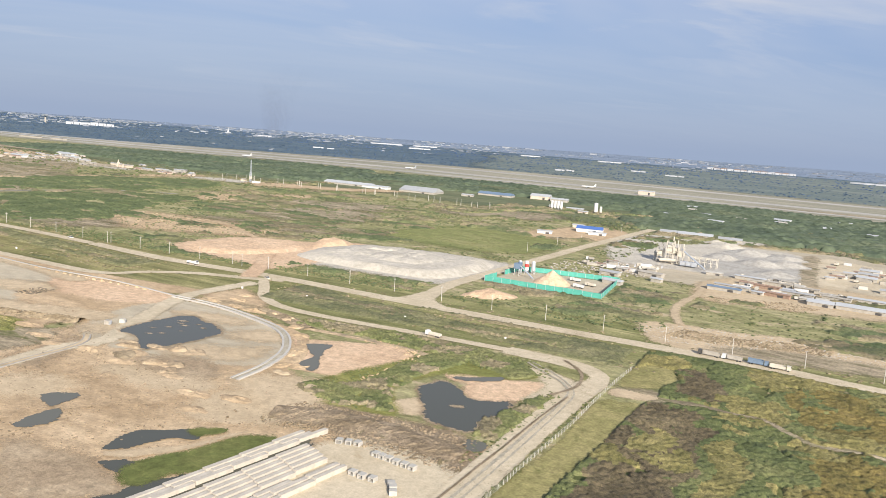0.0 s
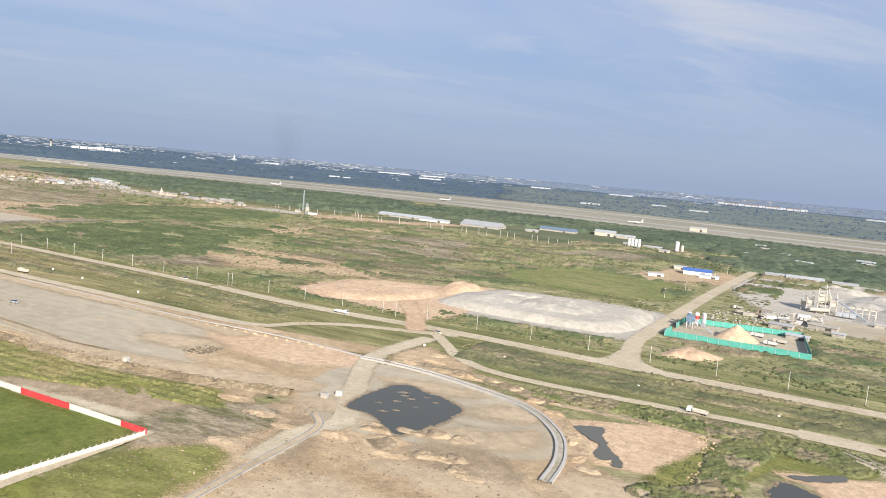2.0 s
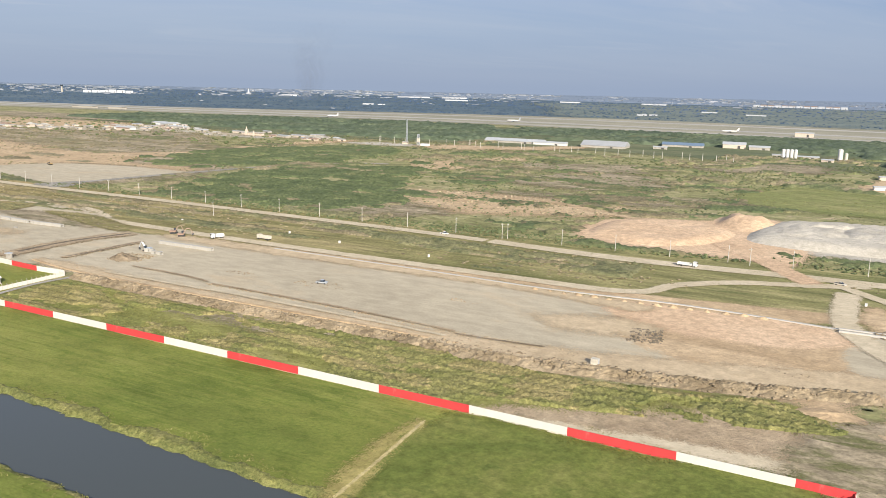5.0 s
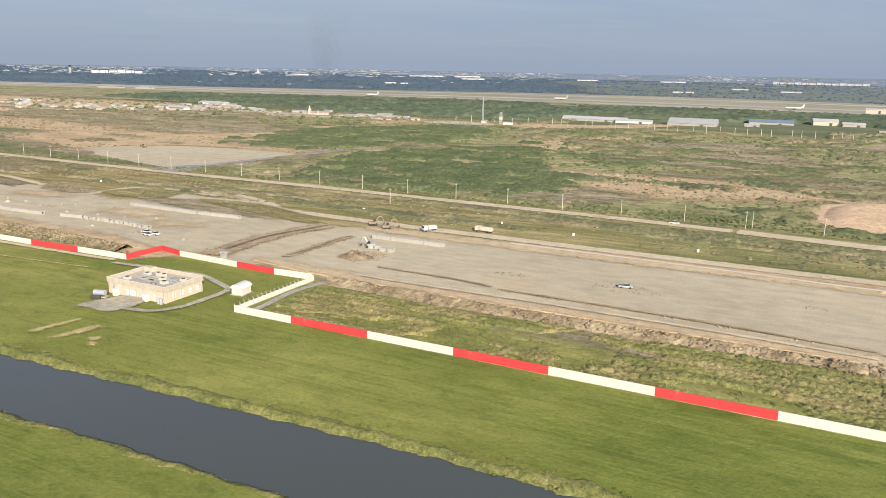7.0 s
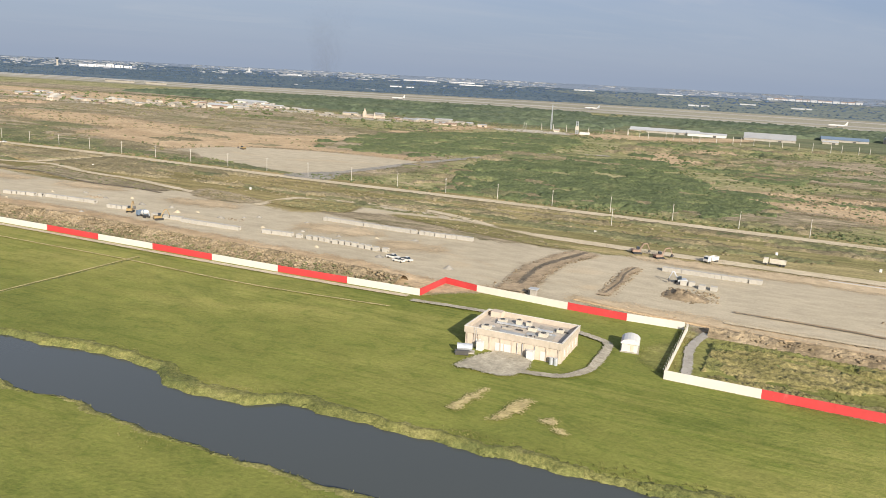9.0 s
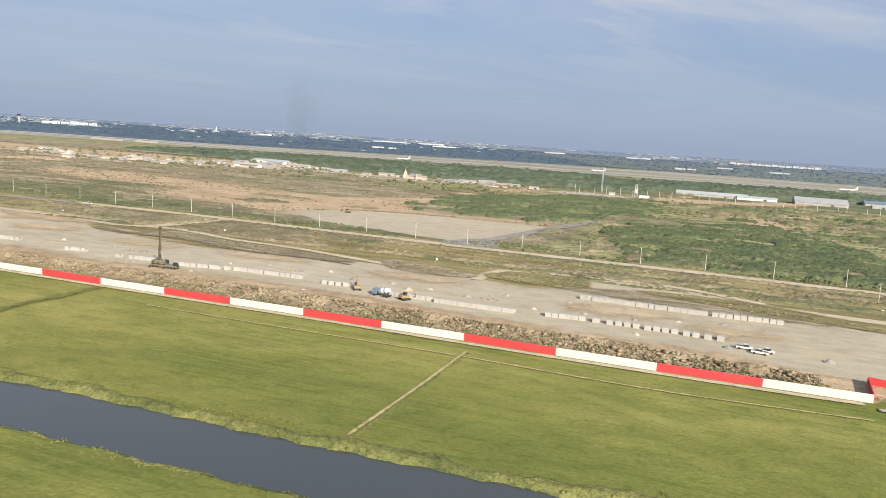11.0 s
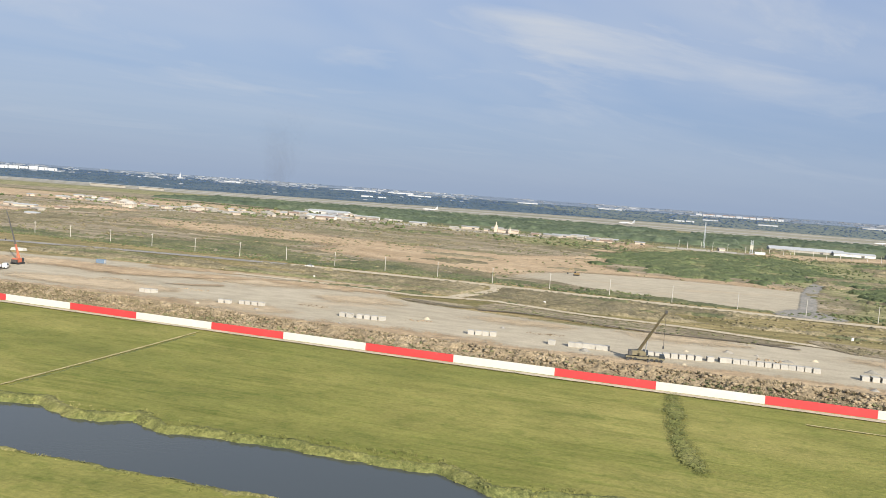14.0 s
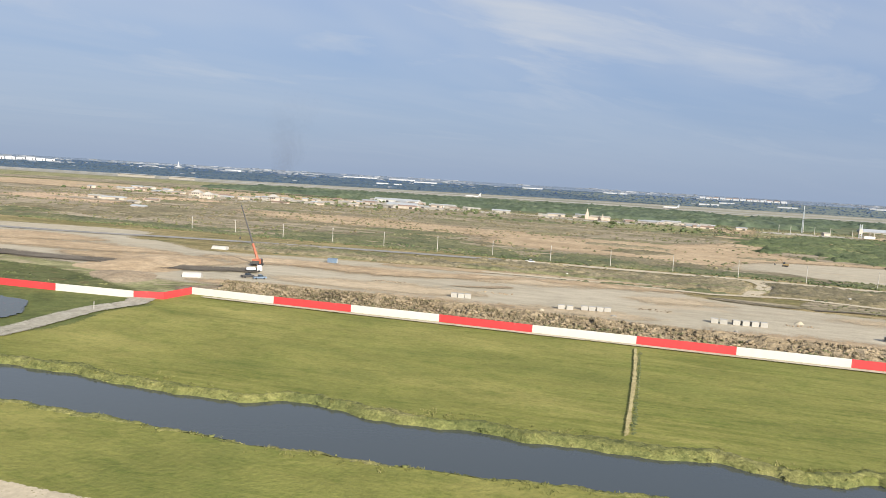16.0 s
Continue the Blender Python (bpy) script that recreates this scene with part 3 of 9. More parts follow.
def canopy(name, x0, x1, y0, y1, cell, height, select, mats, label, category, seed, base=None, rows=0.0):
    """A closed cover of low growth: a bumpy sheet, cut to where select() is true; mats by the number that it gives."""
    gx, gy = np.meshgrid(np.arange(x0, x1, cell), np.arange(y0, y1, cell))
    rng = np.random.RandomState(seed)
    gx = gx + rng.uniform(-0.35, 0.35, gx.shape) * cell
    gy = gy + rng.uniform(-0.35, 0.35, gy.shape) * cell
    z = height * (0.1 + 1.1 * fbm(gx, gy, 0.16, seed, 3) ** 1.5 + 0.9 * rng.rand(*gx.shape) ** 1.5)
    if rows:
        z = z * (0.6 + 0.55 * (0.5 + 0.5 * np.sin(gy * 6.2832 / rows + 4.0 * fbm(gx * 0.3, gy, 0.05, seed + 3, 3))))
    sel = np.array(select(gx, gy))
    sel[0, :] = sel[-1, :] = -1
    sel[:, 0] = sel[:, -1] = -1
    z = np.where(sel >= 0, z, -0.02) + (0.0 if base is None else base(gx, gy))
    h, w = gx.shape
    ii = (np.arange(h - 1)[:, None] * w + np.arange(w - 1)[None]).ravel()
    quad = np.stack([ii, ii + 1, ii + 1 + w, ii + w], -1)
    s4 = sel.ravel()[quad]
    hit = (s4 >= 0).any(1)
    quad, kind = quad[hit], s4.max(1)[hit]
    used, inv = np.unique(quad.ravel(), return_inverse=True)
    me = bpy.data.meshes.new(name)
    me.from_pydata(np.stack([gx.ravel()[used], gy.ravel()[used], z.ravel()[used]], -1).tolist(), [], inv.reshape(-1, 4).tolist())
    for m in mats:
        me.materials.append(m)
    me.polygons.foreach_set("material_index", kind.astype(np.int32))
    me.polygons.foreach_set("use_smooth", np.ones(len(kind), bool))
    me.update()
    return tagged(new(name, me), label, category, kind="stuff")




def lump_template(rng, cards, leaf, flat=1.0):
    """A shrub: an uneven core with leaf clumps standing off it."""
    t = (1 + 5 ** 0.5) / 2
    base = np.array([(-1, t, 0), (1, t, 0), (-1, -t, 0), (1, -t, 0), (0, -1, t), (0, 1, t), (0, -1, -t), (0, 1, -t), (t, 0, -1), (t, 0, 1), (-t, 0, -1), (-t, 0, 1)], float)
    base /= np.linalg.norm(base[0])
    tri = [(0, 11, 5), (0, 5, 1), (0, 1, 7), (0, 7, 10), (0, 10, 11), (1, 5, 9), (5, 11, 4), (11, 10, 2), (10, 7, 6), (7, 1, 8), (3, 9, 4), (3, 4, 2), (3, 2, 6), (3, 6, 8), (3, 8, 9), (4, 9, 5), (2, 4, 11), (6, 2, 10), (8, 6, 7), (9, 8, 1)]
    core = base * rng.uniform(0.55, 0.95, (12, 1)) * np.array((1, 1, 0.8 * flat))
    core[:, 2] += 0.45 * flat
    vs, fs = [core], [list(x) for x in tri]
    n = 12
    for _ in range(cards):
        d = rng.normal(size=3)
        d[2] = abs(d[2]) * 0.9
        d /= np.linalg.norm(d)
        c = d * rng.uniform(0.6, 1.08) * np.array((1, 1, 0.95 * flat)) + np.array((0, 0, 0.2))
        u = rng.normal(size=3)
        u /= np.linalg.norm(u)
        w = np.cross(u, rng.normal(size=3))
        w /= np.linalg.norm(w)
        l = leaf * rng.uniform(0.6, 1.3)
        vs.append(np.array([c - u * l - w * l * 0.5, c + u * l * 0.7 - w * l * 0.6, c + u * l + w * l * 0.6]))
        fs.append([n, n + 1, n + 2])
        n += 3
    return np.concatenate(vs), np.array(fs)


def blade_template(rng, n, spread, w):
    """A tuft of upright blades."""
    vs, fs = [], []
    for i in range(n):
        a, r = rng.uniform(0, 6.28), spread * rng.uniform(0, 1) ** 0.5
        x, y = r * math.cos(a), r * math.sin(a)
        h = rng.uniform(0.6, 1.0)
        lx, ly = rng.normal(0, 0.22, 2)
        b = rng.uniform(0, 3.14)
        vs += [(x - w * math.cos(b), y - w * math.sin(b), 0), (x + w * math.cos(b), y + w * math.sin(b), 0), (x + lx, y + ly, h)]
        fs.append((3 * i, 3 * i + 1, 3 * i + 2))
    return np.array(vs, float), np.array(fs)


def scatter(name, x, y, size, templates, mat, label, category, tall=1.0, seed=1, z=0.0, parent=None):
    """One object of many plants at the places given."""
    rng = np.random.RandomState(seed)
    n = len(x)
    kind = rng.randint(0, len(templates), n)
    yaw, hz = rng.uniform(0, 6.28, n), rng.uniform(0.7, 1.3, n) * tall
    zz = np.zeros(n) + z
    V, F, off = [], [], 0
    for k, (tv, tf) in enumerate(templates):
        idx = np.nonzero(kind == k)[0]
        if not len(idx):
            continue
        c, s = np.cos(yaw[idx])[:, None], np.sin(yaw[idx])[:, None]
        sz = size[idx][:, None]
        X = (tv[None, :, 0] * c - tv[None, :, 1] * s) * sz + x[idx][:, None]
        Y = (tv[None, :, 0] * s + tv[None, :, 1] * c) * sz + y[idx][:, None]
        Z = tv[None, :, 2] * sz * hz[idx][:, None] + zz[idx][:, None] - 0.03
        V.append(np.stack([X, Y, Z], -1).reshape(-1, 3))
        F.append((tf[None] + (np.arange(len(idx)) * len(tv))[:, None, None]).reshape(-1, 3) + off)
        off += len(idx) * len(tv)
    V, F = np.concatenate(V), np.concatenate(F)
    me = bpy.data.meshes.new(name)
    me.vertices.add(len(V))
    me.vertices.foreach_set("co", V.ravel())
    me.loops.add(F.size)
    me.loops.foreach_set("vertex_index", F.ravel().astype(np.int32))
    me.polygons.add(len(F))
    me.polygons.foreach_set("loop_start", np.arange(0, F.size, 3, dtype=np.int32))
    me.update(calc_edges=True)
    me.materials.append(mat)
    return tagged(new(name, me), label, category, kind="stuff")


trng = np.random.RandomState(5)
T_SMALL = [lump_template(trng, 12, 0.30, 0.8) for _ in range(6)]
T_LOW = [lump_template(trng, 8, 0.34, 0.7) for _ in range(6)]
def wood_template(rng):
    v = np.array([(1, 0, 0.3), (0, 1, 0.3), (-1, 0, 0.3), (0, -1, 0.3), (0.1, 0, 1.0), (0, 0.1, -0.1)], float) * rng.uniform(0.75, 1.2, (6, 1))
    return v, np.array([(0, 1, 4), (1, 2, 4), (2, 3, 4), (3, 0, 4), (1, 0, 5), (2, 1, 5), (3, 2, 5), (0, 3, 5)])


T_WOOD = [wood_template(trng) for _ in range(5)]
T_FAR = [lump_template(trng, 0, 0.3) for _ in range(5)]
T_TUFT = [blade_template(trng, 9, 0.8, 0.10) for _ in range(6)]


# ---- ground and water ----
def canal_edges(x):
    """North and south edge of the canal."""
    n = np.interp(x, [-700, -598, -579, -556, -549, -537, -529, -509, -500, -486, -477, -469, -463, -458, -450, -445, -436, -414, -389, -377, -365, -348, -337, -328, -306, -278, -264, -200, -160, -144, -128, -108, -102, -90, -79, -72, -51, -20, 26, 58, 95, 130, 194, 300],
                  [-68, -66.3, -68.8, -68.9, -63.8, -64.6, -68.1, -65.9, -67.5, -66.2, -66.8, -63.2, -66, -68, -66.8, -63.4, -66.7, -63.7, -63.7, -62.5, -68.1, -64.4, -65, -68.8, -68.3, -64.8, -62.9, -62, -60, -59.5, -56.4, -57.3, -63.1, -63.6, -62, -57.2, -57, -56.3, -54.1, -52.6, -51, -51.3, -54.2, -55])
    s = np.interp(x, [-700, -579, -555, -542, -509, -489, -477, -471, -455, -425, -357, -346, -340, -332, -325, -316, -307, -299, -200, -133, -124, -108, -97, -77, -38, 3, 36, 111, 153, 300],
                  [-87, -86.8, -88.2, -88.8, -87.6, -85.3, -83.9, -87, -87.9, -87.3, -85.2, -85, -87.8, -88.3, -86, -82.6, -81.8, -85.2, -83, -80.2, -81, -79, -81, -82, -81.5, -80, -78.5, -77.8, -77, -76])
    n = n + 0.35 * np.sin(x * 0.37 + 2) + 0.25 * np.sin(x * 0.83)
    s = s + 0.35 * np.sin(x * 0.33 + 1) + 0.25 * np.sin(x * 0.77 + 2)
    return n, s


xs = np.concatenate([np.arange(-16000, -1000, 1000), np.arange(-1000, 900, 3.5), np.arange(900, 16001, 1000)])
ys = np.concatenate([np.arange(-6200, -200, 1000), np.arange(-200, -100, 10), np.arange(-100, -40, 0.9), np.arange(-40, 100, 20), np.concatenate([np.arange(100, 2101, 400), np.arange(2600, 14001, 1200)])])
gx, gy = np.meshgrid(xs, ys)
ne, se = canal_edges(gx)
depth = np.clip(np.minimum(ne + 1.5 - gy, gy - se + 1.5) / 3.0, 0, 1)
gz = -2.0 * depth ** 1.0
nx, ny = len(xs), len(ys)
ii = np.arange(ny - 1)[:, None] * nx + np.arange(nx - 1)[None]
quads = np.stack([ii, ii + 1, ii + 1 + nx, ii + nx], -1).reshape(-1, 4)
me = bpy.data.meshes.new("ground")
me.from_pydata(np.stack([gx, gy, gz], -1).reshape(-1, 3).tolist(), [], quads.tolist())
me.materials.append(SCRUB)
me.materials.append(GRASS)
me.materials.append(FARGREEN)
me.materials.append(DEEPGREEN)
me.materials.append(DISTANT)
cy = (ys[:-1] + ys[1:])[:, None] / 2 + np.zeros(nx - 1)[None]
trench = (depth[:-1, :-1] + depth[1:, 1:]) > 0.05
# bands by distance; the two farthest carry the painted haze
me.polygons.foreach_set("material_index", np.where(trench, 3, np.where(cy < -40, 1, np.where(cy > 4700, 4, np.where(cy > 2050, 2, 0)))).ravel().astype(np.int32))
me.update()
tagged(new("ground", me), "flat scrubland and mown airfield grass reaching the horizon", "ground", kind="structure")

wv = [(-1200, -98, -0.95), (1200, -98, -0.95), (1200, -48, -0.95), (-1200, -48, -0.95)]
me = bpy.data.meshes.new("canal_water")
me.from_pydata(wv, [], [(0, 1, 2, 3)])
me.materials.append(WATER)
tagged(new("canal_water", me), "dark still water of the drainage canal", "water", kind="structure")

WALL_BACK = [(-1, 44), (-18, 43), (-37, 44), (-69, 46), (-82, 49), (-83, 31), (-110, 30), (-138, 29), (-167, 28.5), (-196, 28.5), (-224, 28), (-253, 28), (-282, 27.5), (-310, 27), (-339, 26.5), (-368, 26.5), (-399, 26), (-428, 26), (-457, 26), (-484, 26), (-514, 26), (-543, 27), (-572, 27), (-599, 27), (-630, 28)]
WALL_FRONT_X = [0, 22.6, 50.3, 78.3, 106, 133.5, 161.5, 190, 218.5, 246, 273, 299, 311]

DARKGREEN = earth("dark_wet_grass", (0.085, 0.100, 0.030), (0.120, 0.132, 0.040), (0.165, 0.165, 0.056), None, s1=0.05, s2=0.25, s3=0.9)
# airfield grass up to the wall
patch("airfield_lawn", [(311, -150), (311, 0), (0, 0), (0, 44), (-69, 46), (-83, 31), (-250, 28), (-430, 26), (-630, 28), (-640, 11), (-760, 8), (-760, -52), (-400, -54), (-150, -50), (311, -46), (311, -50)][1:], GRASS, "mown green airfield grass between canal and wall", amp=0.0, smooth=False)
# darker green stretch of lawn west of the service road
patch("airfield_waste", [(-760, 8), (-640, 10), (-632, -10), (-640, -50), (-760, -50)], DARKGREEN, "darker green grass by the pond", amp=1.0)
DRYLAWN = earth("dry_lawn", (0.250, 0.215, 0.070), (0.300, 0.250, 0.088), (0.36, 0.295, 0.115), None, s1=0.08, s2=0.4, s3=1.2)
FIELDGREEN = earth("rough_far_grass", (0.095, 0.112, 0.058), (0.130, 0.142, 0.074), (0.185, 0.180, 0.10), (0.26, 0.22, 0.14), s1=0.01, s2=0.05, s3=0.3, cut=0.6, scale=(0.4, 1, 1))
DAMPGRASS = earth("darker_mown_grass", (0.098, 0.122, 0.026), (0.138, 0.156, 0.036), (0.195, 0.195, 0.056), (0.105, 0.128, 0.03), s1=0.05, s2=0.3, s3=0.9)
OLDROAD = earth("worn_drive_surface", (0.32, 0.285, 0.215), (0.37, 0.33, 0.25), (0.42, 0.375, 0.29), (0.29, 0.25, 0.165), s1=0.06, s2=0.4, s3=1.5, cut=0.58, bump=0.2)
GREYTRACK = earth("worn_grey_track", (0.225, 0.21, 0.18), (0.275, 0.255, 0.215), (0.335, 0.305, 0.255), (0.36, 0.30, 0.21), s1=0.05, s2=0.3, s3=1.3, cut=0.6, bump=0.2)
# large cover outside the wall
RANK = earth("rank_weeds", (0.065, 0.075, 0.026), (0.105, 0.112, 0.040), (0.165, 0.155, 0.064), (0.15, 0.115, 0.05), s1=0.04, s2=0.2, s3=0.7, cut=0.56)
patch("rank_field", [(566, -80), (568, 60), (584, 110), (592, 172), (620, 196), (700, 190), (900, 180), (900, -80)], RANK, "rank weeds and low scrub", amp=3)
patch("waste_ground", [(-700, 240), (-320, 236), (-230, 300), (-250, 420), (-330, 520), (-480, 640), (-620, 760), (-900, 900), (-1300, 900), (-1300, 240)], SCRUBDIRT, "dry brown waste ground with thin grass", amp=9, step=12)
patch("far_meadow", [(-1250, 960), (-900, 920), (-500, 860), (0, 900), (400, 800), (1000, 760), (1700, 800), (1700, 1280), (800, 1340), (300, 1410), (-280, 1400), (-620, 1300), (-1100, 1150)], FIELDGREEN, "green rough land before the airfield", amp=20, step=40)
for px, py in ((-980, 650), (-880, 720), (-820, 860), (-560, 785), (-700, 810), (-1090, 740), (-300, 800)):
    patch("settlement_yard", [(px - 62, py - 14), (px - 10, py - 22), (px + 66, py - 8), (px + 58, py + 18), (px - 20, py + 24)], STONE, "pale bare ground of a settlement", amp=10, step=8)
patch("verge", [(-900, 120), (-560, 130), (-200, 120), (0, 130), (330, 130), (480, 150), (700, 215), (700, 248), (300, 240), (-300, 240), (-900, 240)], VERGE, "dry yellow-green grass verge", amp=3, step=10)
patch("gravel_yard", [(-660, 50), (-602, 53), (-550, 57), (-469, 50), (-386, 49), (-289, 57), (-202, 52), (-109, 44), (-88, 35), (-57, 50), (-30, 52), (-30, 125), (-75, 128), (-105, 157), (-141, 168), (-173, 178), (-193, 128), (-230, 132), (-288, 137), (-353, 123), (-413, 127), (-462, 141), (-480, 175), (-542, 168), (-640, 155), (-700, 145), (-735, 165), (-765, 172), (-776, 206), (-838, 206), (-1000, 160), (-1000, 90), (-860, 80), (-740, 70), (-700, 66)], GRAVEL, "graded grey gravel construction yard", amp=2.0)
patch("gravel_platform", [(-50, 126), (-36, 60), (0, 48), (56, 48), (110, 47), (197, 48), (287, 57), (330, 70), (345, 95), (330, 128), (255, 137), (188, 132), (104, 128), (16, 131)], GRAVEL, "long graded grey gravel platform", amp=1.5)
patch("dirt_yard", [(310, 20), (330, -30), (380, -60), (470, -75), (545, -40), (548, 20), (545, 40), (500, 45), (450, 60), (440, 80), (395, 120), (330, 126), (250, 118), (245, 85), (290, 62), (330, 55)], DIRT, "bare pale orange dirt of a building site", amp=3)
patch("gravel_circle", [(330, 60), (350, 45), (400, 42), (432, 62), (428, 85), (405, 108), (370, 121), (330, 125), (318, 95)], GRAVEL, "grey gravel inside the curved drain", amp=2)
patch("dirt_apron", [(225, 134), (240, 105), (290, 98), (322, 112), (315, 130), (270, 138)], REDSAND, "pale orange sand over gravel", amp=3)
patch("dirt_strip", [(-30, 136), (60, 137), (180, 138), (300, 133), (325, 150), (240, 148), (150, 146), (40, 141)], DIRT, "strip of bare dirt", amp=1.2)
patch("bank_scrub", [(5, 3), (180, 4), (300, 5), (318, 32), (300, 48), (240, 40), (180, 43), (60, 40), (8, 40)], GREENFIELD, "rough wet grass behind the wall", amp=1.5)
patch("weedy_ground", [(222, 3), (262, 4), (312, 3), (320, 30), (300, 40), (275, 30), (250, 18), (228, 10)], TROD, "trodden tan earth behind the wall", amp=3, step=3)
patch("weedy_ground", [(70, 30), (110, 26), (150, 24), (176, 30), (150, 38), (90, 38)], SCRUBDIRT, "dry earth among weeds behind the wall", amp=3, step=3)
patch("weedy_ground", [(236, 3.5), (270, 3.5), (312, 3.5), (312, 11), (270, 9), (240, 6)], ROAD, "pale sandy path behind the wall", amp=1.6, step=3)
patch("bank_earth", [(6, 42), (60, 38), (116, 39), (200, 37), (233, 41), (300, 50), (322, 60), (240, 52), (197, 48), (110, 48), (56, 49), (6, 50)], BROWN, "brown earth bank", amp=1.5)
patch("bank_brush", [(-630, 31), (-500, 30), (-300, 32), (-160, 33), (-90, 34), (-100, 42), (-165, 51), (-240, 57), (-290, 58), (-386, 48), (-470, 46), (-551, 56), (-630, 50)], BROWN, "brown bank of dry brush behind the wall", amp=1.5)
patch("red_sand_field", [(405, 113), (420, 104), (436.6, 111), (461.5, 121), (477, 114), (477.5, 93.4), (475, 71), (455.3, 66), (446, 67), (436, 85)], REDSAND, "flat field of pale red sand", amp=1.2)
patch("sand_spit", [(495, 104), (500, 118.5), (511.7, 109), (522.4, 107.5), (532.4, 112), (541, 114), (539.5, 92), (534, 79), (526, 74.3), (519, 79), (514, 86), (513, 93), (506, 93)], REDSAND, "pale red sand beside a pond", amp=1.5)
patch("sand_spit", [(526, 128), (538, 133), (549, 126), (550, 104), (546, 92), (538, 90), (540, 112)], ROAD, "pale trodden ground beside the site road", amp=2)
patch("sand_spit", [(493, 49), (505, 66), (511, 60), (514.3, 51.4), (499.4, 44.5)], TAN, "pale bank at the pond edge", amp=1.2)
patch("scrub_island", [(460, 50), (474, 98), (485, 120), (505, 126), (534, 122), (522, 108), (500, 98), (492, 70), (507, 45), (480, 38)], GREENFIELD, "rough green grass by the pond", amp=2)
patch("rough_earth", [(470, 35), (505, 42), (540, 40), (546, 15), (520, 15), (490, 20), (470, 12)], BROWN, "churned brown earth", amp=2)
patch("dry_pad", [(-433, 290), (-409, 283), (-383, 265), (-347, 256), (-303, 246), (-274, 238), (-262, 262), (-252, 312), (-251, 366), (-327, 369), (-392, 354), (-425, 322)], GRAVEL, "graded gravel pad", amp=2)
patch("red_field", [(-600, 335), (-518, 310), (-440, 292), (-425, 325), (-392, 358), (-327, 374), (-262, 372), (-262, 400), (-352, 395), (-385, 420), (-396, 536), (-463, 460), (-560, 430)], DIRT, "bare orange dirt round a gravel pad", amp=8, step=8)
patch("red_field", [(-874, 475), (-806, 492), (-742, 501), (-628, 468), (-559, 470), (-525, 350), (-611, 384), (-700, 394), (-781, 403)], DIRT, "broad tan dirt on waste ground", amp=14, step=8)
patch("red_field", [(-1128, 541), (-1050, 529), (-1045, 614), (-966, 599), (-934, 503), (-964, 457), (-1012, 427), (-1130, 450)], REDSAND, "pinkish bare field on waste ground", amp=10, step=8)
patch("dirt_clearing", [(-419, 650), (-398, 803), (-360, 822), (-380, 689), (-406, 588)], DIRT, "bare clearing in the scrub", amp=6, step=6)
patch("dirt_clearing", [(-24, 385), (75, 405), (155, 405), (175, 356), (94, 308), (41, 303)], DIRT, "bare clearing in the scrub", amp=9, step=6)
patch("dirt_clearing", [(-122, 574), (-99, 660), (-56, 740), (-35, 673), (-66, 542)], DIRT, "bare clearing in the scrub", amp=7, step=8)
MEADOW = earth("bright_meadow", (0.150, 0.168, 0.058), (0.200, 0.206, 0.076), (0.27, 0.25, 0.11), (0.15, 0.15, 0.06), s1=0.03, s2=0.2, s3=0.6, cut=0.58, con=0.3, scale=(0.5, 1, 1))
patch("wet_meadow", [(250, 526), (305, 600), (400, 560), (405, 440), (300, 425), (254, 440)], MEADOW, "bright green wet meadow", amp=6, step=8)
STRAWFIELD = earth("straw_green_field", (0.190, 0.175, 0.066), (0.255, 0.225, 0.092), (0.33, 0.28, 0.125), (0.17, 0.165, 0.06), s1=0.06, s2=0.3, s3=0.9, cut=0.58, con=0.3)
patch("green_field", [(566, 160), (570.6, 170), (582.3, 171), (586.5, 156), (582.3, 140), (567, 132)], STRAWFIELD, "small field of yellow-green grass", amp=1)
patch("green_field", [(564.4, 108), (572.3, 111), (580.3, 115), (578, 89), (577, 62), (574, 30), (569, -40), (557, -40), (561, 28), (563.4, 54)], STRAWFIELD, "strip of yellow-green grass by the fence", amp=1)
patch("field_dirt", [(565.8, 117.6), (567, 129), (579, 134), (590.6, 130.8), (606, 129), (614, 126), (600, 121), (586.4, 121.9), (575.6, 119)], SCRUBDIRT, "bare dirt between two fields", amp=1.2)
patch("field_dirt", [(566, 118), (567, 127), (576, 128), (584, 126), (580, 119)], TAN, "pale bare dirt between two fields", amp=1)
patch("plant_yard", [(505, 420), (480, 470), (490, 640), (560, 700), (660, 720), (760, 640), (720, 470), (640, 435), (590, 405)], GRAVEL, "pale stony yard of an asphalt plant", amp=6, step=8)
patch("plant_yard", [(446, 590), (460, 700), (511, 707), (571, 692), (622, 673), (636, 508), (628, 475), (577, 479), (533, 473), (480, 475)], STONE, "pale stone dust of the plant yard", amp=4, step=6)
patch("plant_yard", [(546, 480), (540, 560), (552, 640), (590, 660), (619, 665), (628, 499), (603, 486)], GREYSTONE, "grey crushed rock spread over the yard", amp=6, step=6)
patch("plant_yard", [(624, 677), (640, 671), (641, 497), (627, 483)], SCRUBDIRT, "brown strip between two yards", amp=2, step=6)
patch("plant_yard", [(640, 671), (663, 674), (690, 640), (684, 500), (669, 528), (654, 468), (640, 468)], ROAD, "pale bare lorry yard", amp=3, step=6)
patch("plant_yard", [(533, 703), (544, 786), (577, 761), (576, 704)], STONE, "pale stone yard beyond the plant", amp=3, step=6)
patch("compound_floor", [(430, 304), (433, 362), (508, 372), (513, 304)], GRAVEL, "gravel floor of a fenced compound", amp=0.5, smooth=False)
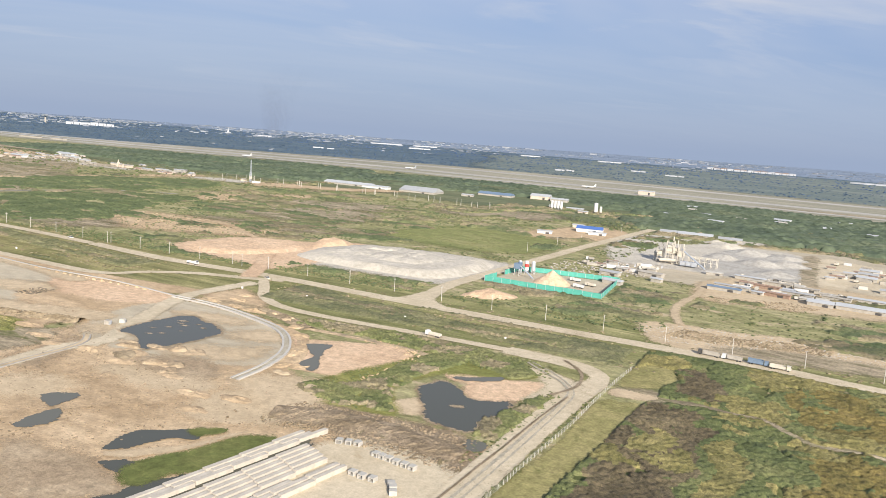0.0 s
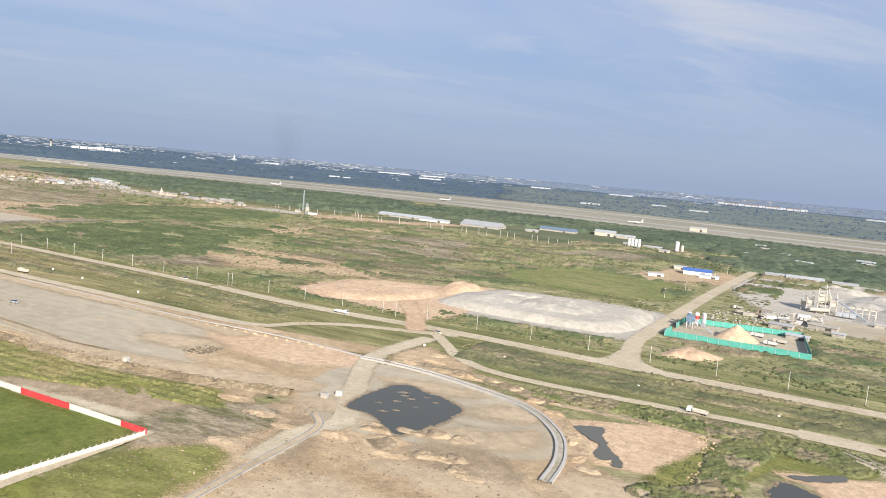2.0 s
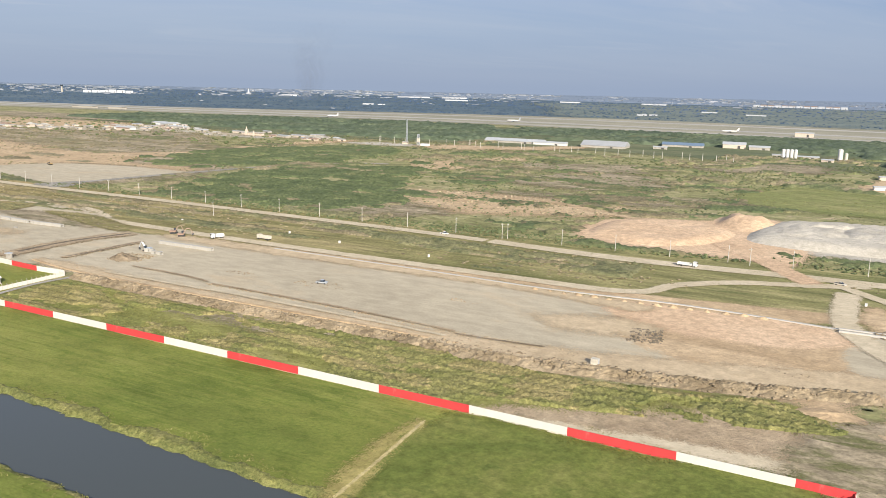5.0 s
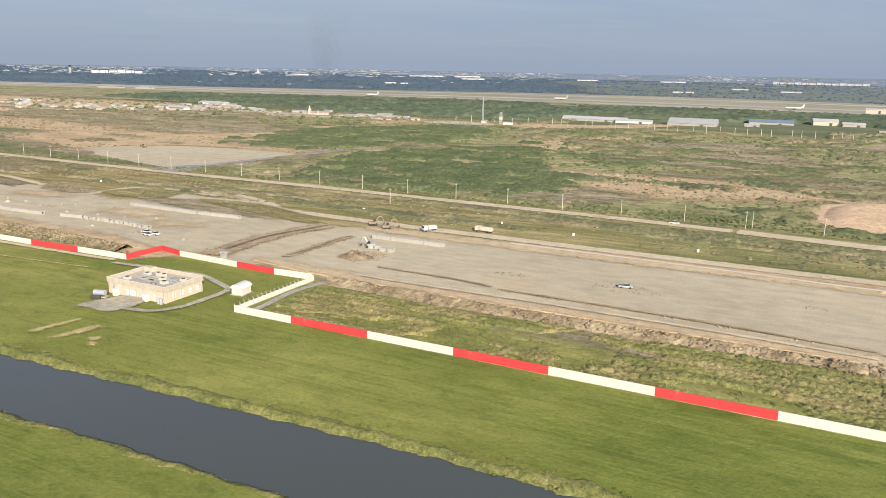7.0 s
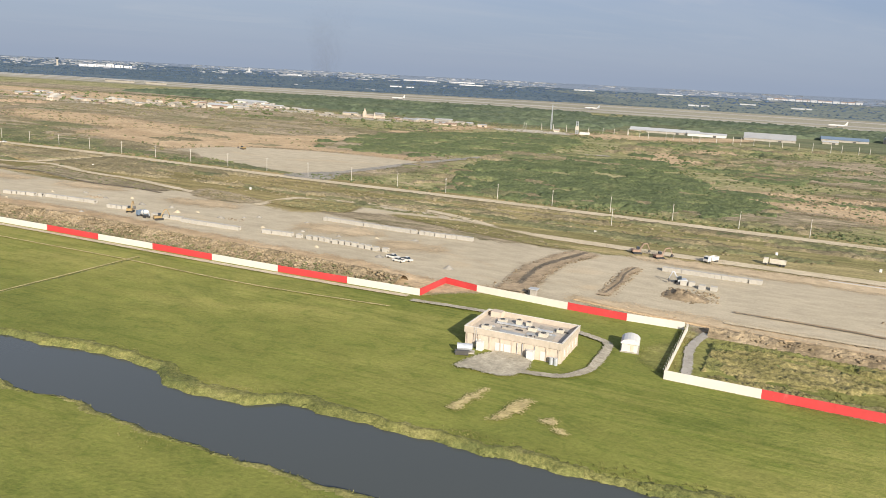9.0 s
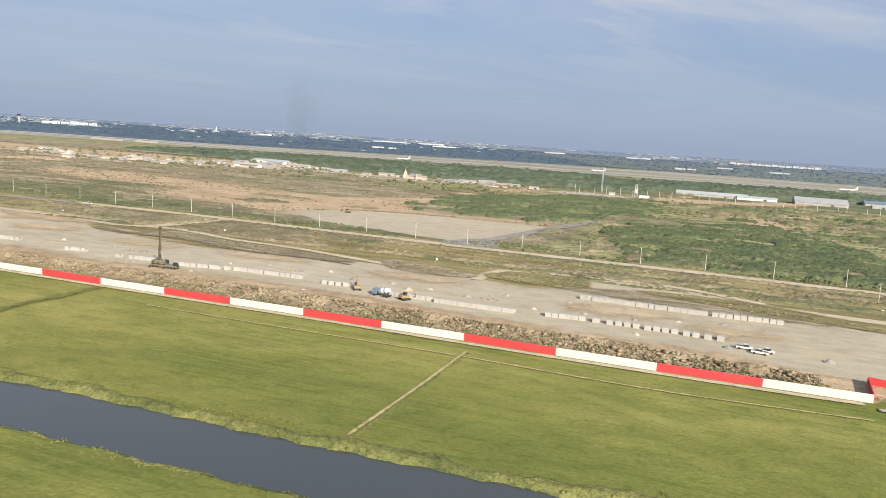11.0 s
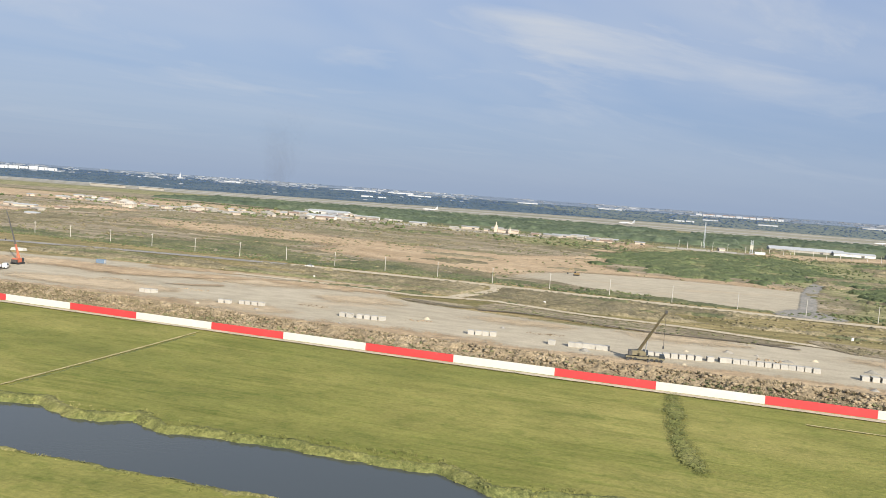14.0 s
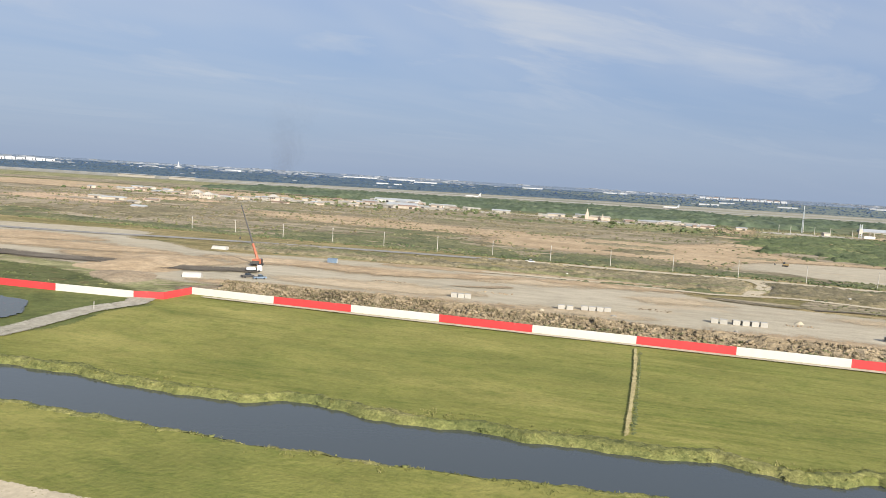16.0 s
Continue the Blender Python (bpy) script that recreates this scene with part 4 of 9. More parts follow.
patch("rubble_field", [(549, 250), (553, 262), (571, 270), (599, 272), (628, 281), (656, 277), (720, 270), (720, 238), (672, 236), (629, 226), (602, 214), (587, 207), (575, 214), (562, 220)], TAN, "pale dirt strewn with dumped rubble", amp=2.5)
patch("rubble_field", [(590, 214), (602, 236), (640, 250), (690, 248), (690, 232), (640, 222)], SCRUBDIRT, "rough weedy dirt beside the road", amp=4)
patch("shed_yard", [(560, 380), (575, 356), (601, 360), (640, 368), (700, 392), (700, 470), (600, 482), (560, 440)], TAN, "dirt yard round low sheds", amp=5)
patch("depot_yard", [(350, 600), (372, 560), (436, 600), (440, 690), (392, 715)], DIRT, "dirt yard of a small depot", amp=4)
patch("stone_apron", [(262, 286), (300, 268), (388, 268), (415, 276), (424, 345), (410, 386), (286, 376), (258, 340)], STONE, "spread grey stone round a stockpile", amp=4)
settle(patch("sand_apron", [(163, 270), (162, 325), (184, 352), (222, 366), (262, 400), (284, 362), (290, 320), (288, 250), (262, 246), (226, 250), (190, 252)], REDSAND, "spread pale orange sand", amp=3))
patch("far_wood_floor", [(-6000, 1000), (-3200, 1340), (-2060, 1510), (-1514, 1680), (-1055, 1890), (-590, 2070), (-590, 2200), (-6000, 2200)], FARGREEN, "floor of the far woods, tinted blue for haze", amp=20, step=60)
# fields greyed and blued, with the haze mixed into their colour
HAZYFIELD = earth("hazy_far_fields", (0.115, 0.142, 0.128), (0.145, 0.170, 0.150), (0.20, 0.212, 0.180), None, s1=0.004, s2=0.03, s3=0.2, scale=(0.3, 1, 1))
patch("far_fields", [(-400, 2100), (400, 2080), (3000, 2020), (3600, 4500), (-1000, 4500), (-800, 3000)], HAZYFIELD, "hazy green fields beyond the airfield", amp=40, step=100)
patch("airfield_strip", [(-3200, 1040), (-1760, 1270), (-1190, 1360), (-800, 1450), (-385, 1490), (0, 1460), (400, 1430), (900, 1380), (3000, 1150), (3000, 2000), (700, 2060), (220, 2080), (-110, 2130), (-590, 2080), (-1055, 1900), (-1514, 1690), (-2060, 1520), (-3200, 1350)], STRIPGRASS, "dry grass of the far airfield", amp=20, step=60)
patch("dry_strip", [(480, 1560), (700, 1520), (1300, 1440), (1800, 1370), (1800, 1440), (1200, 1530), (700, 1580)], SCRUBDIRT, "bare tan strip of the far airfield", amp=18, step=30)
ribbon("runway", [(-2600, 1330), (-1200, 1560), (-500, 1680), (800, 1650), (3000, 1480)], 60, RUNWAY, "long grey runway", "runway", amp=0, step=60)
ribbon("runway", [(-2600, 1400), (-1200, 1720), (-500, 1940), (800, 1930), (3000, 1800)], 60, RUNWAY, "second long grey runway", "runway", amp=0, step=60)
ribbon("taxiway", [(-2600, 1250), (-1200, 1440), (-500, 1545), (800, 1510), (3000, 1340)], 30, RUNWAY, "grey taxiway", "taxiway", amp=0, step=60)

# the (420, -44) patch is brown earth, darkened also for an aircraft's shadow
for pts, mt, lb in (([(372, -30), (392, 10), (420, 22), (436, 8), (410, -20), (395, -45)], DIRT, "pale worn dirt"), ([(385, 20), (400, 34), (430, 36), (440, 24), (415, 14)], TAN, "pale trodden earth"), ([(440, 20), (452, 40), (470, 36), (478, 14), (460, 2), (446, 4)], TAN, "darker trodden earth"), ([(318, -44), (322, -12), (338, 2), (350, -8), (352, -36), (340, -54)], GREENFIELD, "green weedy ground"), ([(420, -44), (435, -39), (454, -38), (468, -43), (477, -50), (452, -66)], TROD, "churned brown earth"), ([(300, 8), (312, 36), (330, 44), (342, 26), (332, 2), (318, -10)], SCRUBDIRT, "dry weedy earth by the fence"), ([(260, 60), (286, 58), (312, 44), (318, 52), (296, 66), (270, 72)], DIRT, "pale dirt along the platform"), ([(326, 143), (332, 168), (356, 156), (370, 140), (357, 126), (339, 126)], DIRT, "tipped pale dirt"), ([(495, -10), (505, 16), (545, 14), (548, -30), (520, -40)], ROAD, "pale hard ground of the beam yard")):
    patch("worn_earth", pts, mt, lb + " on the building site", amp=3.5, step=2.5)
for pts, mt in (([(437, 40), (445, 55), (468, 57), (480, 36), (466, 22)], TAN), ([(347, 8), (350, 21), (338, 45), (354, 36), (366, 6)], TROD), ([(390, 36), (400, 52), (420, 50), (430, 36), (410, 28)], TROD), ([(360, -20), (372, -2), (390, 6), (398, -8), (380, -26)], TAN)):
    patch("worn_earth", pts, mt, "rough churned earth on the building site", amp=5, step=2.5)
patch("dirt_fringe", [(-30, 136), (-20, 128), (90, 127), (180, 128), (240, 120), (240, 132), (150, 138), (40, 140)], TAN, "pale dirt fringe of the platform", amp=2.5, step=3)
patch("dirt_fringe", [(-160, 128), (-190, 136), (-150, 150), (-100, 146), (-84, 128), (-110, 124)], SCRUBDIRT, "dry dirt between the yards", amp=3, step=3)
patch("dirt_fringe", [(-640, 52), (-560, 58), (-470, 52), (-400, 50), (-400, 56), (-470, 60), (-560, 66), (-640, 62)], DIRT, "pale orange dirt along the bank", amp=2.5, step=3)
patch("dirt_fringe", [(-600, 150), (-540, 158), (-480, 160), (-480, 168), (-545, 168), (-600, 160)], DIRT, "pale orange dirt at the yard edge", amp=2.5, step=3)
patch("dirt_fringe", [(-150, 44), (-110, 40), (-86, 36), (-70, 44), (-60, 54), (-90, 52), (-140, 56)], DIRT, "pale dirt behind the wall", amp=2, step=3)

patch("dirt_fringe", [(-30, 52), (60, 48), (190, 48), (290, 56), (330, 70), (320, 82), (270, 70), (190, 60), (60, 57), (-30, 61)], TAN, "tan dirt along the platform", amp=3, step=3)
patch("dirt_fringe", [(-400, 49), (-290, 57), (-200, 52), (-110, 45), (-110, 57), (-200, 62), (-290, 67), (-400, 59)], DIRT, "pale orange dirt along the bank", amp=3, step=3)
for px, py, a, b in ((-600, 128, 36, 14), (-540, 140, 40, 12), (-585, 84, 44, 12), (-505, 70, 26, 8), (-470, 120, 20, 9), (-395, 112, 22, 6), (-330, 118, 24, 7), (-250, 116, 22, 8), (-160, 102, 20, 9), (-118, 92, 14, 8), (365, 106, 24, 8), (404, 94, 14, 11), (416, 68, 11, 14), (345, 60, 16, 8), (398, 60, 14, 10), (230, 96, 26, 12)):
    patch("worn_gravel", [(px - a, py - 0.2 * b), (px - 0.4 * a, py - b), (px + 0.5 * a, py - 0.7 * b), (px + a, py + 0.3 * b), (px + 0.3 * a, py + b), (px - 0.5 * a, py + 0.6 * b)], TAN, "tan soil worked into the gravel", amp=5, step=4)

for px, py, a, b in ((-760, 118, 60, 16), (-700, 100, 44, 14), (-650, 128, 40, 12), (-820, 140, 60, 20), (-560, 62, 40, 7), (-430, 60, 36, 6), (-500, 150, 36, 8)):
    patch("worn_gravel", [(px - a, py - 0.2 * b), (px - 0.4 * a, py - b), (px + 0.5 * a, py - 0.7 * b), (px + a, py + 0.3 * b), (px + 0.3 * a, py + b), (px - 0.5 * a, py + 0.6 * b)], DIRT, "orange-tan soil spread over gravel", amp=5, step=4)

# roads and tracks
ROAD_A = [(-1300, 110), (-850, 168), (-749, 190), (-652, 209), (-560, 222), (-450, 226), (-361, 224), (-244, 223), (-138, 225), (-28, 224), (62, 223), (127, 220), (232, 213), (330, 211), (422, 207), (520, 206), (613, 207), (690, 200), (900, 190)]
ribbon("road", ROAD_A[4:12], 9, ROAD, "pale dusty concrete road", amp=0.5)
ribbon("road", ROAD_A[11:], 11, ROAD, "broad pale dusty concrete road", amp=0.6)
patch("road_junction", [(402, 207), (412, 216), (415, 232), (417, 246), (425, 246), (431, 226), (442, 214), (458, 206), (430, 203)], ROAD, "pale flared junction of two dusty roads", "road", amp=1)
ribbon("road", ROAD_A[:5], 9, DARKROAD, "worn dark asphalt road", amp=0.5)
ribbon("road", [(-105, 149), (-19, 146), (77, 146), (163, 147), (231, 149), (250, 170), (277, 187), (311, 196), (335, 206)], 8, ROAD, "dusty site road", amp=0.8)
ribbon("road", [(322, 200), (340, 178), (354, 161), (378, 148), (415, 146), (464, 149), (509, 151), (524, 151.5)], 6.5, ROAD, "narrow pale site road", amp=0.5)
ribbon("road", [(505, 150.5), (520, 150), (536, 149), (549, 144), (556, 132), (554.6, 105), (553.6, 82), (552.6, 52), (552.2, 24), (551.5, 1), (549, -60)], 12.6, ROAD, "pale site road bending towards a fence", amp=0.5)
ribbon("road", [(428, 210), (419, 266), (422, 325), (428, 437), (438, 582), (457, 811)], 11, ROAD, "dusty side road", amp=1)
ribbon("track", [(311, 197), (290, 235), (268, 265), (255, 285)], 12, REDSAND, "sandy track", "track", amp=1.5)
ribbon("track", [(356, -1), (353, 27), (358, 47), (340, 86), (322, 130), (322, 162), (325, 190)], 10, ROAD, "dusty track through the site", "track", amp=1.5)
ribbon("track", [(60, 400), (119, 382), (161, 356), (204, 342), (240, 340)], 7, DIRT, "sandy track in the scrub", "track", amp=1.5)
ribbon("track", [(-269, 228), (-258, 292), (-248, 354), (-229, 436), (-208, 498), (-184, 530), (-140, 556)], 9.5, GREYTRACK, "worn dark grey track beside the pad", "track", amp=1)
patch("track_apron", [(-282, 228), (-276, 252), (-264, 264), (-254, 250), (-250, 229)], GREYTRACK, "worn dark grey junction apron", "track", amp=1.5)
ribbon("track", [(-560, 160), (-505, 160), (-471, 156), (-454, 154), (-432, 161), (-412, 163), (-374, 153), (-331, 150), (-284, 140), (-252, 133)], 5, ROAD, "sandy track between grass strips", "track", amp=1)
ribbon("track", [(-226, 126), (-225, 152), (-214, 164), (-150, 172), (-105, 155)], 5.5, ROAD, "sandy track between grass strips", "track", amp=1)
ribbon("track", [(-438, 159), (-435, 173), (-428, 195), (-427, 212), (-431, 224)], 7, ROAD, "short sandy track", "track", amp=1)
ribbon("track", [(570, 266), (563, 289), (559, 316), (561, 345), (564, 378), (561, 430)], 5.5, TAN, "winding dirt track", "track", amp=1.5)
ribbon("track", [(582, 119), (596, 127), (614, 125), (624, 126), (632, 118), (642, 109), (652, 111), (664, 111), (760, 104)], 3.5, SCRUBDIRT, "faint dirt track in the scrub", "track", amp=1)
ribbon("patrol_path", [(-83, 15), (-127, 10.5), (-156, 10), (-193, 11), (-243, 10), (-303, 9.5)], 0.75, PALESOIL, "narrow worn path in the grass", "path", amp=0.3)
patch("worn_grass", [(208, -14), (216, -14), (217, -50), (209, -50)], DRYLAWN, "dry worn grass beside a path", amp=2, step=2)
patch("rough_lawn", [(217, -3), (260, -2), (309, -2), (309, -44), (306, -60), (260, -54), (219, -52)], DAMPGRASS, "darker rough grass beside the worn path", amp=3, step=3)
ribbon("patrol_path", [(212, -8), (212.6, -30), (213, -54)], 1.0, PALESOIL, "worn dirt path", "path", amp=0.4)
ribbon("wall_path", [(-84, 28), (-110, 26.5), (-167, 25.2), (-253, 24.6), (-339, 23.4), (-428, 22.8), (-543, 23.5), (-625, 24)], 2.6, ROAD, "narrow concrete path along the wall", "path", amp=0.2)
# narrow darker green band running north to south over the lawn
patch("damp_grass", [(-335.4, 19), (-332.6, 19), (-331.8, -12), (-328.8, -30), (-327.6, -40), (-329.6, -41), (-332.6, -30), (-335, -12)], DEEPGREEN, "darker green band across the mown grass", "grass", amp=1.6, step=2)
ribbon("ditch", [(-191, 18), (-190.6, -20), (-191, -58)], 0.8, PALESOIL, "earth ditch across the grass", "ditch", amp=0.4)
ribbon("ditch", [(-484, 20), (-483.5, -20), (-484, -62)], 0.8, PALESOIL, "earth ditch across the grass", "ditch", amp=0.4)
ribbon("road", [(-640, 16), (-634, 4), (-637, -14), (-634, -48), (-640, -64)], 8, OLDROAD, "grey-brown service road to the gate", amp=0.6)
ribbon("perimeter_road", [(-1200, -122), (-560, -121), (-400, -128), (200, -118), (900, -118)], 8, ROAD, "pale perimeter road", amp=0.2)
ribbon("road", [(5, 2), (4, 15), (3, 28), (6, 46)], 2.6, OLDCONC, "narrow concrete path beside the fence", "path", amp=0.3)
ribbon("road", [(314, 2), (314, -16), (313, -60)], 4, ROAD, "dirt path beside the fence", "path", amp=0.3)

for o in (-1.2, 1.4):
    ribbon("wheel_rut", [(522, 140 + o), (536 + o, 129 + o), (546 + o, 120), (552.5 + o, 108), (553.6 + o, 90), (553.4 + o, 60), (552.8 + o, 30), (552 + o, 4), (550.5 + o, -40)], 1.1 if o < 0 else 0.7, OLDROAD, "darker wheel rut in the site road", "rut", amp=0.4, step=3)
patch("road_corner", [(532, 141.5), (545, 140.5), (552, 136), (552, 126), (545, 127.5), (539, 131)], VERGE, "patch of dry grass inside the bend", amp=1)
# yards, grass strips and ponds
for pts in ([(-420, 134), (-412, 157), (-374, 147.5), (-331, 145), (-290, 135), (-300, 127), (-353, 126), (-396, 135)], [(-278, 152), (-232, 141), (-236, 128), (-268, 130)], [(-225, 139), (-222, 152), (-185, 160), (-180, 140), (-199, 135)], [(-160, 150), (-120, 156), (-75, 142), (-62, 128), (-90, 130), (-130, 140)]):
    patch("grass_strip", pts, SCRUBDIRT if pts[0][0] < -240 else VERGE, "strip of dry grass between gravel and track", amp=1.5)
patch("grass_strip", [(-456, 142), (-423, 140), (-424, 131), (-450, 134)], SCRUBDIRT, "strip of dry grass between gravel and track", amp=1.5)
ribbon("gully", [(-418, 131), (-396, 136), (-374, 132.5), (-352, 127), (-334, 125.5), (-308, 127.5), (-286, 125)], 2.2, MUD, "dark eroded edge along the gravel yard", "gully", amp=1.0, step=2)
ribbon("gully", [(-456, 141), (-440, 137), (-424, 132)], 1.8, MUD, "dark eroded edge along the gravel yard", "gully", amp=1.0, step=2)
patch("gravel_stain", [(-561, 103), (-552, 108), (-540, 117), (-536, 114), (-546, 106)], TROD, "damp stain on the gravel", amp=1.0)
patch("dirt_spread", [(-640, 122), (-612, 134), (-580, 134), (-552, 146), (-540, 140), (-572, 123), (-594, 115)], DIRT, "orange dirt tipped over the gravel", amp=3)
for pts in ([(-484, 34), (-462, 33), (-452, 40), (-470, 44)], [(-424, 36), (-404, 35), (-396, 43), (-418, 46)], [(-380, 40), (-362, 38), (-352, 46), (-372, 48)], [(-545, 40), (-520, 38), (-512, 48), (-538, 50)]):
    patch("bank_dirt", pts, DIRT, "pale orange dirt slipped over the bank", amp=2)
patch("scrub_corner", [(-760, 12), (-760, 46), (-720, 52), (-690, 44), (-664, 30), (-650, 16)], RANK, "dark scrub patch behind the wall", amp=1.5)
for nm, pts in (("pond", [(350, 64), (352, 99), (368, 98), (388, 86), (383, 50), (374, 51), (362, 61)]), ("pond", [(500.6, 74), (501, 83), (504.2, 89.5), (513.7, 84.4), (521, 77), (530, 79), (536.2, 83.7), (538.5, 69), (534.2, 58.5), (535, 47), (526, 46), (517, 49), (510, 61)]), ("puddle", [(449, -32), (446.3, -23), (446.6, -16), (453.8, -10.6), (461, -5), (464.7, -7), (466.5, -11), (459.4, -15.7), (456.2, -21.4), (455, -27)]), ("puddle", [(455.4, -39), (457.6, -35), (465.6, -32.6), (467.3, -37.5), (464.2, -41.3)]), ("puddle", [(396.6, -12), (404.9, -3.7), (408.5, -9.7), (408, -18.4)]), ("puddle", [(412.2, -35), (409.8, -25), (412, -17.6), (419.6, -24.8), (417.2, -35)]), ("pond", [(470, -62), (474.7, -47.6), (471, -41.6), (477.2, -37), (482.4, -29), (488.6, -22.7), (483.3, -9.8), (487.6, -1.2), (489, 9.5), (492, 11.3), (499, 0), (499, -66)]), ("puddle", [(430.3, 98), (440.3, 103.4), (441.7, 93), (446.3, 86), (455.3, 67), (444.7, 71.4), (443.3, 83), (434.8, 91)]), ("puddle", [(504.4, 96.5), (513, 102), (521.6, 110), (523.3, 104.4), (516, 98), (510.3, 94.6)]), ("puddle", [(536.4, 39), (543.3, 40.7), (546, 34.7), (541.9, 31)]), ("pond", [(-646, -34), (-660, -12), (-680, -10), (-700, -12), (-700, -36), (-670, -38)])):
    cx, cy = sum(p[0] for p in pts) / len(pts), sum(p[1] for p in pts) / len(pts)
    if nm == "pond" and cx > 0:
        patch("wet_rim", [(cx + (px - cx) * 1.06, cy + (py - cy) * 1.06) for px, py in pts], TROD, "damp dark earth round standing water", amp=1.6, step=2)
    patch(nm, pts, MUDWATER if nm == "puddle" and not (cy < 0 and cx > 440) else POND, "dark still water lying in bare dirt", "pond", amp=1.7 if nm == "pond" and cx > 0 else 1.2, step=2)
for px, py, r in ((360, 92, 0.9), (363, 80, 0.7), (366, 86, 0.6), (372, 78, 0.5), (358, 74, 0.5), (368, 70, 0.6), (362, 88, 0.6), (376, 88, 0.5), (364, 66, 0.6), (370, 92, 0.5), (521, 66, 1.2), (480, -30, 1.3)):
    patch("mud_bar", [(px - 2 * r, py - r), (px + 1.6 * r, py - 0.7 * r), (px + 2 * r, py + r), (px - r, py + 0.8 * r)], TROD, "low bar of pale mud in the pond", amp=0.9, step=1.5)
patch("pond_weed", [(473, -45), (463.3, -38.4), (464.7, -29.6), (467, -23.8), (470.2, -17), (472.6, -7.4), (475.8, -0.7), (485, 5), (488, -1.2), (486, -14.8), (484.6, -25.5), (478.3, -34), (477, -42)], DARKGREEN, "dark green weed along the pond", "weed", amp=1.5)
patch("pond_weed", [(459.8, -7.9), (460, -4), (468, 0.8), (470, -1.5), (465.6, -9.3)], DARKGREEN, "green weed along a puddle", "weed", amp=1.0)
patch("mud_bar", [(450.7, -34), (460, -24), (467.3, -15.5), (471.8, -3), (475, 3.2), (473.4, -4.5), (469.4, -18.6), (458.7, -33)], TAN, "pale bank between two pools", amp=1.0)
for pts in ([(-39, -43), (-37.6, -34), (-36.2, -34), (-36.4, -43)], [(-37.6, -36), (-36.4, -29.6), (-34.6, -29), (-35, -36)], [(-29, -44), (-27.6, -37), (-25.4, -37), (-26, -43)], [(-27.8, -38), (-26.4, -31), (-23.8, -31), (-24.6, -38)], [(-19, -39), (-17, -37), (-15.6, -38.4), (-17, -40)], [(-16, -41), (-13.4, -40.6), (-12, -42.4), (-14, -43)]):
    patch("bare_patch", pts, PALESOIL, "flattened yellow patch in the mown grass", "dry grass", amp=1.0, step=1.5)
for pts, mt, lb in (([(-1500, 700), (-1100, 690), (-900, 760), (-930, 900), (-1200, 880), (-1500, 860)], DIRT, "bare pinkish earth on far waste ground"), ([(-1600, 900), (-1250, 930), (-1000, 960), (-900, 1060), (-1200, 1100), (-1600, 1040)], SCRUBDIRT, "tan waste ground before the airfield"), ([(-60, 300), (0, 320), (60, 300), (40, 262), (-20, 262)], SCRUBDIRT, "dry tan scrub ground"), ([(40, 420), (130, 440), (230, 470), (240, 430), (160, 405), (90, 408)], SCRUBDIRT, "dry tan scrub ground"), ([(-60, 600), (20, 690), (120, 720), (140, 660), (40, 600)], SCRUBDIRT, "dry tan scrub ground"), ([(20, 500), (110, 470), (170, 520), (140, 600), (60, 620)], SCRUBDIRT, "dry tan scrub ground"), ([(240, 700), (330, 720), (320, 800), (180, 800), (150, 740)], SCRUBDIRT, "dry tan scrub ground")):
    patch("bare_earth", pts, mt, lb, amp=14, step=12)
patch("bare_earth", [(-250, 800), (-190, 770), (-120, 820), (-60, 880), (-30, 950), (-70, 950), (-130, 880), (-220, 850)], DIRT, "bare track and yard before the factory sheds", amp=8, step=8)
patch("substation_apron", [(-48, -19.5), (-41, -20), (-34, -19.5), (-31, -12), (-34, -5), (-42, -4.5)], OLDROAD, "worn grey apron beside the building", "apron", amp=0.6, step=1.2, soft=0.8)
ribbon("driveway", [(-34, -15), (-27, -14), (-22, -12), (-17.6, -5), (-17, 4), (-17, 13), (-18.5, 18.5), (-27, 22.5), (-40, 27), (-60, 26), (-83, 24)], 2.6, OLDROAD, "narrow worn concrete driveway", "driveway", amp=0.35, step=2)


# ---- perimeter wall ----
def wall_panel(parent, a, b, mat, h=2.35, w=0.25):
    a, b = Vector((*a, 0)), Vector((*b, 0))
    L = (b - a).length
    g = G().box(L / 2, 0, 0, L, w, h)
    n = max(1, round(L / 4.0))
    for i in range(n + 1):
        g.box(min(max(i * L / n, 0.2), L - 0.2), 0, 0, 0.3, w + 0.03, h + 0.02)
    ob = part("wall_panel", g, mat, parent, "red painted panel" if mat is REDWALL else "white painted panel")
    d = b - a
    ob.matrix_basis = pose(a.x, a.y, 0, 0, 0, math.degrees(math.atan2(d.y, d.x)))
    return ob


pw = thing("perimeter_wall", "airport boundary wall painted in red and white lengths", "wall", kind="structure")
for i in range(len(WALL_FRONT_X) - 1):
    wall_panel(pw, (WALL_FRONT_X[i], 0.6), (WALL_FRONT_X[i + 1], 0.6), WHITEWALL if i % 2 == 0 else REDWALL)
cols = "WRWRRWRWRWRWRWRWRWRWRWRW"
for i in range(len(WALL_BACK) - 1):
    wall_panel(pw, WALL_BACK[i], WALL_BACK[i + 1], REDWALL if cols[i] == "R" else WHITEWALL)
for a, b, c in (((-630, 28), (-631, 14), "R"), ((-631, 14), (-640, 11), "R"), ((-640, 11), (-668, 9), "W"), ((-668, 9), (-696, 8), "R"), ((-696, 8), (-724, 8), "W"), ((-724, 8), (-752, 8), "R")):
    wall_panel(pw, a, b, REDWALL if c == "R" else WHITEWALL)


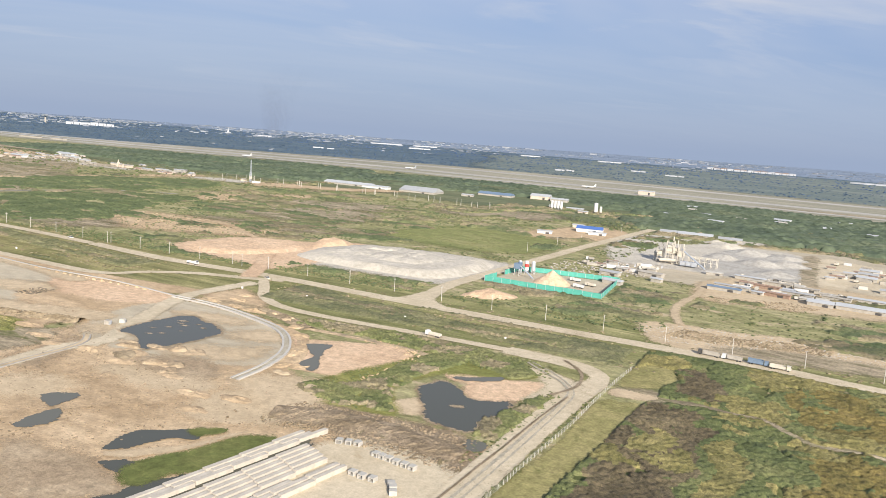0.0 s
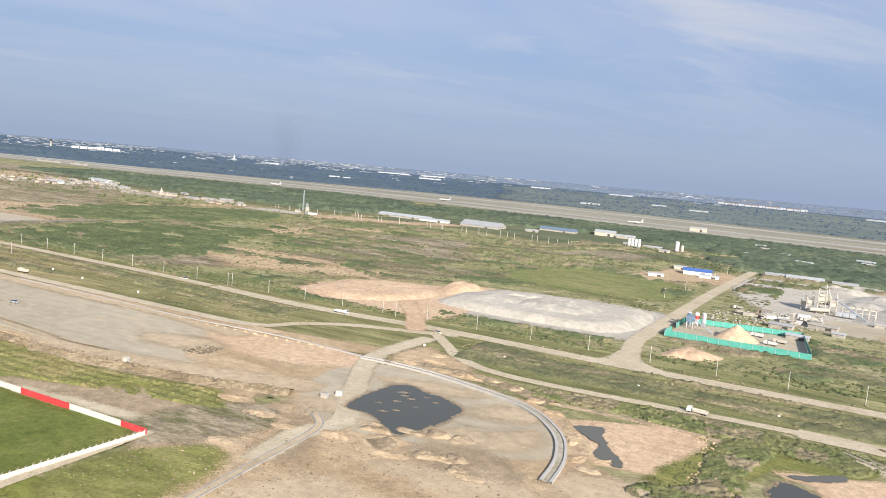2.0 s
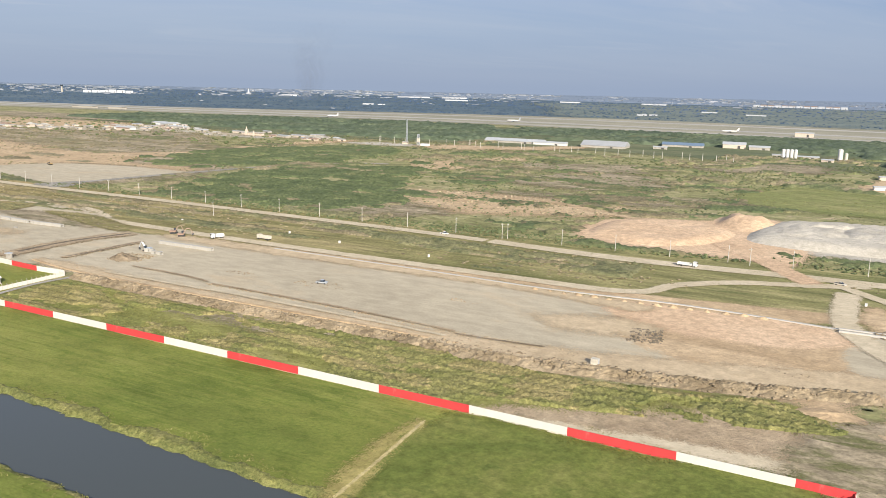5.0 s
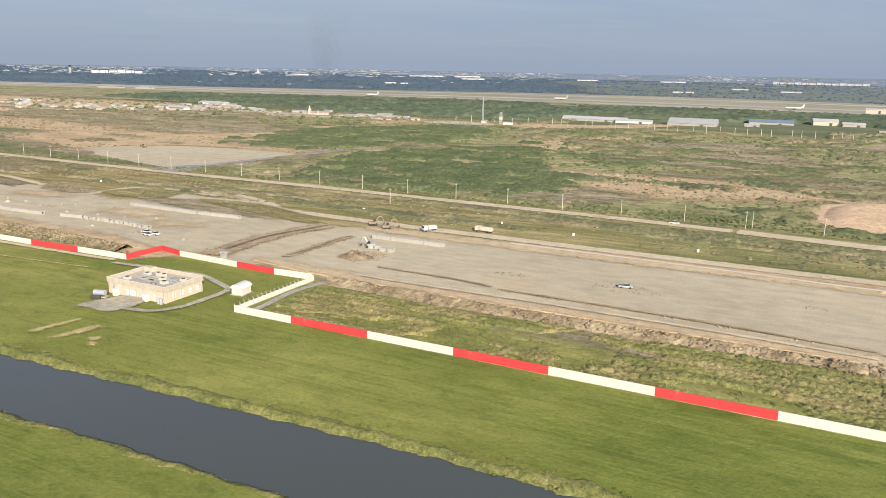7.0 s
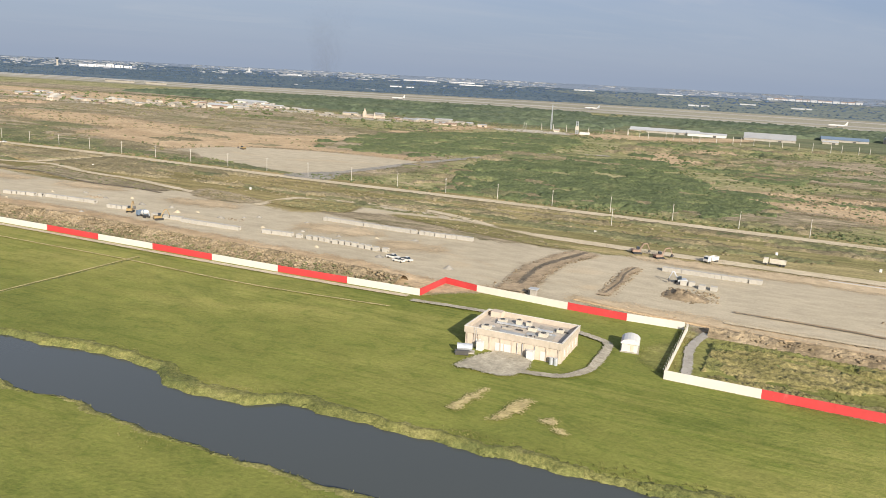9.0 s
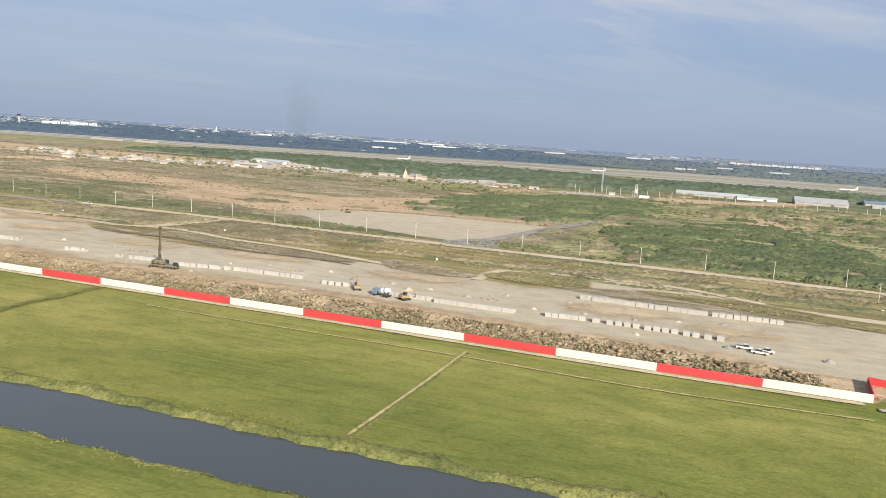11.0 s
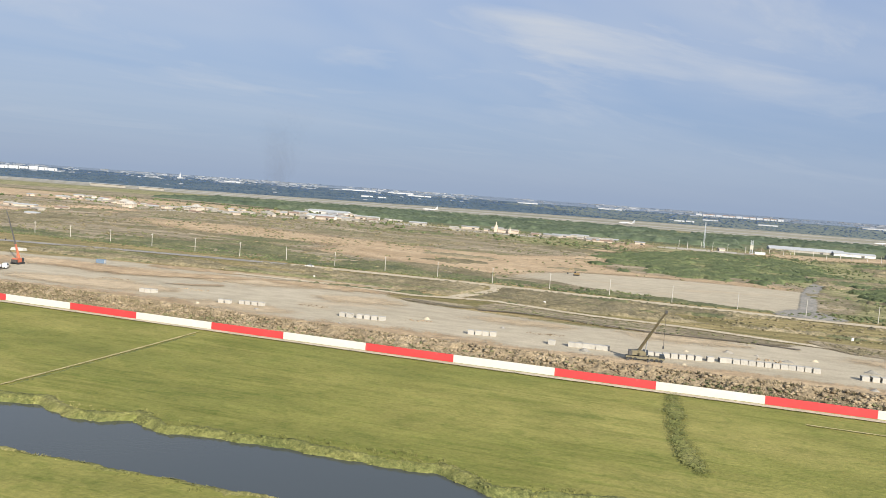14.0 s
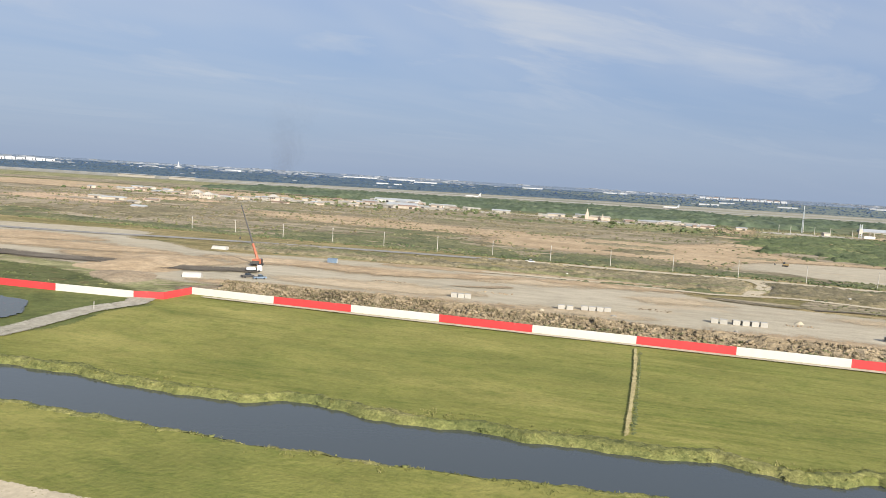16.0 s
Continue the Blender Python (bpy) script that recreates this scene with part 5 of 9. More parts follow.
def post_fence(name, a, b, label):
    th = thing(name, label, "fence")
    a, b = Vector((*a, 0)), Vector((*b, 0))
    d = b - a
    L, yaw = d.length, math.degrees(math.atan2(d.y, d.x))
    o = part("low_wall", G().box(L / 2, 0, 0, L, 0.2, 1.7), WHITEWALL, th, "whitewashed low wall")
    o.matrix_basis = pose(a.x, a.y, 0, 0, 0, yaw)
    n = int(L / 2.2)
    pg = G().box(0, 0, 0, 0.2, 0.3, 2.1)
    pg.cyl((0, 0, 2.0), (0, 0.5, 2.6), 0.07, 0.07, 4)
    me = pg.mesh("post")
    me.materials.append(CONCRETE)
    for i in range(n + 1):
        p = a + d * (i / n)
        q = new("post", me)
        q.parent = th
        q.matrix_basis = pose(p.x, p.y, 0, 0, 0, yaw)
    return th


post_fence("boundary_fence", (0, 1.2), (0, 43.4), "pale concrete fence with leaning posts")
post_fence("boundary_fence", (311, 0), (308, -70), "pale concrete fence with leaning posts")


# ---- vegetation ----
def pick(n, x0, x1, y0, y1, seed, polys=(), dens=None, roads=()):
    rng = np.random.RandomState(seed)
    x, y = rng.uniform(x0, x1, n), rng.uniform(y0, y1, n)
    keep = np.ones(n, bool)
    for p in polys:
        keep &= ~inside(x, y, p)
    if dens:
        keep &= rng.uniform(-1, 1, n) < dens(x, y)
    for pts, w in roads:
        c = np.array(curve_pts(pts, False, 8))
        for p in c:
            keep &= (x - p[0]) ** 2 + (y - p[1]) ** 2 > (w / 2 + 1.5) ** 2
    return x[keep], y[keep], rng


BARE = [[(-433, 290), (-383, 265), (-303, 246), (-274, 238), (-258, 262), (-250, 312), (-249, 368), (-327, 371), (-392, 356), (-425, 322)], [(262, 286), (300, 262), (388, 262), (418, 276), (424, 345), (410, 386), (286, 376), (258, 340)], [(163, 268), (163, 325), (184, 352), (230, 372), (300, 408), (302, 345), (288, 240), (226, 246), (190, 250)], [(505, 420), (480, 470), (490, 640), (560, 700), (660, 720), (760, 640), (720, 470), (640, 435), (590, 405)], [(428, 300), (428, 365), (512, 378), (516, 300)], [(556, 230), (566, 266), (628, 266), (720, 264), (720, 236), (575, 218)], [(560, 372), (720, 372), (740, 430), (560, 410)], [(350, 600), (372, 560), (436, 600), (440, 690), (392, 715)], [(-180, 820), (160, 820), (160, 960), (-180, 960)], [(256, 516), (300, 585), (392, 550), (398, 446), (302, 432), (260, 446)]]
ROADS = [(ROAD_A[3:], 12), ([(428, 210), (419, 266), (422, 325), (428, 437), (438, 582), (457, 811)], 20), ([(60, 400), (119, 382), (161, 356), (204, 342), (240, 340)], 8), ([(569, 255), (560, 307), (562, 352), (564, 405), (558, 461)], 9), ([(311, 197), (290, 235), (268, 265), (255, 285)], 14)]

# middle scrub, in clumps
x, y, r = pick(20000, -240, 760, 236, 900, 11, BARE, lambda x, y: 0.9 * waves(x * 0.6, y, 0.045, 3) + 0.5 * waves(x * 0.6, y, 0.16, 4) - 0.3, ROADS)
scatter("scrub_bushes", x, y, r.uniform(0.4, 1.15, len(x)) * (1 + (y > 500) * 0.7), T_LOW, THICK, "low green bushes scattered over the scrubland", "bush", 0.8, 12)
x, y, r = pick(26000, -240, 760, 300, 900, 211, BARE, lambda x, y: 0.9 * waves(x * 0.5, y, 0.05, 13) + 0.5 * waves(x * 0.6, y, 0.2, 14) - 0.75, ROADS)
scatter("dark_scrub", x, y, r.uniform(0.6, 1.0, len(x)) ** 2 * 1.8, T_LOW, THICK, "small dark bushes over the scrubland", "bush", 0.8, 212)
x, y, r = pick(24000, -1250, -240, 240, 900, 213, [BARE[0]], lambda x, y: 0.9 * waves(x * 0.4, y, 0.05, 15) + 0.5 * waves(x * 0.5, y, 0.2, 16) - 0.8, ROADS)
scatter("dark_scrub", x, y, r.uniform(0.5, 1.7, len(x)), T_WOOD, BUSH, "small dull bushes over the waste ground", "bush", 0.7, 214)
# dense thicket
THICKETS = ([(-205, 401), (-162, 494), (-84, 559), (-48, 428), (15, 295), (-27, 255), (-111, 250), (-142, 242), (-173, 244), (-185, 266), (-203, 330)], [(-396, 562), (-372, 624), (-342, 697), (-297, 740), (-207, 700), (-196, 545), (-216, 500), (-236, 436), (-262, 412), (-312, 412), (-352, 399), (-377, 418)])


def thicket_at(x, y):
    u, v = fbm(x, y, 0.04, 7, 4) - 0.5, fbm(x, y, 0.04, 9, 4) - 0.5
    px, py = (x + 70 * u).ravel(), (y + 70 * v).ravel()
    ok = (inside(px, py, THICKETS[0]) | inside(px, py, THICKETS[1])).reshape(x.shape) & (fbm(x * 0.7, y, 0.05, 12, 4) > 0.40)
    return np.where(ok & (y > 236) & (np.abs(x - np.interp(y, [228, 292, 354, 436, 498, 530], [-269, -258, -248, -229, -208, -184])) > 8), 0, -1)


canopy("thicket_cover", -230, 30, 237, 580, 1.3, 1.5, thicket_at, [THICK], "closed dark green thicket", "thicket", 13)
canopy("thicket_cover", -410, -180, 390, 760, 2.0, 1.7, lambda x, y: np.where((x < -230) | (y > 578), thicket_at(x, y), -1), [THICK], "closed dark green thicket beyond the pad", "thicket", 113)
x, y, r = pick(14000, -410, 30, 238, 720, 13)
k = thicket_at(x, y) == 0
scatter("green_thicket", x[k], y[k], r.uniform(0.8, 1.9, k.sum()), T_SMALL, THICK, "dense dark green thicket", "thicket", 0.9, 14)


# low growth over the scrubland, broken by bare ground
def scrub_at(x, y):
    f = (fbm(x * 0.5, y, 0.03, 21, 5) - 0.5) + 0.25 * (fbm(x * 0.5, y, 0.2, 25, 2) - 0.5)
    ok = (f > 0.055) & (thicket_at(x, y) < 0)
    px, py = x.ravel(), y.ravel()
    bad = np.zeros(len(px), bool)
    for p in BARE:
        bad |= inside(px, py, p)
    for pts, w in ROADS:
        for q in curve_pts(pts, False, 8):
            bad |= (px - q[0]) ** 2 + (py - q[1]) ** 2 < (w / 2 + 3) ** 2
    return np.where(ok & ~bad.reshape(x.shape), np.where(fbm(x * 0.5, y, 0.05, 29, 4) > 0.56, 1, np.where(fbm(x * 0.4, y, 0.07, 39, 4) > 0.54, 2, 0)), -1)


canopy("scrub_cover", -230, 780, 238, 560, 1.8, 1.3, scrub_at, [BUSH, THICK, DRYBUSH], "low olive growth in patches over the scrubland", "scrub", 41)
canopy("scrub_cover", -230, 780, 560, 960, 2.8, 2.2, scrub_at, [BUSH, THICK, DRYBUSH], "low olive growth in patches over the far scrubland", "scrub", 43)


def waste_at(x, y):
    f = (fbm(x * 0.35, y, 0.035, 51, 5) - 0.5) + 0.25 * (fbm(x * 0.4, y, 0.2, 55, 2) - 0.5)
    flat = (x.ravel(), y.ravel())
    hedge = (y < np.interp(x, [-760, -725, -592, -513, -480, -240], [262, 292, 304, 292, 262, 256]))
    dry = (inside(*flat, RED) | inside(*flat, TANS)).reshape(x.shape)
    ok = (f > 0.085 - 0.14 * hedge + 0.09 * dry) & ~inside(*flat, BARE[0]).reshape(x.shape) & (y > 236) & (thicket_at(x, y) < 0)
    return np.where(ok, np.where(hedge | (fbm(x * 0.3, y, 0.03, 57, 4) > 0.53), 0, 1), -1)


RED = [(-620, 330), (-430, 290), (-412, 335), (-350, 376), (-250, 372), (-230, 440), (-330, 520), (-500, 560)]
TANS = [(-874, 475), (-742, 501), (-559, 470), (-525, 350), (-611, 384), (-781, 403)]
canopy("waste_cover", -1000, -236, 236, 700, 2.4, 0.8, waste_at, [BUSH, DRYBUSH], "thin olive growth in patches over waste ground", "scrub", 45)


def verge_at(x, y):
    f = (fbm(x * 0.18, y, 0.07, 61, 5) - 0.5)
    return np.where((f > 0.13 + 0.06 * np.clip((-60 - x) / 120, 0, 1) - 0.13 * np.clip((x - 40) / 330, 0, 1)) & (y < np.interp(x, [p[0] for p in ROAD_A], [p[1] for p in ROAD_A]) - 8) & ~((x > 225) & (x < 350)) & (y > np.where(x > 350, 160, 158)), 0, -1)


canopy("verge_cover", -700, 560, 156, 214, 1.6, 0.9, verge_at, [BUSH], "green brush in bands on the verge", "brush", 47)

# waste ground in the west
x, y, r = pick(14000, -1250, -250, 240, 900, 15, BARE + [[(-620, 330), (-430, 290), (-412, 335), (-350, 376), (-250, 372), (-230, 440), (-330, 520), (-500, 560)]], lambda x, y: 0.9 * waves(x * 0.5, y, 0.04, 9) + 0.5 * waves(x * 0.5, y, 0.15, 5) - 0.5, ROADS)
scatter("waste_bushes", x, y, r.uniform(0.8, 2.2, len(x)), T_LOW, DRYBUSH, "thin dry bushes on waste ground", "bush", 0.6, 16)
# roadside hedge north of the road
x, y, r = pick(7000, -900, 700, 231, 262, 17, BARE, lambda x, y: 0.5 + waves(x, y, 0.05, 2) - (y - 231) / 40, ROADS)
scatter("roadside_bushes", x, y, r.uniform(0.6, 1.6, len(x)), T_LOW, THICK, "bushes along the dusty road", "bush", 0.8, 18)
# verge brush
x, y, r = pick(5500, -700, 700, 160, 220, 19, [], lambda x, y: 0.1 + 0.9 * waves(x * 0.3, y * 1.5, 0.06, 6) - 1.2 * ((x > 235) & (x < 345)), ROADS)
scatter("verge_bushes", x, y, r.uniform(0.5, 1.5, len(x)), T_LOW, DRYBUSH, "low dry brush on the verge", "brush", 0.6, 20)
# scrub by the site fence
FLD = [[(557, -60), (563.4, 54), (564.4, 108), (566, 160), (570.6, 172), (583, 172), (587.5, 156), (583, 140), (584, 128), (580.3, 115), (578, 89), (577, 62), (574, 30), (569, -60)]]
BROWNS = ([(560, -60), (578, 19), (580, 48), (578, 87), (582, 117), (601, 112), (609, 97), (605, 77), (605, 37), (602, -60)], [(587, 141), (587, 170), (593, 181), (608, 158), (612, 136), (602, 128)])
OCHRES = ([(632, 186), (650, 186), (690, 176), (790, 176), (790, 120), (666, 126), (653, 123), (641, 128), (634, 136)], [(638, 95), (649, 106), (664, 108), (790, 98), (790, -70), (640, -70), (642, 62), (640, 76)])
OLIVES = ([(609, 80), (617, 91), (626, 70), (621, 47), (611, 40), (612, 60)], [(586, 73), (589, 93), (597, 86), (595, 63), (589, 66)], [(600, -60), (606, 30), (636, 40), (634, -60)])
TRK = [([(582, 119), (596, 127), (614, 125), (624, 126), (632, 118), (642, 109), (652, 111), (664, 111), (760, 104)], 3.0), ([(570, 125), (584, 124), (596, 126)], 6.0), (ROAD_A[14:], 12)]
def near_kind(x, y):
    x, y = x + 16 * (fbm(x, y, 0.07, 71) - 0.5), y + 18 * (fbm(x, y, 0.07, 73) - 0.5)
    flat = (x.ravel(), y.ravel())
    among = lambda polys: sum(inside(*flat, p) for p in polys).reshape(x.shape) > 0
    och = among(OCHRES) & (fbm(x, y, 0.09, 31) > 0.40)
    brn = among(BROWNS) & (fbm(x, y, 0.09, 35) > 0.34)
    oli = among(OLIVES) | (fbm(x, y, 0.05, 45) > 0.60)
    return np.where(och, 2, np.where(oli, 3, np.where(brn, 1, 0)))


def near_at(x, y):
    bad = inside(x.ravel(), y.ravel(), FLD[0])
    px, py = x.ravel(), y.ravel()
    for pts, w in TRK:
        for q in curve_pts(pts, False, 3):
            bad |= (px - q[0]) ** 2 + (py - q[1]) ** 2 < (w / 2 + 0.8) ** 2
    return np.where(bad.reshape(x.shape) | (fbm(x, y, 0.09, 37) < 0.30), -1, near_kind(x, y))


canopy("rank_cover", 566, 790, -70, 200, 0.85, 1.0, near_at, [RANKLEAF, DEADBRUSH, OCHRE, STRAW], "closed rank growth of weeds and low shrubs", "scrub", 49)
x, y, r = pick(9000, 566, 780, -70, 200, 21)
kd = near_at(x, y)
for k, (mt, nm, lb) in enumerate(((RANKLEAF, "rank_green_shrubs", "rank green shrubs beside the fence"), (DEADBRUSH, "brown_brush", "dense dead brown brush"), (OCHRE, "ochre_shrubs", "dense ochre-leaved shrubs"))):
    sel = kd == k
    scatter(nm, x[sel], y[sel], r.uniform(0.35, 1.0, sel.sum()), T_SMALL, mt, lb, "shrub", 0.9, 22 + k)


BANK_WEST = [(-628, 46), (-550, 48), (-470, 43), (-386, 42), (-300, 45), (-240, 46), (-200, 44), (-150, 43), (-95, 39)]
BANK_EAST = [(6, 45), (56, 43), (110, 43), (165, 43.5), (205, 42), (240, 46), (290, 53), (325, 62)]


def bank_z(x, y):
    """Height of the two long banks."""
    w = np.interp(x, [p[0] for p in BANK_WEST], [p[1] for p in BANK_WEST], 900, 900)
    e = np.interp(x, [p[0] for p in BANK_EAST], [p[1] for p in BANK_EAST], 900, 900)
    return np.interp(y - w, [-6, -3, 0, 3, 6.5], [0, 1.1, 2.3, 2.0, 0]) + np.interp(y - e, [-4.5, -2, 0, 2, 4.5], [0, 1.1, 1.7, 1.4, 0])


def fill(name, poly, n, lo, hi, tmpl, mat, label, cat, tall, seed, dens=None):
    p = np.array(poly)
    x, y, r = pick(n, p[:, 0].min(), p[:, 0].max(), p[:, 1].min(), p[:, 1].max(), seed, [], dens)
    k = inside(x, y, poly)
    x, y = x[k], y[k]
    return scatter(name, x, y, r.uniform(lo, hi, len(x)), tmpl, mat, label, cat, tall, seed, bank_z(x, y))


POND_BRUSH = ([(459.5, 51.5), (462.7, 58), (477, 66), (479, 93), (481, 112), (484, 122), (501, 123), (494, 97), (492.5, 66), (504, 47), (482.6, 41), (469, 46)], [(401, 138), (440, 141), (478, 144), (501.6, 143), (521.8, 137), (532.8, 122.4), (526.6, 112), (510, 119), (491, 123), (470, 124), (440, 127), (404, 124)], [(534.2, 58.5), (539.7, 72.9), (541, 92), (547.6, 101.7), (546.5, 71.7), (545.4, 45.5), (537.6, 45.7)])


def pond_brush_at(x, y):
    px, py = (x + 7 * (fbm(x, y, 0.14, 301, 3) - 0.5)).ravel(), (y + 7 * (fbm(x, y, 0.14, 303, 3) - 0.5)).ravel()
    ok = sum(inside(px, py, p) for p in POND_BRUSH).reshape(x.shape) > 0
    return np.where(ok & (fbm(x, y, 0.2, 305, 3) > 0.33), np.where(fbm(x, y, 0.09, 307, 3) > 0.55, 1, 0), -1)


canopy("pond_brush_cover", 398, 550, 38, 147, 0.8, 1.0, pond_brush_at, [RANKLEAF, DRYBUSH], "matted green and straw brush round the pond", "brush", 309)
fill("pond_thicket", [(460, 50), (474, 98), (485, 118), (500, 120), (492, 98), (490, 70), (505, 47), (480, 40)], 700, 0.4, 0.9, T_SMALL, RANKLEAF, "green thicket beside the pond", "thicket", 0.9, 31)
fill("roadside_thicket", [(401, 136), (470, 140), (515, 142), (538, 138), (540, 122), (522, 114), (484, 118), (440, 126), (404, 124)], 900, 0.4, 1.0, T_SMALL, RANKLEAF, "green thicket along the site road", "thicket", 0.9, 32)
fill("pond_thicket", [(534, 48), (545, 108), (551, 104), (549, 40), (543, 20)], 350, 0.4, 0.9, T_SMALL, RANKLEAF, "green brush between pond and road", "thicket", 0.8, 33)
FIELD = [(8, 3), (180, 4), (300, 6), (316, 34), (300, 46), (240, 38), (180, 40), (60, 37), (8, 38)]
fill("wall_reeds", FIELD, 7000, 0.5, 1.1, T_TUFT, REED, "tall yellow-green rank grass behind the wall", "grass", 0.9, 34, lambda x, y: 0.2 + waves(x * 0.3, y, 0.14, 3) - 1.6 * np.clip((x - 205) / 30, 0, 1) * (y < 14 + 0.15 * (x - 220)))


def weed_at(x, y):
    f = fbm(x * 0.45, y, 0.09, 91, 4) - 0.5 - 0.5 * np.clip((x - 205) / 30, 0, 1) * (y < 12 + 0.2 * (x - 220))
    ok = inside(x.ravel(), y.ravel(), FIELD).reshape(x.shape) & (f > -0.09)
    return np.where(ok, np.where(fbm(x * 0.4, y, 0.12, 95, 3) > 0.45 + 0.06 * np.clip((x - 180) / 60, 0, 1), 0, 1), -1)


canopy("weed_cover", 6, 318, 3, 46, 0.6, 0.8, weed_at, [LUSH, STRAW], "lumpy rank weeds in rows behind the wall", "weeds", 97, rows=5.5)
x, y, r = pick(4200, 8, 318, 3, 46, 98)
k = (weed_at(x, y) >= 0) & (fbm(x * 0.5, y, 0.06, 99, 3) > 0.5)
scatter("wall_bushes", x[k], y[k], r.uniform(0.35, 0.95, k.sum()), T_SMALL, RANKLEAF, "olive bushes behind the wall", "bush", 0.8, 35)
fill("bank_brush_stuff", [(-630, 32), (-500, 31), (-300, 33), (-160, 34), (-90, 35), (-100, 42), (-165, 50), (-240, 56), (-290, 57), (-386, 47), (-470, 45), (-551, 54), (-630, 48)], 13000, 0.6, 1.3, T_TUFT, DRYBUSH, "dry brown brush on the bank behind the wall", "brush", 1.0, 36, lambda x, y: 0.3 + waves(x, y, 0.08, 5))
fill("bank_bushes", [(-630, 32), (-300, 33), (-90, 34), (-80, 40), (-165, 42), (-300, 42), (-630, 40)], 2600, 0.4, 1.1, T_LOW, BUSH, "green weeds at the foot of the bank", "weeds", 0.8, 37, lambda x, y: waves(x, y, 0.07, 15))
for k, p in enumerate(([(-420, 134), (-412, 157), (-374, 147.5), (-331, 145), (-290, 135), (-300, 127), (-353, 126), (-396, 135)], [(-278, 152), (-232, 141), (-236, 128), (-268, 130)], [(-225, 139), (-222, 152), (-185, 160), (-180, 140), (-199, 135)], [(-160, 150), (-120, 156), (-75, 142), (-62, 128), (-90, 130), (-130, 140)], [(-760, 12), (-760, 46), (-720, 52), (-690, 44), (-664, 30), (-650, 16)])):
    fill("strip_brush", p, 900, 0.5, 1.4, T_LOW, DRYBUSH if k % 2 else RANKLEAF if k == 4 else BUSH, "low brush on a grass strip", "brush", 0.6, 40 + k)
x, y, r = pick(30000, -720, 330, -76, -44, 51)
ne, se = canal_edges(x)
k = (y > ne - 0.1) & (y < ne + 4.5 + 3.5 * waves(x, y, 0.1, 3) + 2 * r.rand(len(x)) ** 2)
scatter("canal_reeds", x[k], y[k], r.uniform(0.35, 0.8, k.sum()), T_TUFT, REED, "yellow-green rank grass on the canal bank", "grass", 0.75, 52, -2.0 * np.clip((ne[k] + 1.5 - y[k]) / 3, 0, 1))
x, y, r = pick(9000, -720, 330, -98, -76, 53)
ne, se = canal_edges(x)
k = (y < se + 0.1) & (y > se - 3.2 - 2.5 * waves(x, y, 0.1, 6) - 2 * r.rand(len(x)) ** 2)
scatter("canal_reeds", x[k], y[k], r.uniform(0.4, 0.95, k.sum()), T_TUFT, REED, "yellow-green rank grass on the canal bank", "grass", 0.6, 54, -2.0 * np.clip((y[k] - se[k] + 1.5) / 3, 0, 1))

x, y, r = pick(16000, -720, 330, -76, -48, 55)
ne, se = canal_edges(x)
k = (y > ne - 0.3) & (y < ne + 1.2 + 1.6 * waves(x, y, 0.08, 8))
scatter("bank_weeds", x[k], y[k], r.uniform(0.3, 0.8, k.sum()), T_LOW, LUSH, "bright green weeds at the water's edge", "weeds", 0.7, 56, -2.0 * np.clip((ne[k] + 1.5 - y[k]) / 3, 0, 1))
x, y, r = pick(12000, -720, 330, -98, -76, 57)
ne, se = canal_edges(x)
k = (y < se + 0.3) & (y > se - 1.0 - 1.4 * waves(x, y, 0.08, 9))
scatter("bank_weeds", x[k], y[k], r.uniform(0.3, 0.75, k.sum()), T_LOW, LUSH, "bright green weeds at the water's edge", "weeds", 0.6, 58, -2.0 * np.clip((y[k] - se[k] + 1.5) / 3, 0, 1))

def bank_fall(x, y):
    ne, se = canal_edges(x)
    return -2.0 * np.clip(np.minimum(ne + 1.5 - y, y - se + 1.5) / 3.0, 0, 1)


def bank_at(x, y):
    ne, se = canal_edges(x)
    wob = fbm(x, y, 0.07, 171, 4) - 0.5
    north = (y > ne - 0.5) & (y < ne + 3.0 + 7.0 * wob)
    south = (y < se + 0.5) & (y > se - 1.9 - 5.0 * wob)
    wet = (y < ne + 1.3 + 5.0 * (fbm(x, y, 0.05, 175, 3) - 0.5)) & (y > se - 0.9)
    return np.where(north | south, np.where(wet, 0, 1), -1)


canopy("canal_bank_cover", -715, 320, -72, -44, 0.62, 0.32, bank_at, [LUSH, REED], "lush weeds and rank grass matted along the canal", "weeds", 177, bank_fall)
canopy("canal_bank_cover", -715, 320, -94, -74, 0.62, 0.28, bank_at, [LUSH, REED], "lush weeds and rank grass matted along the canal", "weeds", 179, bank_fall)

# trees in the middle distance and far woods
def belt_at(x, y):
    f = fbm(x * 0.5, y, 0.012, 101, 5) - 0.5 + 0.12 * np.clip((y - 980) / 120, -1, 1) + 0.14 * (x > 330)
    low = np.interp(x, [-1250, -900, -500, 0, 330, 400, 1500], [1000, 960, 920, 960, 960, 820, 800])
    top = np.interp(x, [-1250, -620, -280, 300, 800, 1500], [1230, 1400, 1430, 1425, 1370, 1260])
    return np.where((f > 0.02) & (y > low) & (y < top) & ~((x > -240) & (x < 280) & (y < 1090)), 0, -1)


canopy("tree_belt", -1250, 1500, 800, 1440, 5.5, 4.4, belt_at, [MIDLEAF], "belt of dull green trees before the airfield", "trees", 103)
x, y, r = pick(5200, -1250, 1500, 800, 1385, 61)
k = belt_at(x, y) == 0
scatter("far_trees", x[k], y[k], r.uniform(2.0, 5.5, k.sum()), T_LOW, MIDLEAF, "dull green trees before the airfield", "trees", 0.75, 62)


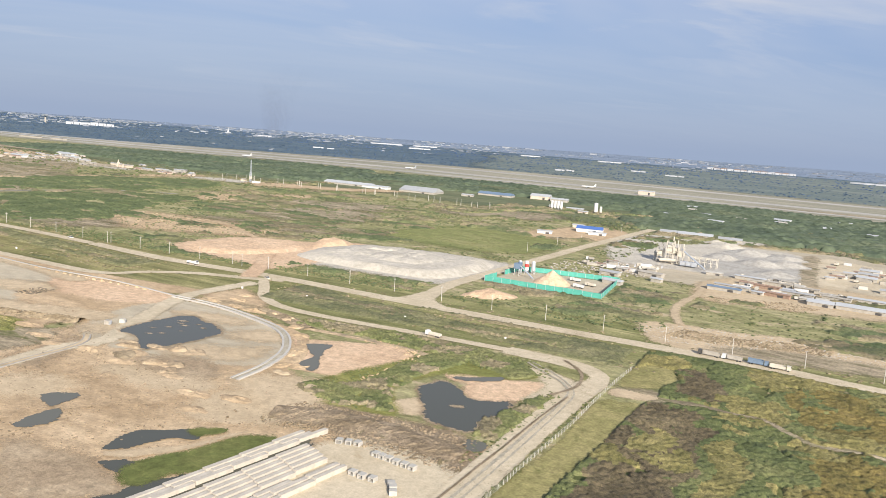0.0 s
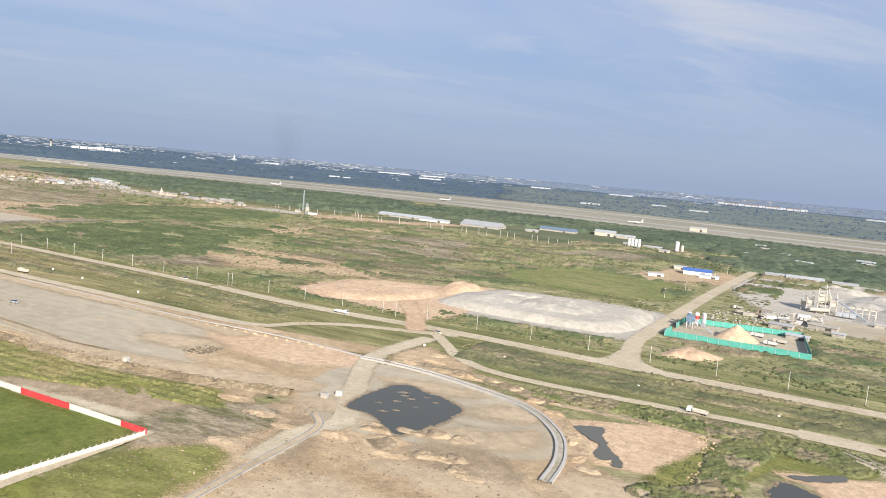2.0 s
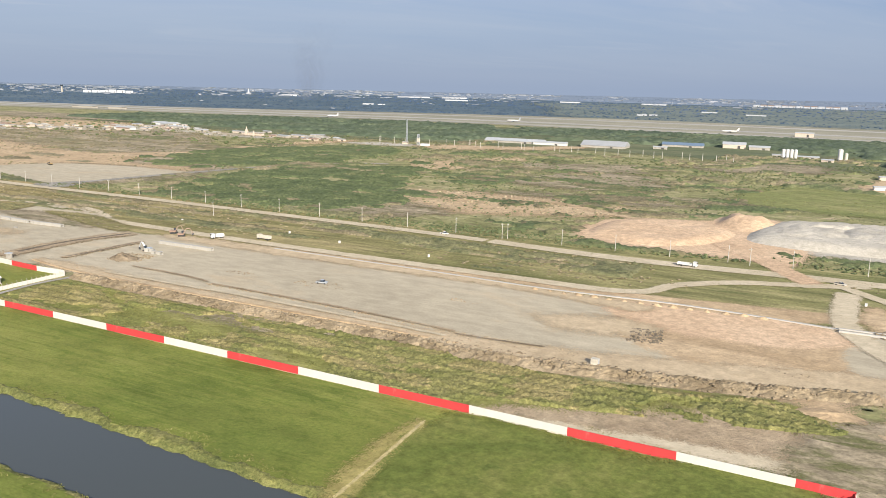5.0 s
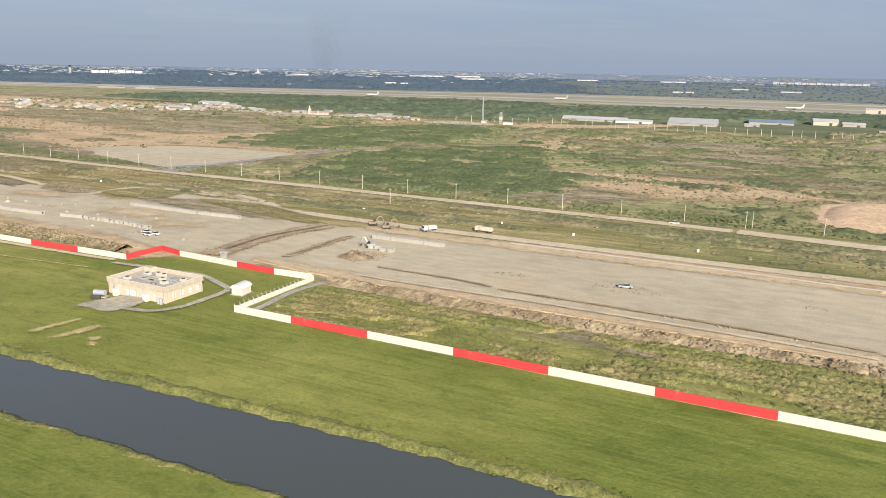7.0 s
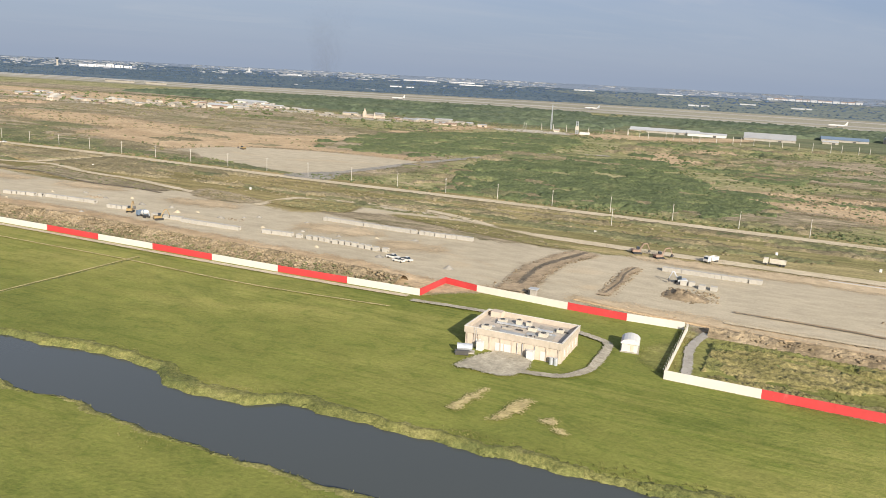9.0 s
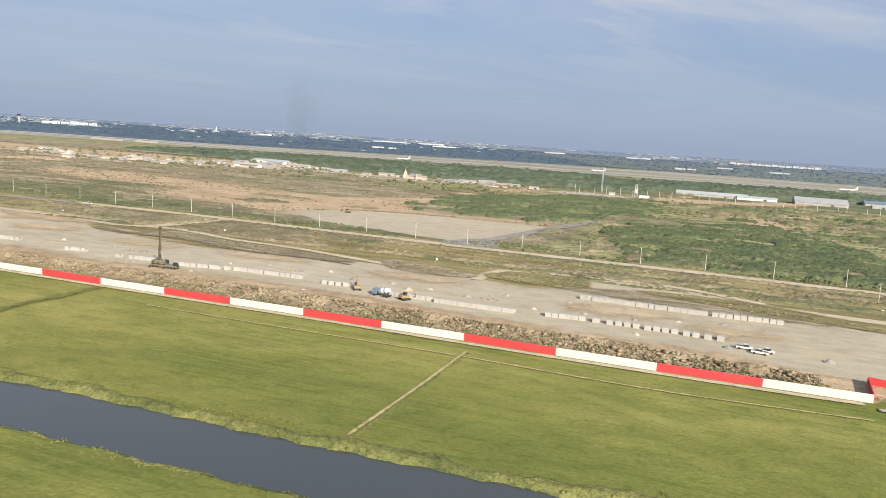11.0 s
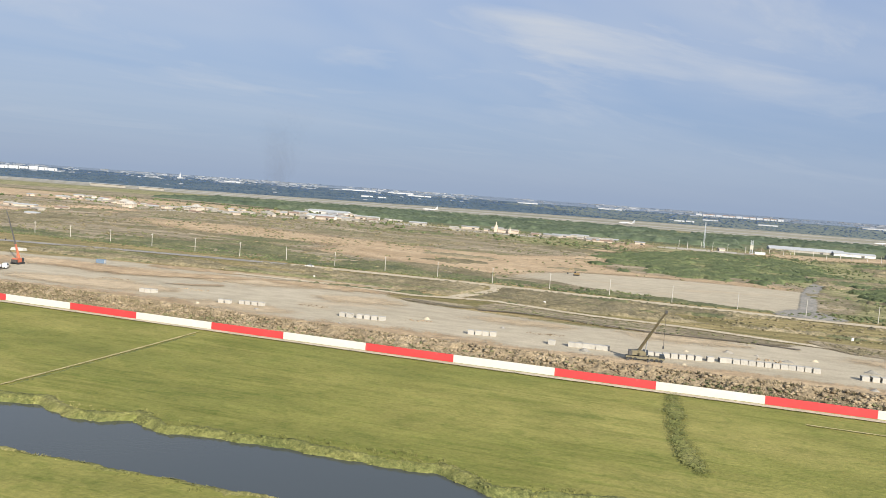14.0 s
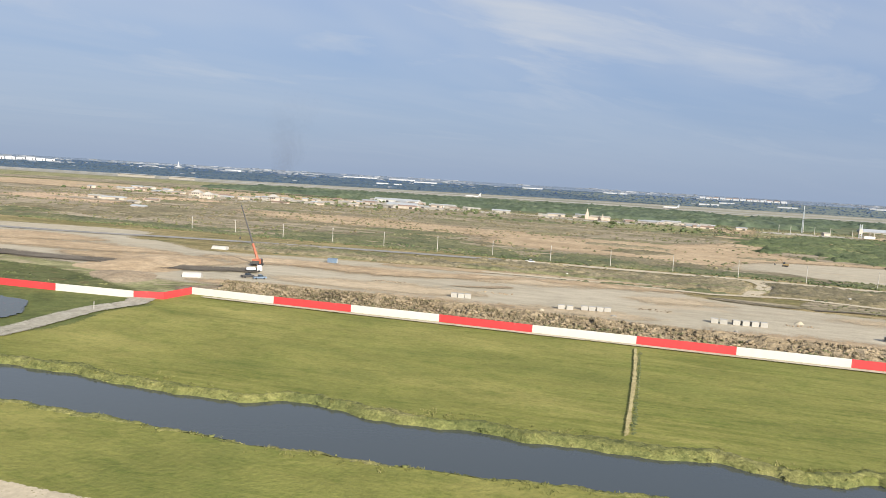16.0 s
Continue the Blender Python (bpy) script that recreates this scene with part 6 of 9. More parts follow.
def brown_at(x, y):
    f = fbm(x * 0.14, y, 0.09, 111, 4) - 0.5
    west = np.clip((80 - x) / 200, 0, 1)
    road = np.interp(x, [p[0] for p in ROAD_A], [p[1] for p in ROAD_A])
    spur = np.abs(x - np.interp(y, [159, 195, 224], [-438, -428, -431])) < 5
    low = np.where(x > 350, 160, np.where(x < -150, 168, 180)) + 6 * np.sin(x * 0.021)
    ok = (f > -0.03 + 0.11 * np.clip((x - 20) / 300, 0, 1) - 0.03 * west) & (y < road - 7.5) & ~((x > 225) & (x < 350)) & (y > low) & ~spur
    return np.where(ok, np.where(fbm(x * 0.2, y, 0.11, 117, 3) > 0.5 + 0.13 * west, 1, 0), -1)


canopy("verge_brush_cover", -700, 560, 158, 218, 1.4, 1.1, brown_at, [DRYBUSH, BUSH], "low brown brush in bands on the verge", "brush", 113)
def strip_edge(x):
    return np.interp(x, [-3200, -2060, -1514, -1055, -590, -110, 700, 3000], [1370, 1540, 1710, 1920, 2100, 2150, 2080, 2020])


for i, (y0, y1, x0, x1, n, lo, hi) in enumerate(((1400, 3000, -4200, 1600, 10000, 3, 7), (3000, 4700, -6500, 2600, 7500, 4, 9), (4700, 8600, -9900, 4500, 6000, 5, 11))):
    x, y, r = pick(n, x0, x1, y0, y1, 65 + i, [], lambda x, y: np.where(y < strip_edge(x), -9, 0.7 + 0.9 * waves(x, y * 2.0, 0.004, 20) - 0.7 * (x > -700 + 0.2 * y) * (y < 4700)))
    scatter("far_woods", x, y, r.uniform(lo, hi, len(x)), T_WOOD, FARLEAF[i], "woods beyond the airfield, tinted blue for haze", "woods", 0.3, 70 + i)
fill("fence_weeds", [(306, -66), (306, -2), (313, -2), (313, -66)], 900, 0.4, 0.9, T_TUFT, STRAW, "dry weeds along the concrete fence", "weeds", 0.8, 141)
fill("fence_weeds", [(-2.2, 2), (-2.2, 43), (2.6, 43), (2.6, 2)], 500, 0.3, 0.7, T_TUFT, STRAW, "dry weeds along the concrete fence", "weeds", 0.7, 142)
# dark tufts added for the shade on each ditch's east side
for px in (-189.9, -482.7):
    fill("ditch_weeds", [(px - 0.5, 16), (px + 0.4, 16), (px + 0.4, -58), (px - 0.5, -58)], 420, 0.2, 0.45, T_LOW, RANKLEAF, "dark tufts standing in for shade along a ditch", "weeds", 0.5, 144 + int(-px) % 7)
fill("fence_weeds", [(555, -60), (557.6, 6), (559.4, 52), (560.5, 106), (562.8, 106), (561.4, 52), (559.2, 6), (556, -60)], 900, 0.35, 0.9, T_LOW, RANKLEAF, "green weeds along the site fence", "weeds", 0.8, 151)
fill("site_weeds", [(318, -44), (322, -12), (336, 0), (348, -8), (350, -36), (340, -52)], 900, 0.3, 0.8, T_SMALL, LUSH, "low green weeds beside the concrete fence", "weeds", 0.6, 152, lambda x, y: 0.2 + waves(x, y, 0.12, 21))
fill("meadow_tufts", [(256, 516), (300, 585), (392, 550), (398, 446), (302, 432), (260, 446)], 900, 0.4, 1.1, T_FAR, LUSH, "low tufts in a bright meadow", "grass", 0.4, 153, lambda x, y: waves(x, y, 0.06, 22))


# ---- heaps, banks and kerbs ----
def pile(name, pts, h, mat, label, category="heap", shoulder=0.45, rough=0.25, seed=1):
    """A heap over an outline: steep sides and an uneven top."""
    P = np.array(pts)
    small = float((P.max(0) - P.min(0)).max()) < 26
    ring = [np.array(wobble(p, 0.5 if small else 1.0, seed)) for p in curve_pts(pts, True, 1.2 if small else 3.0)]
    c = sum(ring) / len(ring)
    g = G()
    rings = []
    fs = (1.0, 0.94, 0.86, 0.76, 0.64, 0.5, 0.34, 0.16)
    for f in fs:
        t = min(1.0, (1 - f) / shoulder)
        prof = h * (t * t * (3 - 2 * t))
        row = []
        for p in ring:
            q = c + (p - c) * f
            n = noise.fractal(Vector((q[0] * 0.09, q[1] * 0.09, seed)), 1.0, 2.0, 4)
            if small:
                n += 1.1 * noise.noise(Vector((q[0] * 0.55, q[1] * 0.55, seed + 2.0))) + 0.7 * noise.noise(Vector((q[0] * 1.3, q[1] * 1.3, seed + 4.0)))
            row.append((q[0], q[1], max(-0.05, prof * (1 + rough * n)) if f < 1 else -0.05))
        rings.append(row)
    g.quadstrip(rings, cap=False)
    o = len(g.v)
    g.v.append((c[0], c[1], h))
    last = o - len(ring)
    for j in range(len(ring)):
        g.f.append((last + j, last + (j + 1) % len(ring), o))
    return tagged(part(name, g, mat, smooth=True), label, category)


def sweep(name, pts, section, mat, label, category, step=3.0, bumpy=0.0, kind="structure", seed=1, z0=0.0):
    """A section (offset, height) carried along a line."""
    fine = bumpy > 0.7
    if fine:
        section = [tuple(np.array(a) + (np.array(b) - np.array(a)) * k / 4) for a, b in zip(section[:-1], section[1:]) for k in range(4)] + [section[-1]]
    c = curve_pts(pts, False, 1.1 if fine else step)
    g = G()
    rings = []
    for i, p in enumerate(c):
        d = c[min(i + 1, len(c) - 1)] - c[max(i - 1, 0)]
        d = d / (np.linalg.norm(d) + 1e-9)
        nrm = np.array((-d[1], d[0]))
        row = []
        for k, (u, hh) in enumerate(section):
            q = p + nrm * u
            n1 = noise.fractal(Vector((q[0] * 0.12, q[1] * 0.12, seed + 2.0)), 1.0, 2.0, 4)
            n2 = noise.noise(Vector((q[0] * 0.35, q[1] * 0.35, seed + 7.0)))
            w = bumpy * (1 if 0 < k < len(section) - 1 else 0.4)
            zz = z0 + hh * (1 + 0.45 * n1 * min(1, bumpy)) if hh > 0 else z0 + hh
            if fine and hh > 0:
                zz += 0.42 * min(1.2, hh) * (noise.noise(Vector((q[0] * 0.8, q[1] * 0.8, seed + 3.0))) + 0.7 * noise.noise(Vector((q[0] * 1.9, q[1] * 1.9, seed + 5.0))))
            row.append((q[0] + nrm[0] * n2 * w, q[1] + nrm[1] * n2 * w, zz))
        rings.append(row)
    g.quadstrip(rings, close=False, cap=False)
    return tagged(part(name, g, mat), label, category, kind=kind)


stock = thing("stone_stockpile", "broad grey stockpile of crushed stone", "stockpile")
for k, (pts, h) in enumerate((([(272, 300), (290, 362), (330, 372), (400, 378), (416, 345), (408, 290), (384, 278), (312, 278)], 4.0), ([(280, 300), (284, 338), (306, 352), (340, 344), (344, 306), (318, 286)], 4.8), ([(318, 300), (322, 346), (352, 362), (392, 354), (390, 306), (352, 290)], 5.4), ([(362, 298), (366, 346), (392, 366), (410, 340), (404, 294), (384, 286)], 3.4), ([(296, 334), (300, 360), (336, 370), (372, 366), (366, 342)], 4.6))):
    ob = pile("tipped_ridge", pts, h, STONE, "", "", 0.5 if k else 0.16, 0.3 if k else 0.2, 3 + k)
    ob.parent = stock
settle(pile("sand_mound", [(168, 276), (167, 320), (186, 345), (222, 356), (248, 330), (244, 292), (222, 262), (196, 258)], 2.4, REDSAND, "low flat-topped mound of orange sand", "mound", 0.2, 0.3, 5))
settle(pile("sand_mound", [(230, 354), (232, 395), (262, 388), (276, 358), (262, 332), (244, 336)], 6.5, REDSAND, "rounded heap of orange sand", "mound", 0.8, 0.3, 7))
pile("sand_mound", [(436, 248), (443, 276), (466, 272), (466, 258), (450, 246)], 3.0, REDSAND, "heap of pale sand and debris by the road", "mound", 0.7, 0.5, 8)
pile("earth_mound", [(-706, 58), (-712, 95), (-708, 124), (-674, 118), (-664, 90), (-668, 60)], 1.6, DIRT, "long mound of graded pale dirt", "mound", 0.9, 0.3, 9)
pile("earth_mound", [(-672, 34), (-690, 52), (-680, 66), (-662, 58), (-658, 40)], 0.9, TROD, "heap of brown earth behind the wall", "mound", 0.9, 0.6, 10)
pile("gravel_mound", [(-14, 78), (-13, 87), (0, 86), (3, 78), (-6, 75)], 1.4, BROWN, "low heap of broken stone", "heap", 0.7, 0.9, 11)
for k, (cx, cy, r, h, mt) in enumerate(((556, 580, 16, 4.5, GREYSTONE), (575, 640, 22, 5, GREYSTONE), (590, 572, 20, 5, GREYSTONE), (612, 590, 18, 4.5, GREYSTONE), (606, 520, 18, 3.5, GREYSTONE), (548, 676, 20, 5, STONE), (535, 700, 12, 4, STONE), (608, 636, 18, 4, GREYSTONE))):
    pile("gravel_mound", [(cx + r * math.cos(a) * 1.3, cy + r * math.sin(a)) for a in (0, 1, 2, 3, 4, 5)], h, mt, "heap of grey crushed stone in the plant yard", "heap", 0.9, 0.4, 20 + k)
for k in range(15):
    rr = random.Random(k)
    x = (-520 + 31 * k) + rr.uniform(-5, 5)
    y = rr.uniform(86, 108) if rr.random() < 0.6 else rr.uniform(62, 72)
    r = rr.uniform(1.0, 2.2)
    heap = pile("sand_heap", [(x + r * math.cos(a) * 1.2, y + r * math.sin(a)) for a in (0, 1.05, 2.1, 3.15, 4.2, 5.25)], r * 0.55, GREYTRACK if k % 3 else GRAVEL, "small tipped heap on the gravel yard", "heap", 0.95, 0.4, 50 + k)
    heap["group"] = "tipped heaps"

for k, (px, py, a, b, h, mt) in enumerate(((383, 53, 7, 4, 1.2, TROD), (392, 56, 6, 4, 1.5, TROD), (401, 57, 5, 5, 1.2, TROD), (372, 48, 7, 4, 1.3, TROD), (381, 38, 6, 6, 1.4, CLOD), (368, 51, 5, 3, 1.0, TROD), (398, 36, 6, 4, 1.4, TROD), (406, 40, 5, 5, 1.2, TROD), (410, 33, 4, 4, 1.0, TROD), (338, 134, 7, 4, 1.0, DIRT), (349, 146, 7, 4, 1.3, DIRT), (358, 134, 6, 4, 1.0, DIRT), (345, 156, 5, 4, 1.0, DIRT), (384, 133, 6, 3, 1.0, DIRT), (396, 129, 6, 3, 1.2, DIRT), (408, 119, 5, 4, 1.2, DIRT), (419, 108, 5, 4, 1.1, DIRT), (434, 84, 3, 6, 1.2, DIRT), (440, 66, 4, 5, 1.0, DIRT), (446, 58, 5, 3, 0.9, TAN))):
    ob = pile("soil_heap", [(px + a * (1 + 0.3 * math.sin(3 * t + k)) * math.cos(t), py + b * (1 + 0.3 * math.cos(2 * t + 2 * k)) * math.sin(t)) for t in (0, 0.8, 1.6, 2.4, 3.2, 4.0, 4.8, 5.6)], 0.75 * h, mt, "rough heap of dug pale orange soil", "heap", 0.45, 0.6, 400 + k)
    ob["group"] = "heaps of dug soil"
g_cone = G()
n, ch, cr = 28, 10.0, 14.0
rings = [[(470 + cr * f * math.cos(6.2832 * i / n), 332 + cr * f * 0.9 * math.sin(6.2832 * i / n), ch * (1 - f) - 0.05) for i in range(n)] for f in (1, 0.75, 0.5, 0.25, 0.03)]
g_cone.quadstrip(rings)
tagged(part("sand_cone", g_cone, REDSAND), "tall sharp cone of pale sand in the compound", "heap")

sweep("earth_bank", BANK_EAST, [(-4.5, -0.05), (-2, 1.2), (0, 1.9), (2, 1.5), (4.5, -0.05)], CLOD, "rough bank of pushed-up brown earth", "bank", bumpy=1.3, seed=3)
sweep("earth_bank", BANK_WEST, [(-6, -0.05), (-3, 1.1), (0, 2.5), (3, 2.2), (6.5, -0.05)], CLOD, "rough bank of dry stony earth", "bank", bumpy=1.2, seed=4)
sweep("earth_bank", [(330, 128), (345, 136), (375, 136), (395, 130), (415, 120)], [(-5, -0.05), (-2, 0.7), (1, 1.1), (4, -0.05)], CLOD, "rough bank of brown earth", "bank", bumpy=1.2, seed=5)
for k, (x, y, a, b, h) in enumerate(((330, 36, 10, 5, 1.0), (346, 31, 9, 5, 0.8), (364, 35, 11, 5, 1.2), (380, 42, 11, 5, 1.1), (386, 31, 11, 5, 0.8), (404, 38, 9, 5, 0.9), (312, 44, 10, 5, 1.2), (415, 29, 10, 4, 0.7), (338, 8, 10, 6, 0.7), (436, 20, 12, 5, 0.9), (452, 24, 11, 5, 1.0), (446, 8, 12, 5, 0.6), (340, 134, 10, 4, 1.6), (370, 132, 11, 4, 1.5))):
    heap = pile("earth_mound", [(x + a * math.cos(t), y + b * math.sin(t)) for t in (0, 1.05, 2.1, 3.15, 4.2, 5.25)], 0.8 * h, DIRT, "rough low heap of orange-tan earth", "heap", 1.0, 0.7, 140 + k)
    heap["group"] = "rough earth heaps"
sweep("earth_bank", [(470, 22), (490, 30), (515, 30), (542, 26)], [(-8, -0.05), (-3, 0.9), (2, 1.2), (8, -0.05)], BROWN, "churned heaps of brown earth", "bank", bumpy=1.6, seed=7)
sweep("earth_bank", [(395, 112), (420, 100), (442, 66), (452, 66)], [(1, -0.05), (3, 0.4), (5, 0.6), (8, -0.05)], DIRT, "low rim of red sand", "bank", bumpy=1.0, seed=8)
sweep("earth_bank", [(404, 120), (440, 122), (482, 118), (486, 92), (482, 72)], [(-2.5, -0.05), (0, 0.5), (2.5, -0.05)], TROD, "low rim of brown earth", "bank", bumpy=0.8, seed=9)

DRAIN = [(318, 128), (345, 127), (370, 122), (405, 109), (426, 87), (435, 63), (437, 40)]
for off in (-1.6, 1.6):
    sweep("drain_wall", DRAIN, [(off - 0.5, 0), (off - 0.5, 0.9), (off + 0.5, 0.9), (off + 0.5, 0)], CONCRETE, "pale concrete wall of a curved drain", "drain")
ribbon("drain_floor", DRAIN, 2.4, OLDROAD, "dark floor of the drain", "drain", amp=0)
sweep("kerb", [(40, 138.5), (120, 138), (190, 136), (255, 138), (318, 130)], [(-0.7, 0), (-0.7, 0.35), (0.7, 0.35), (0.7, 0)], CONCRETE, "long pale concrete kerb", "kerb")
sweep("kerb", [(-38, 56), (0, 51), (60, 50), (110, 50.5), (180, 51)], [(-0.9, 0), (-0.9, 0.5), (0.9, 0.5), (0.9, 0)], DIRT, "low ridge of pale dirt along the platform", "ridge", bumpy=0.5)
for off in (-1.3, 1.3):
    sweep("drain_wall", [(346, 48), (355, 36), (357, 6), (359, -34)], [(off - 0.35, 0), (off - 0.35, 0.5), (off + 0.35, 0.5), (off + 0.35, 0)], OLDCONC, "weathered concrete wall of an open channel", "drain")
ribbon("drain_floor", [(346, 48), (355, 36), (357, 6), (359, -34)], 1.9, TAN, "dusty floor of the channel", "drain", amp=0)
ribbon("gully", [(-29, 114), (-30, 100), (-30, 87), (-31, 65)], 4.0, TROD, "dark open gully in the gravel", "gully", amp=2.0, step=2)
ribbon("gully", [(-29, 113), (-30.5, 100), (-29.6, 87), (-31, 68)], 1.0, MUD, "dark bottom of the gully", "gully", amp=0.7, step=2)
ribbon("gully", [(-52, 128), (-58, 108), (-61, 89), (-60, 70), (-59, 52)], 11.0, TROD, "eroded edge of brown earth", "gully", amp=4.0, step=2)
ribbon("gully", [(-52, 127), (-57.5, 108), (-61.5, 89), (-60, 62)], 2.4, MUD, "dark bottom of the eroded edge", "gully", amp=1.6, step=2)
ribbon("bank_path", [(8, 57), (33, 57), (64, 57.6), (89, 58), (140, 57), (186, 55)], 2.0, ROAD, "pale worn path along the bank", "path", amp=0.6, step=3)
ribbon("gully", [(10, 71), (30, 71), (48, 70), (62, 67.5)], 1.5, TROD, "dark eroded edge of the gravel", "gully", amp=0.9, step=2)
ribbon("gully", [(64, 66), (96, 66), (132, 65), (186, 61.5)], 1.6, TROD, "dark line of wet earth on the gravel", "gully", amp=0.9, step=2)
ribbon("gully", [(186, 59), (204, 60), (222, 61.5)], 1.0, BROWN, "dark line of wet earth on the gravel", "gully", amp=0.9, step=2)
ribbon("gully", [(536, 152), (548, 138), (552, 118), (546, 100)], 1.6, BROWN, "open trench beside the road", "gully", amp=0.5, step=2)
ribbon("gully", [(553, 104), (551, 76), (550, 44), (549, 24), (548, -1), (547, -12)], 0.8, BROWN, "dark joint down the middle of the road", "gully", amp=0.2, step=3)
ribbon("mud", [(-800, 78), (-740, 76), (-700, 80), (-676, 80), (-655, 86), (-640, 94)], 13, MUD, "dark wet mud", "mud", amp=3.0, step=2)


# ---- precast concrete ----
def culvert_mesh(l=2.1, w=2.3, h=1.65, t=0.25):
    g = G()
    for y0, y1 in ((-w / 2, w / 2),):
        o = [(-l / 2, 0), (l / 2, 0), (l / 2, h), (-l / 2, h)]
        i = [(-l / 2 + t, t), (l / 2 - t, t), (l / 2 - t, h - t), (-l / 2 + t, h - t)]
        b = len(g.v)
        for ring, y in ((o, y0), (i, y0), (i, y1), (o, y1)):
            g.v += [(x, y, z) for x, z in ring]
        for r in range(4):
            for k in range(4):
                a, c = b + r * 4, b + ((r + 1) % 4) * 4
                g.f.append((a + k, a + (k + 1) % 4, c + (k + 1) % 4, c + k))
    return g


first_box = [None]


def culvert(x, y, turn):
    if first_box[0] is None:
        first_box[0] = tagged(part("culvert_box", culvert_mesh(), BOXCONC), "open precast concrete culvert box on gravel", "culvert", "precast culvert boxes")
        first_box[0].matrix_basis = pose(x, y, 0, 0, 0, turn)
    else:
        copy_thing(first_box[0], pose(x, y, 0, 0, 0, turn))


def culvert_row(x0, y0, x1, y1, skip=()):
    L = math.hypot(x1 - x0, y1 - y0)
    n = max(1, int(L / 2.4) + 1)
    a = math.degrees(math.atan2(y1 - y0, x1 - x0)) if n > 1 else 0
    for i in range(n):
        if i in skip:
            continue
        t = i / max(1, n - 1)
        culvert(x0 + (x1 - x0) * t, y0 + (y1 - y0) * t + random.uniform(-0.3, 0.3), a + (90 if x0 < 400 else 0) + random.uniform(-4, 4))


for row in ((-342, 75, -326, 78.5), (-322, 79.5, -318, 80.5), (-316, 81, -288, 82.5), (-274, 79, -265, 80.5), (-242, 75.5, -227, 76), (-223, 74.5, -194, 75), (-181, 77.5, -169, 79), (-164, 79, -164, 79), (-159, 79.3, -150, 79.6), (-146, 79, -137, 79.4), (-133, 78.5, -130, 78.5), (-126, 78, -122, 78), (-176, 118, -129, 117), (-125, 117.5, -102, 119), (-18, 116, 16, 116.5), (-9, 98, -6, 98.5), (-2, 96, 2, 96), (-459, 78, -456, 78), (-452, 78.5, -443, 79.5), (-406, 74.5, -398, 76), (-376, 74, -374, 74), (-369, 75, -357, 76), (-511, 74, -508, 74.5), (-503, 77, -495, 78), (-551, 77, -546, 78), (504, 13, 507, 14), (510, 15, 512.2, 15.5), (519, 11, 524, 10.5), (527, 9.5, 533, 9), (520, -4, 527, -4.5), (533, -4, 536, -8)):
    culvert_row(*row)

BEAM = plain("beam_concrete", (0.45, 0.40, 0.325), 0.85, vary=0.15, s=0.4, stain=(0.34, 0.30, 0.24))
first_beam = None
for i in range(11):
    x = 489.5 + 2.55 * i
    y1 = (12, 12.5, 18, 4, 3, 2, 0.5, -1, -6, -2, -2)[i]
    y0 = -66
    y = y1
    k = 0
    while y > y0:
        L = 13.0
        m = pose(x + 0.15 * (y1 - y) * -0.95, y - L / 2, 0, 0, 0, -8.5)
        if first_beam is None:
            g = G()
            for s in range(6):
                g.box(0, -L / 2 + (s + 0.5) * L / 6, 0, 1.6, L / 6 - 0.06, 1.7)
            g.box(0, 0, 0.1, 1.5, L - 0.1, 1.5)
            first_beam = tagged(part("concrete_beam", g, BEAM), "long pale precast concrete beam stacked beside others", "beam", "precast beams in the yard")
            first_beam.matrix_basis = m
        elif not (i == 8 and k == 0):
            copy_thing(first_beam, m)
        y -= L + 0.25
        k += 1


# ---- vehicles and machines ----
def wheel_set(th, xs, half, r, w=0.35):
    for x in xs:
        for s in (-1, 1):
            part("wheel", G().cyl((x, s * half - w / 2 * s, r), (x, s * half + w / 2 * s, r), r, r, 12), DARK, th)


def pickup(x, y, turn, mat=WHITE, label="white pickup parked on gravel"):
    th = thing("pickup_truck", label, "pickup", at=(x, y, 0), turn=turn)
    body = G().prism([(-2.6, 0.45), (2.5, 0.45), (2.6, 0.95), (1.4, 1.1), (-2.6, 1.1)], -0.9, 0.9)
    part("body", body, mat, th)
    part("cab", G().prism([(-0.7, 1.1), (1.4, 1.1), (0.75, 1.75), (-0.5, 1.75)], -0.82, 0.82), GLASS, th, "dark glazed cab")
    part("cab_roof", G().box(0.12, 0, 1.74, 1.3, 1.6, 0.06), mat, th)
    part("load_bed", G().box(-1.7, 0, 1.08, 1.7, 1.5, 0.06), DARKSTEEL, th)
    wheel_set(th, (-1.6, 1.6), 0.8, 0.38, 0.25)
    return th


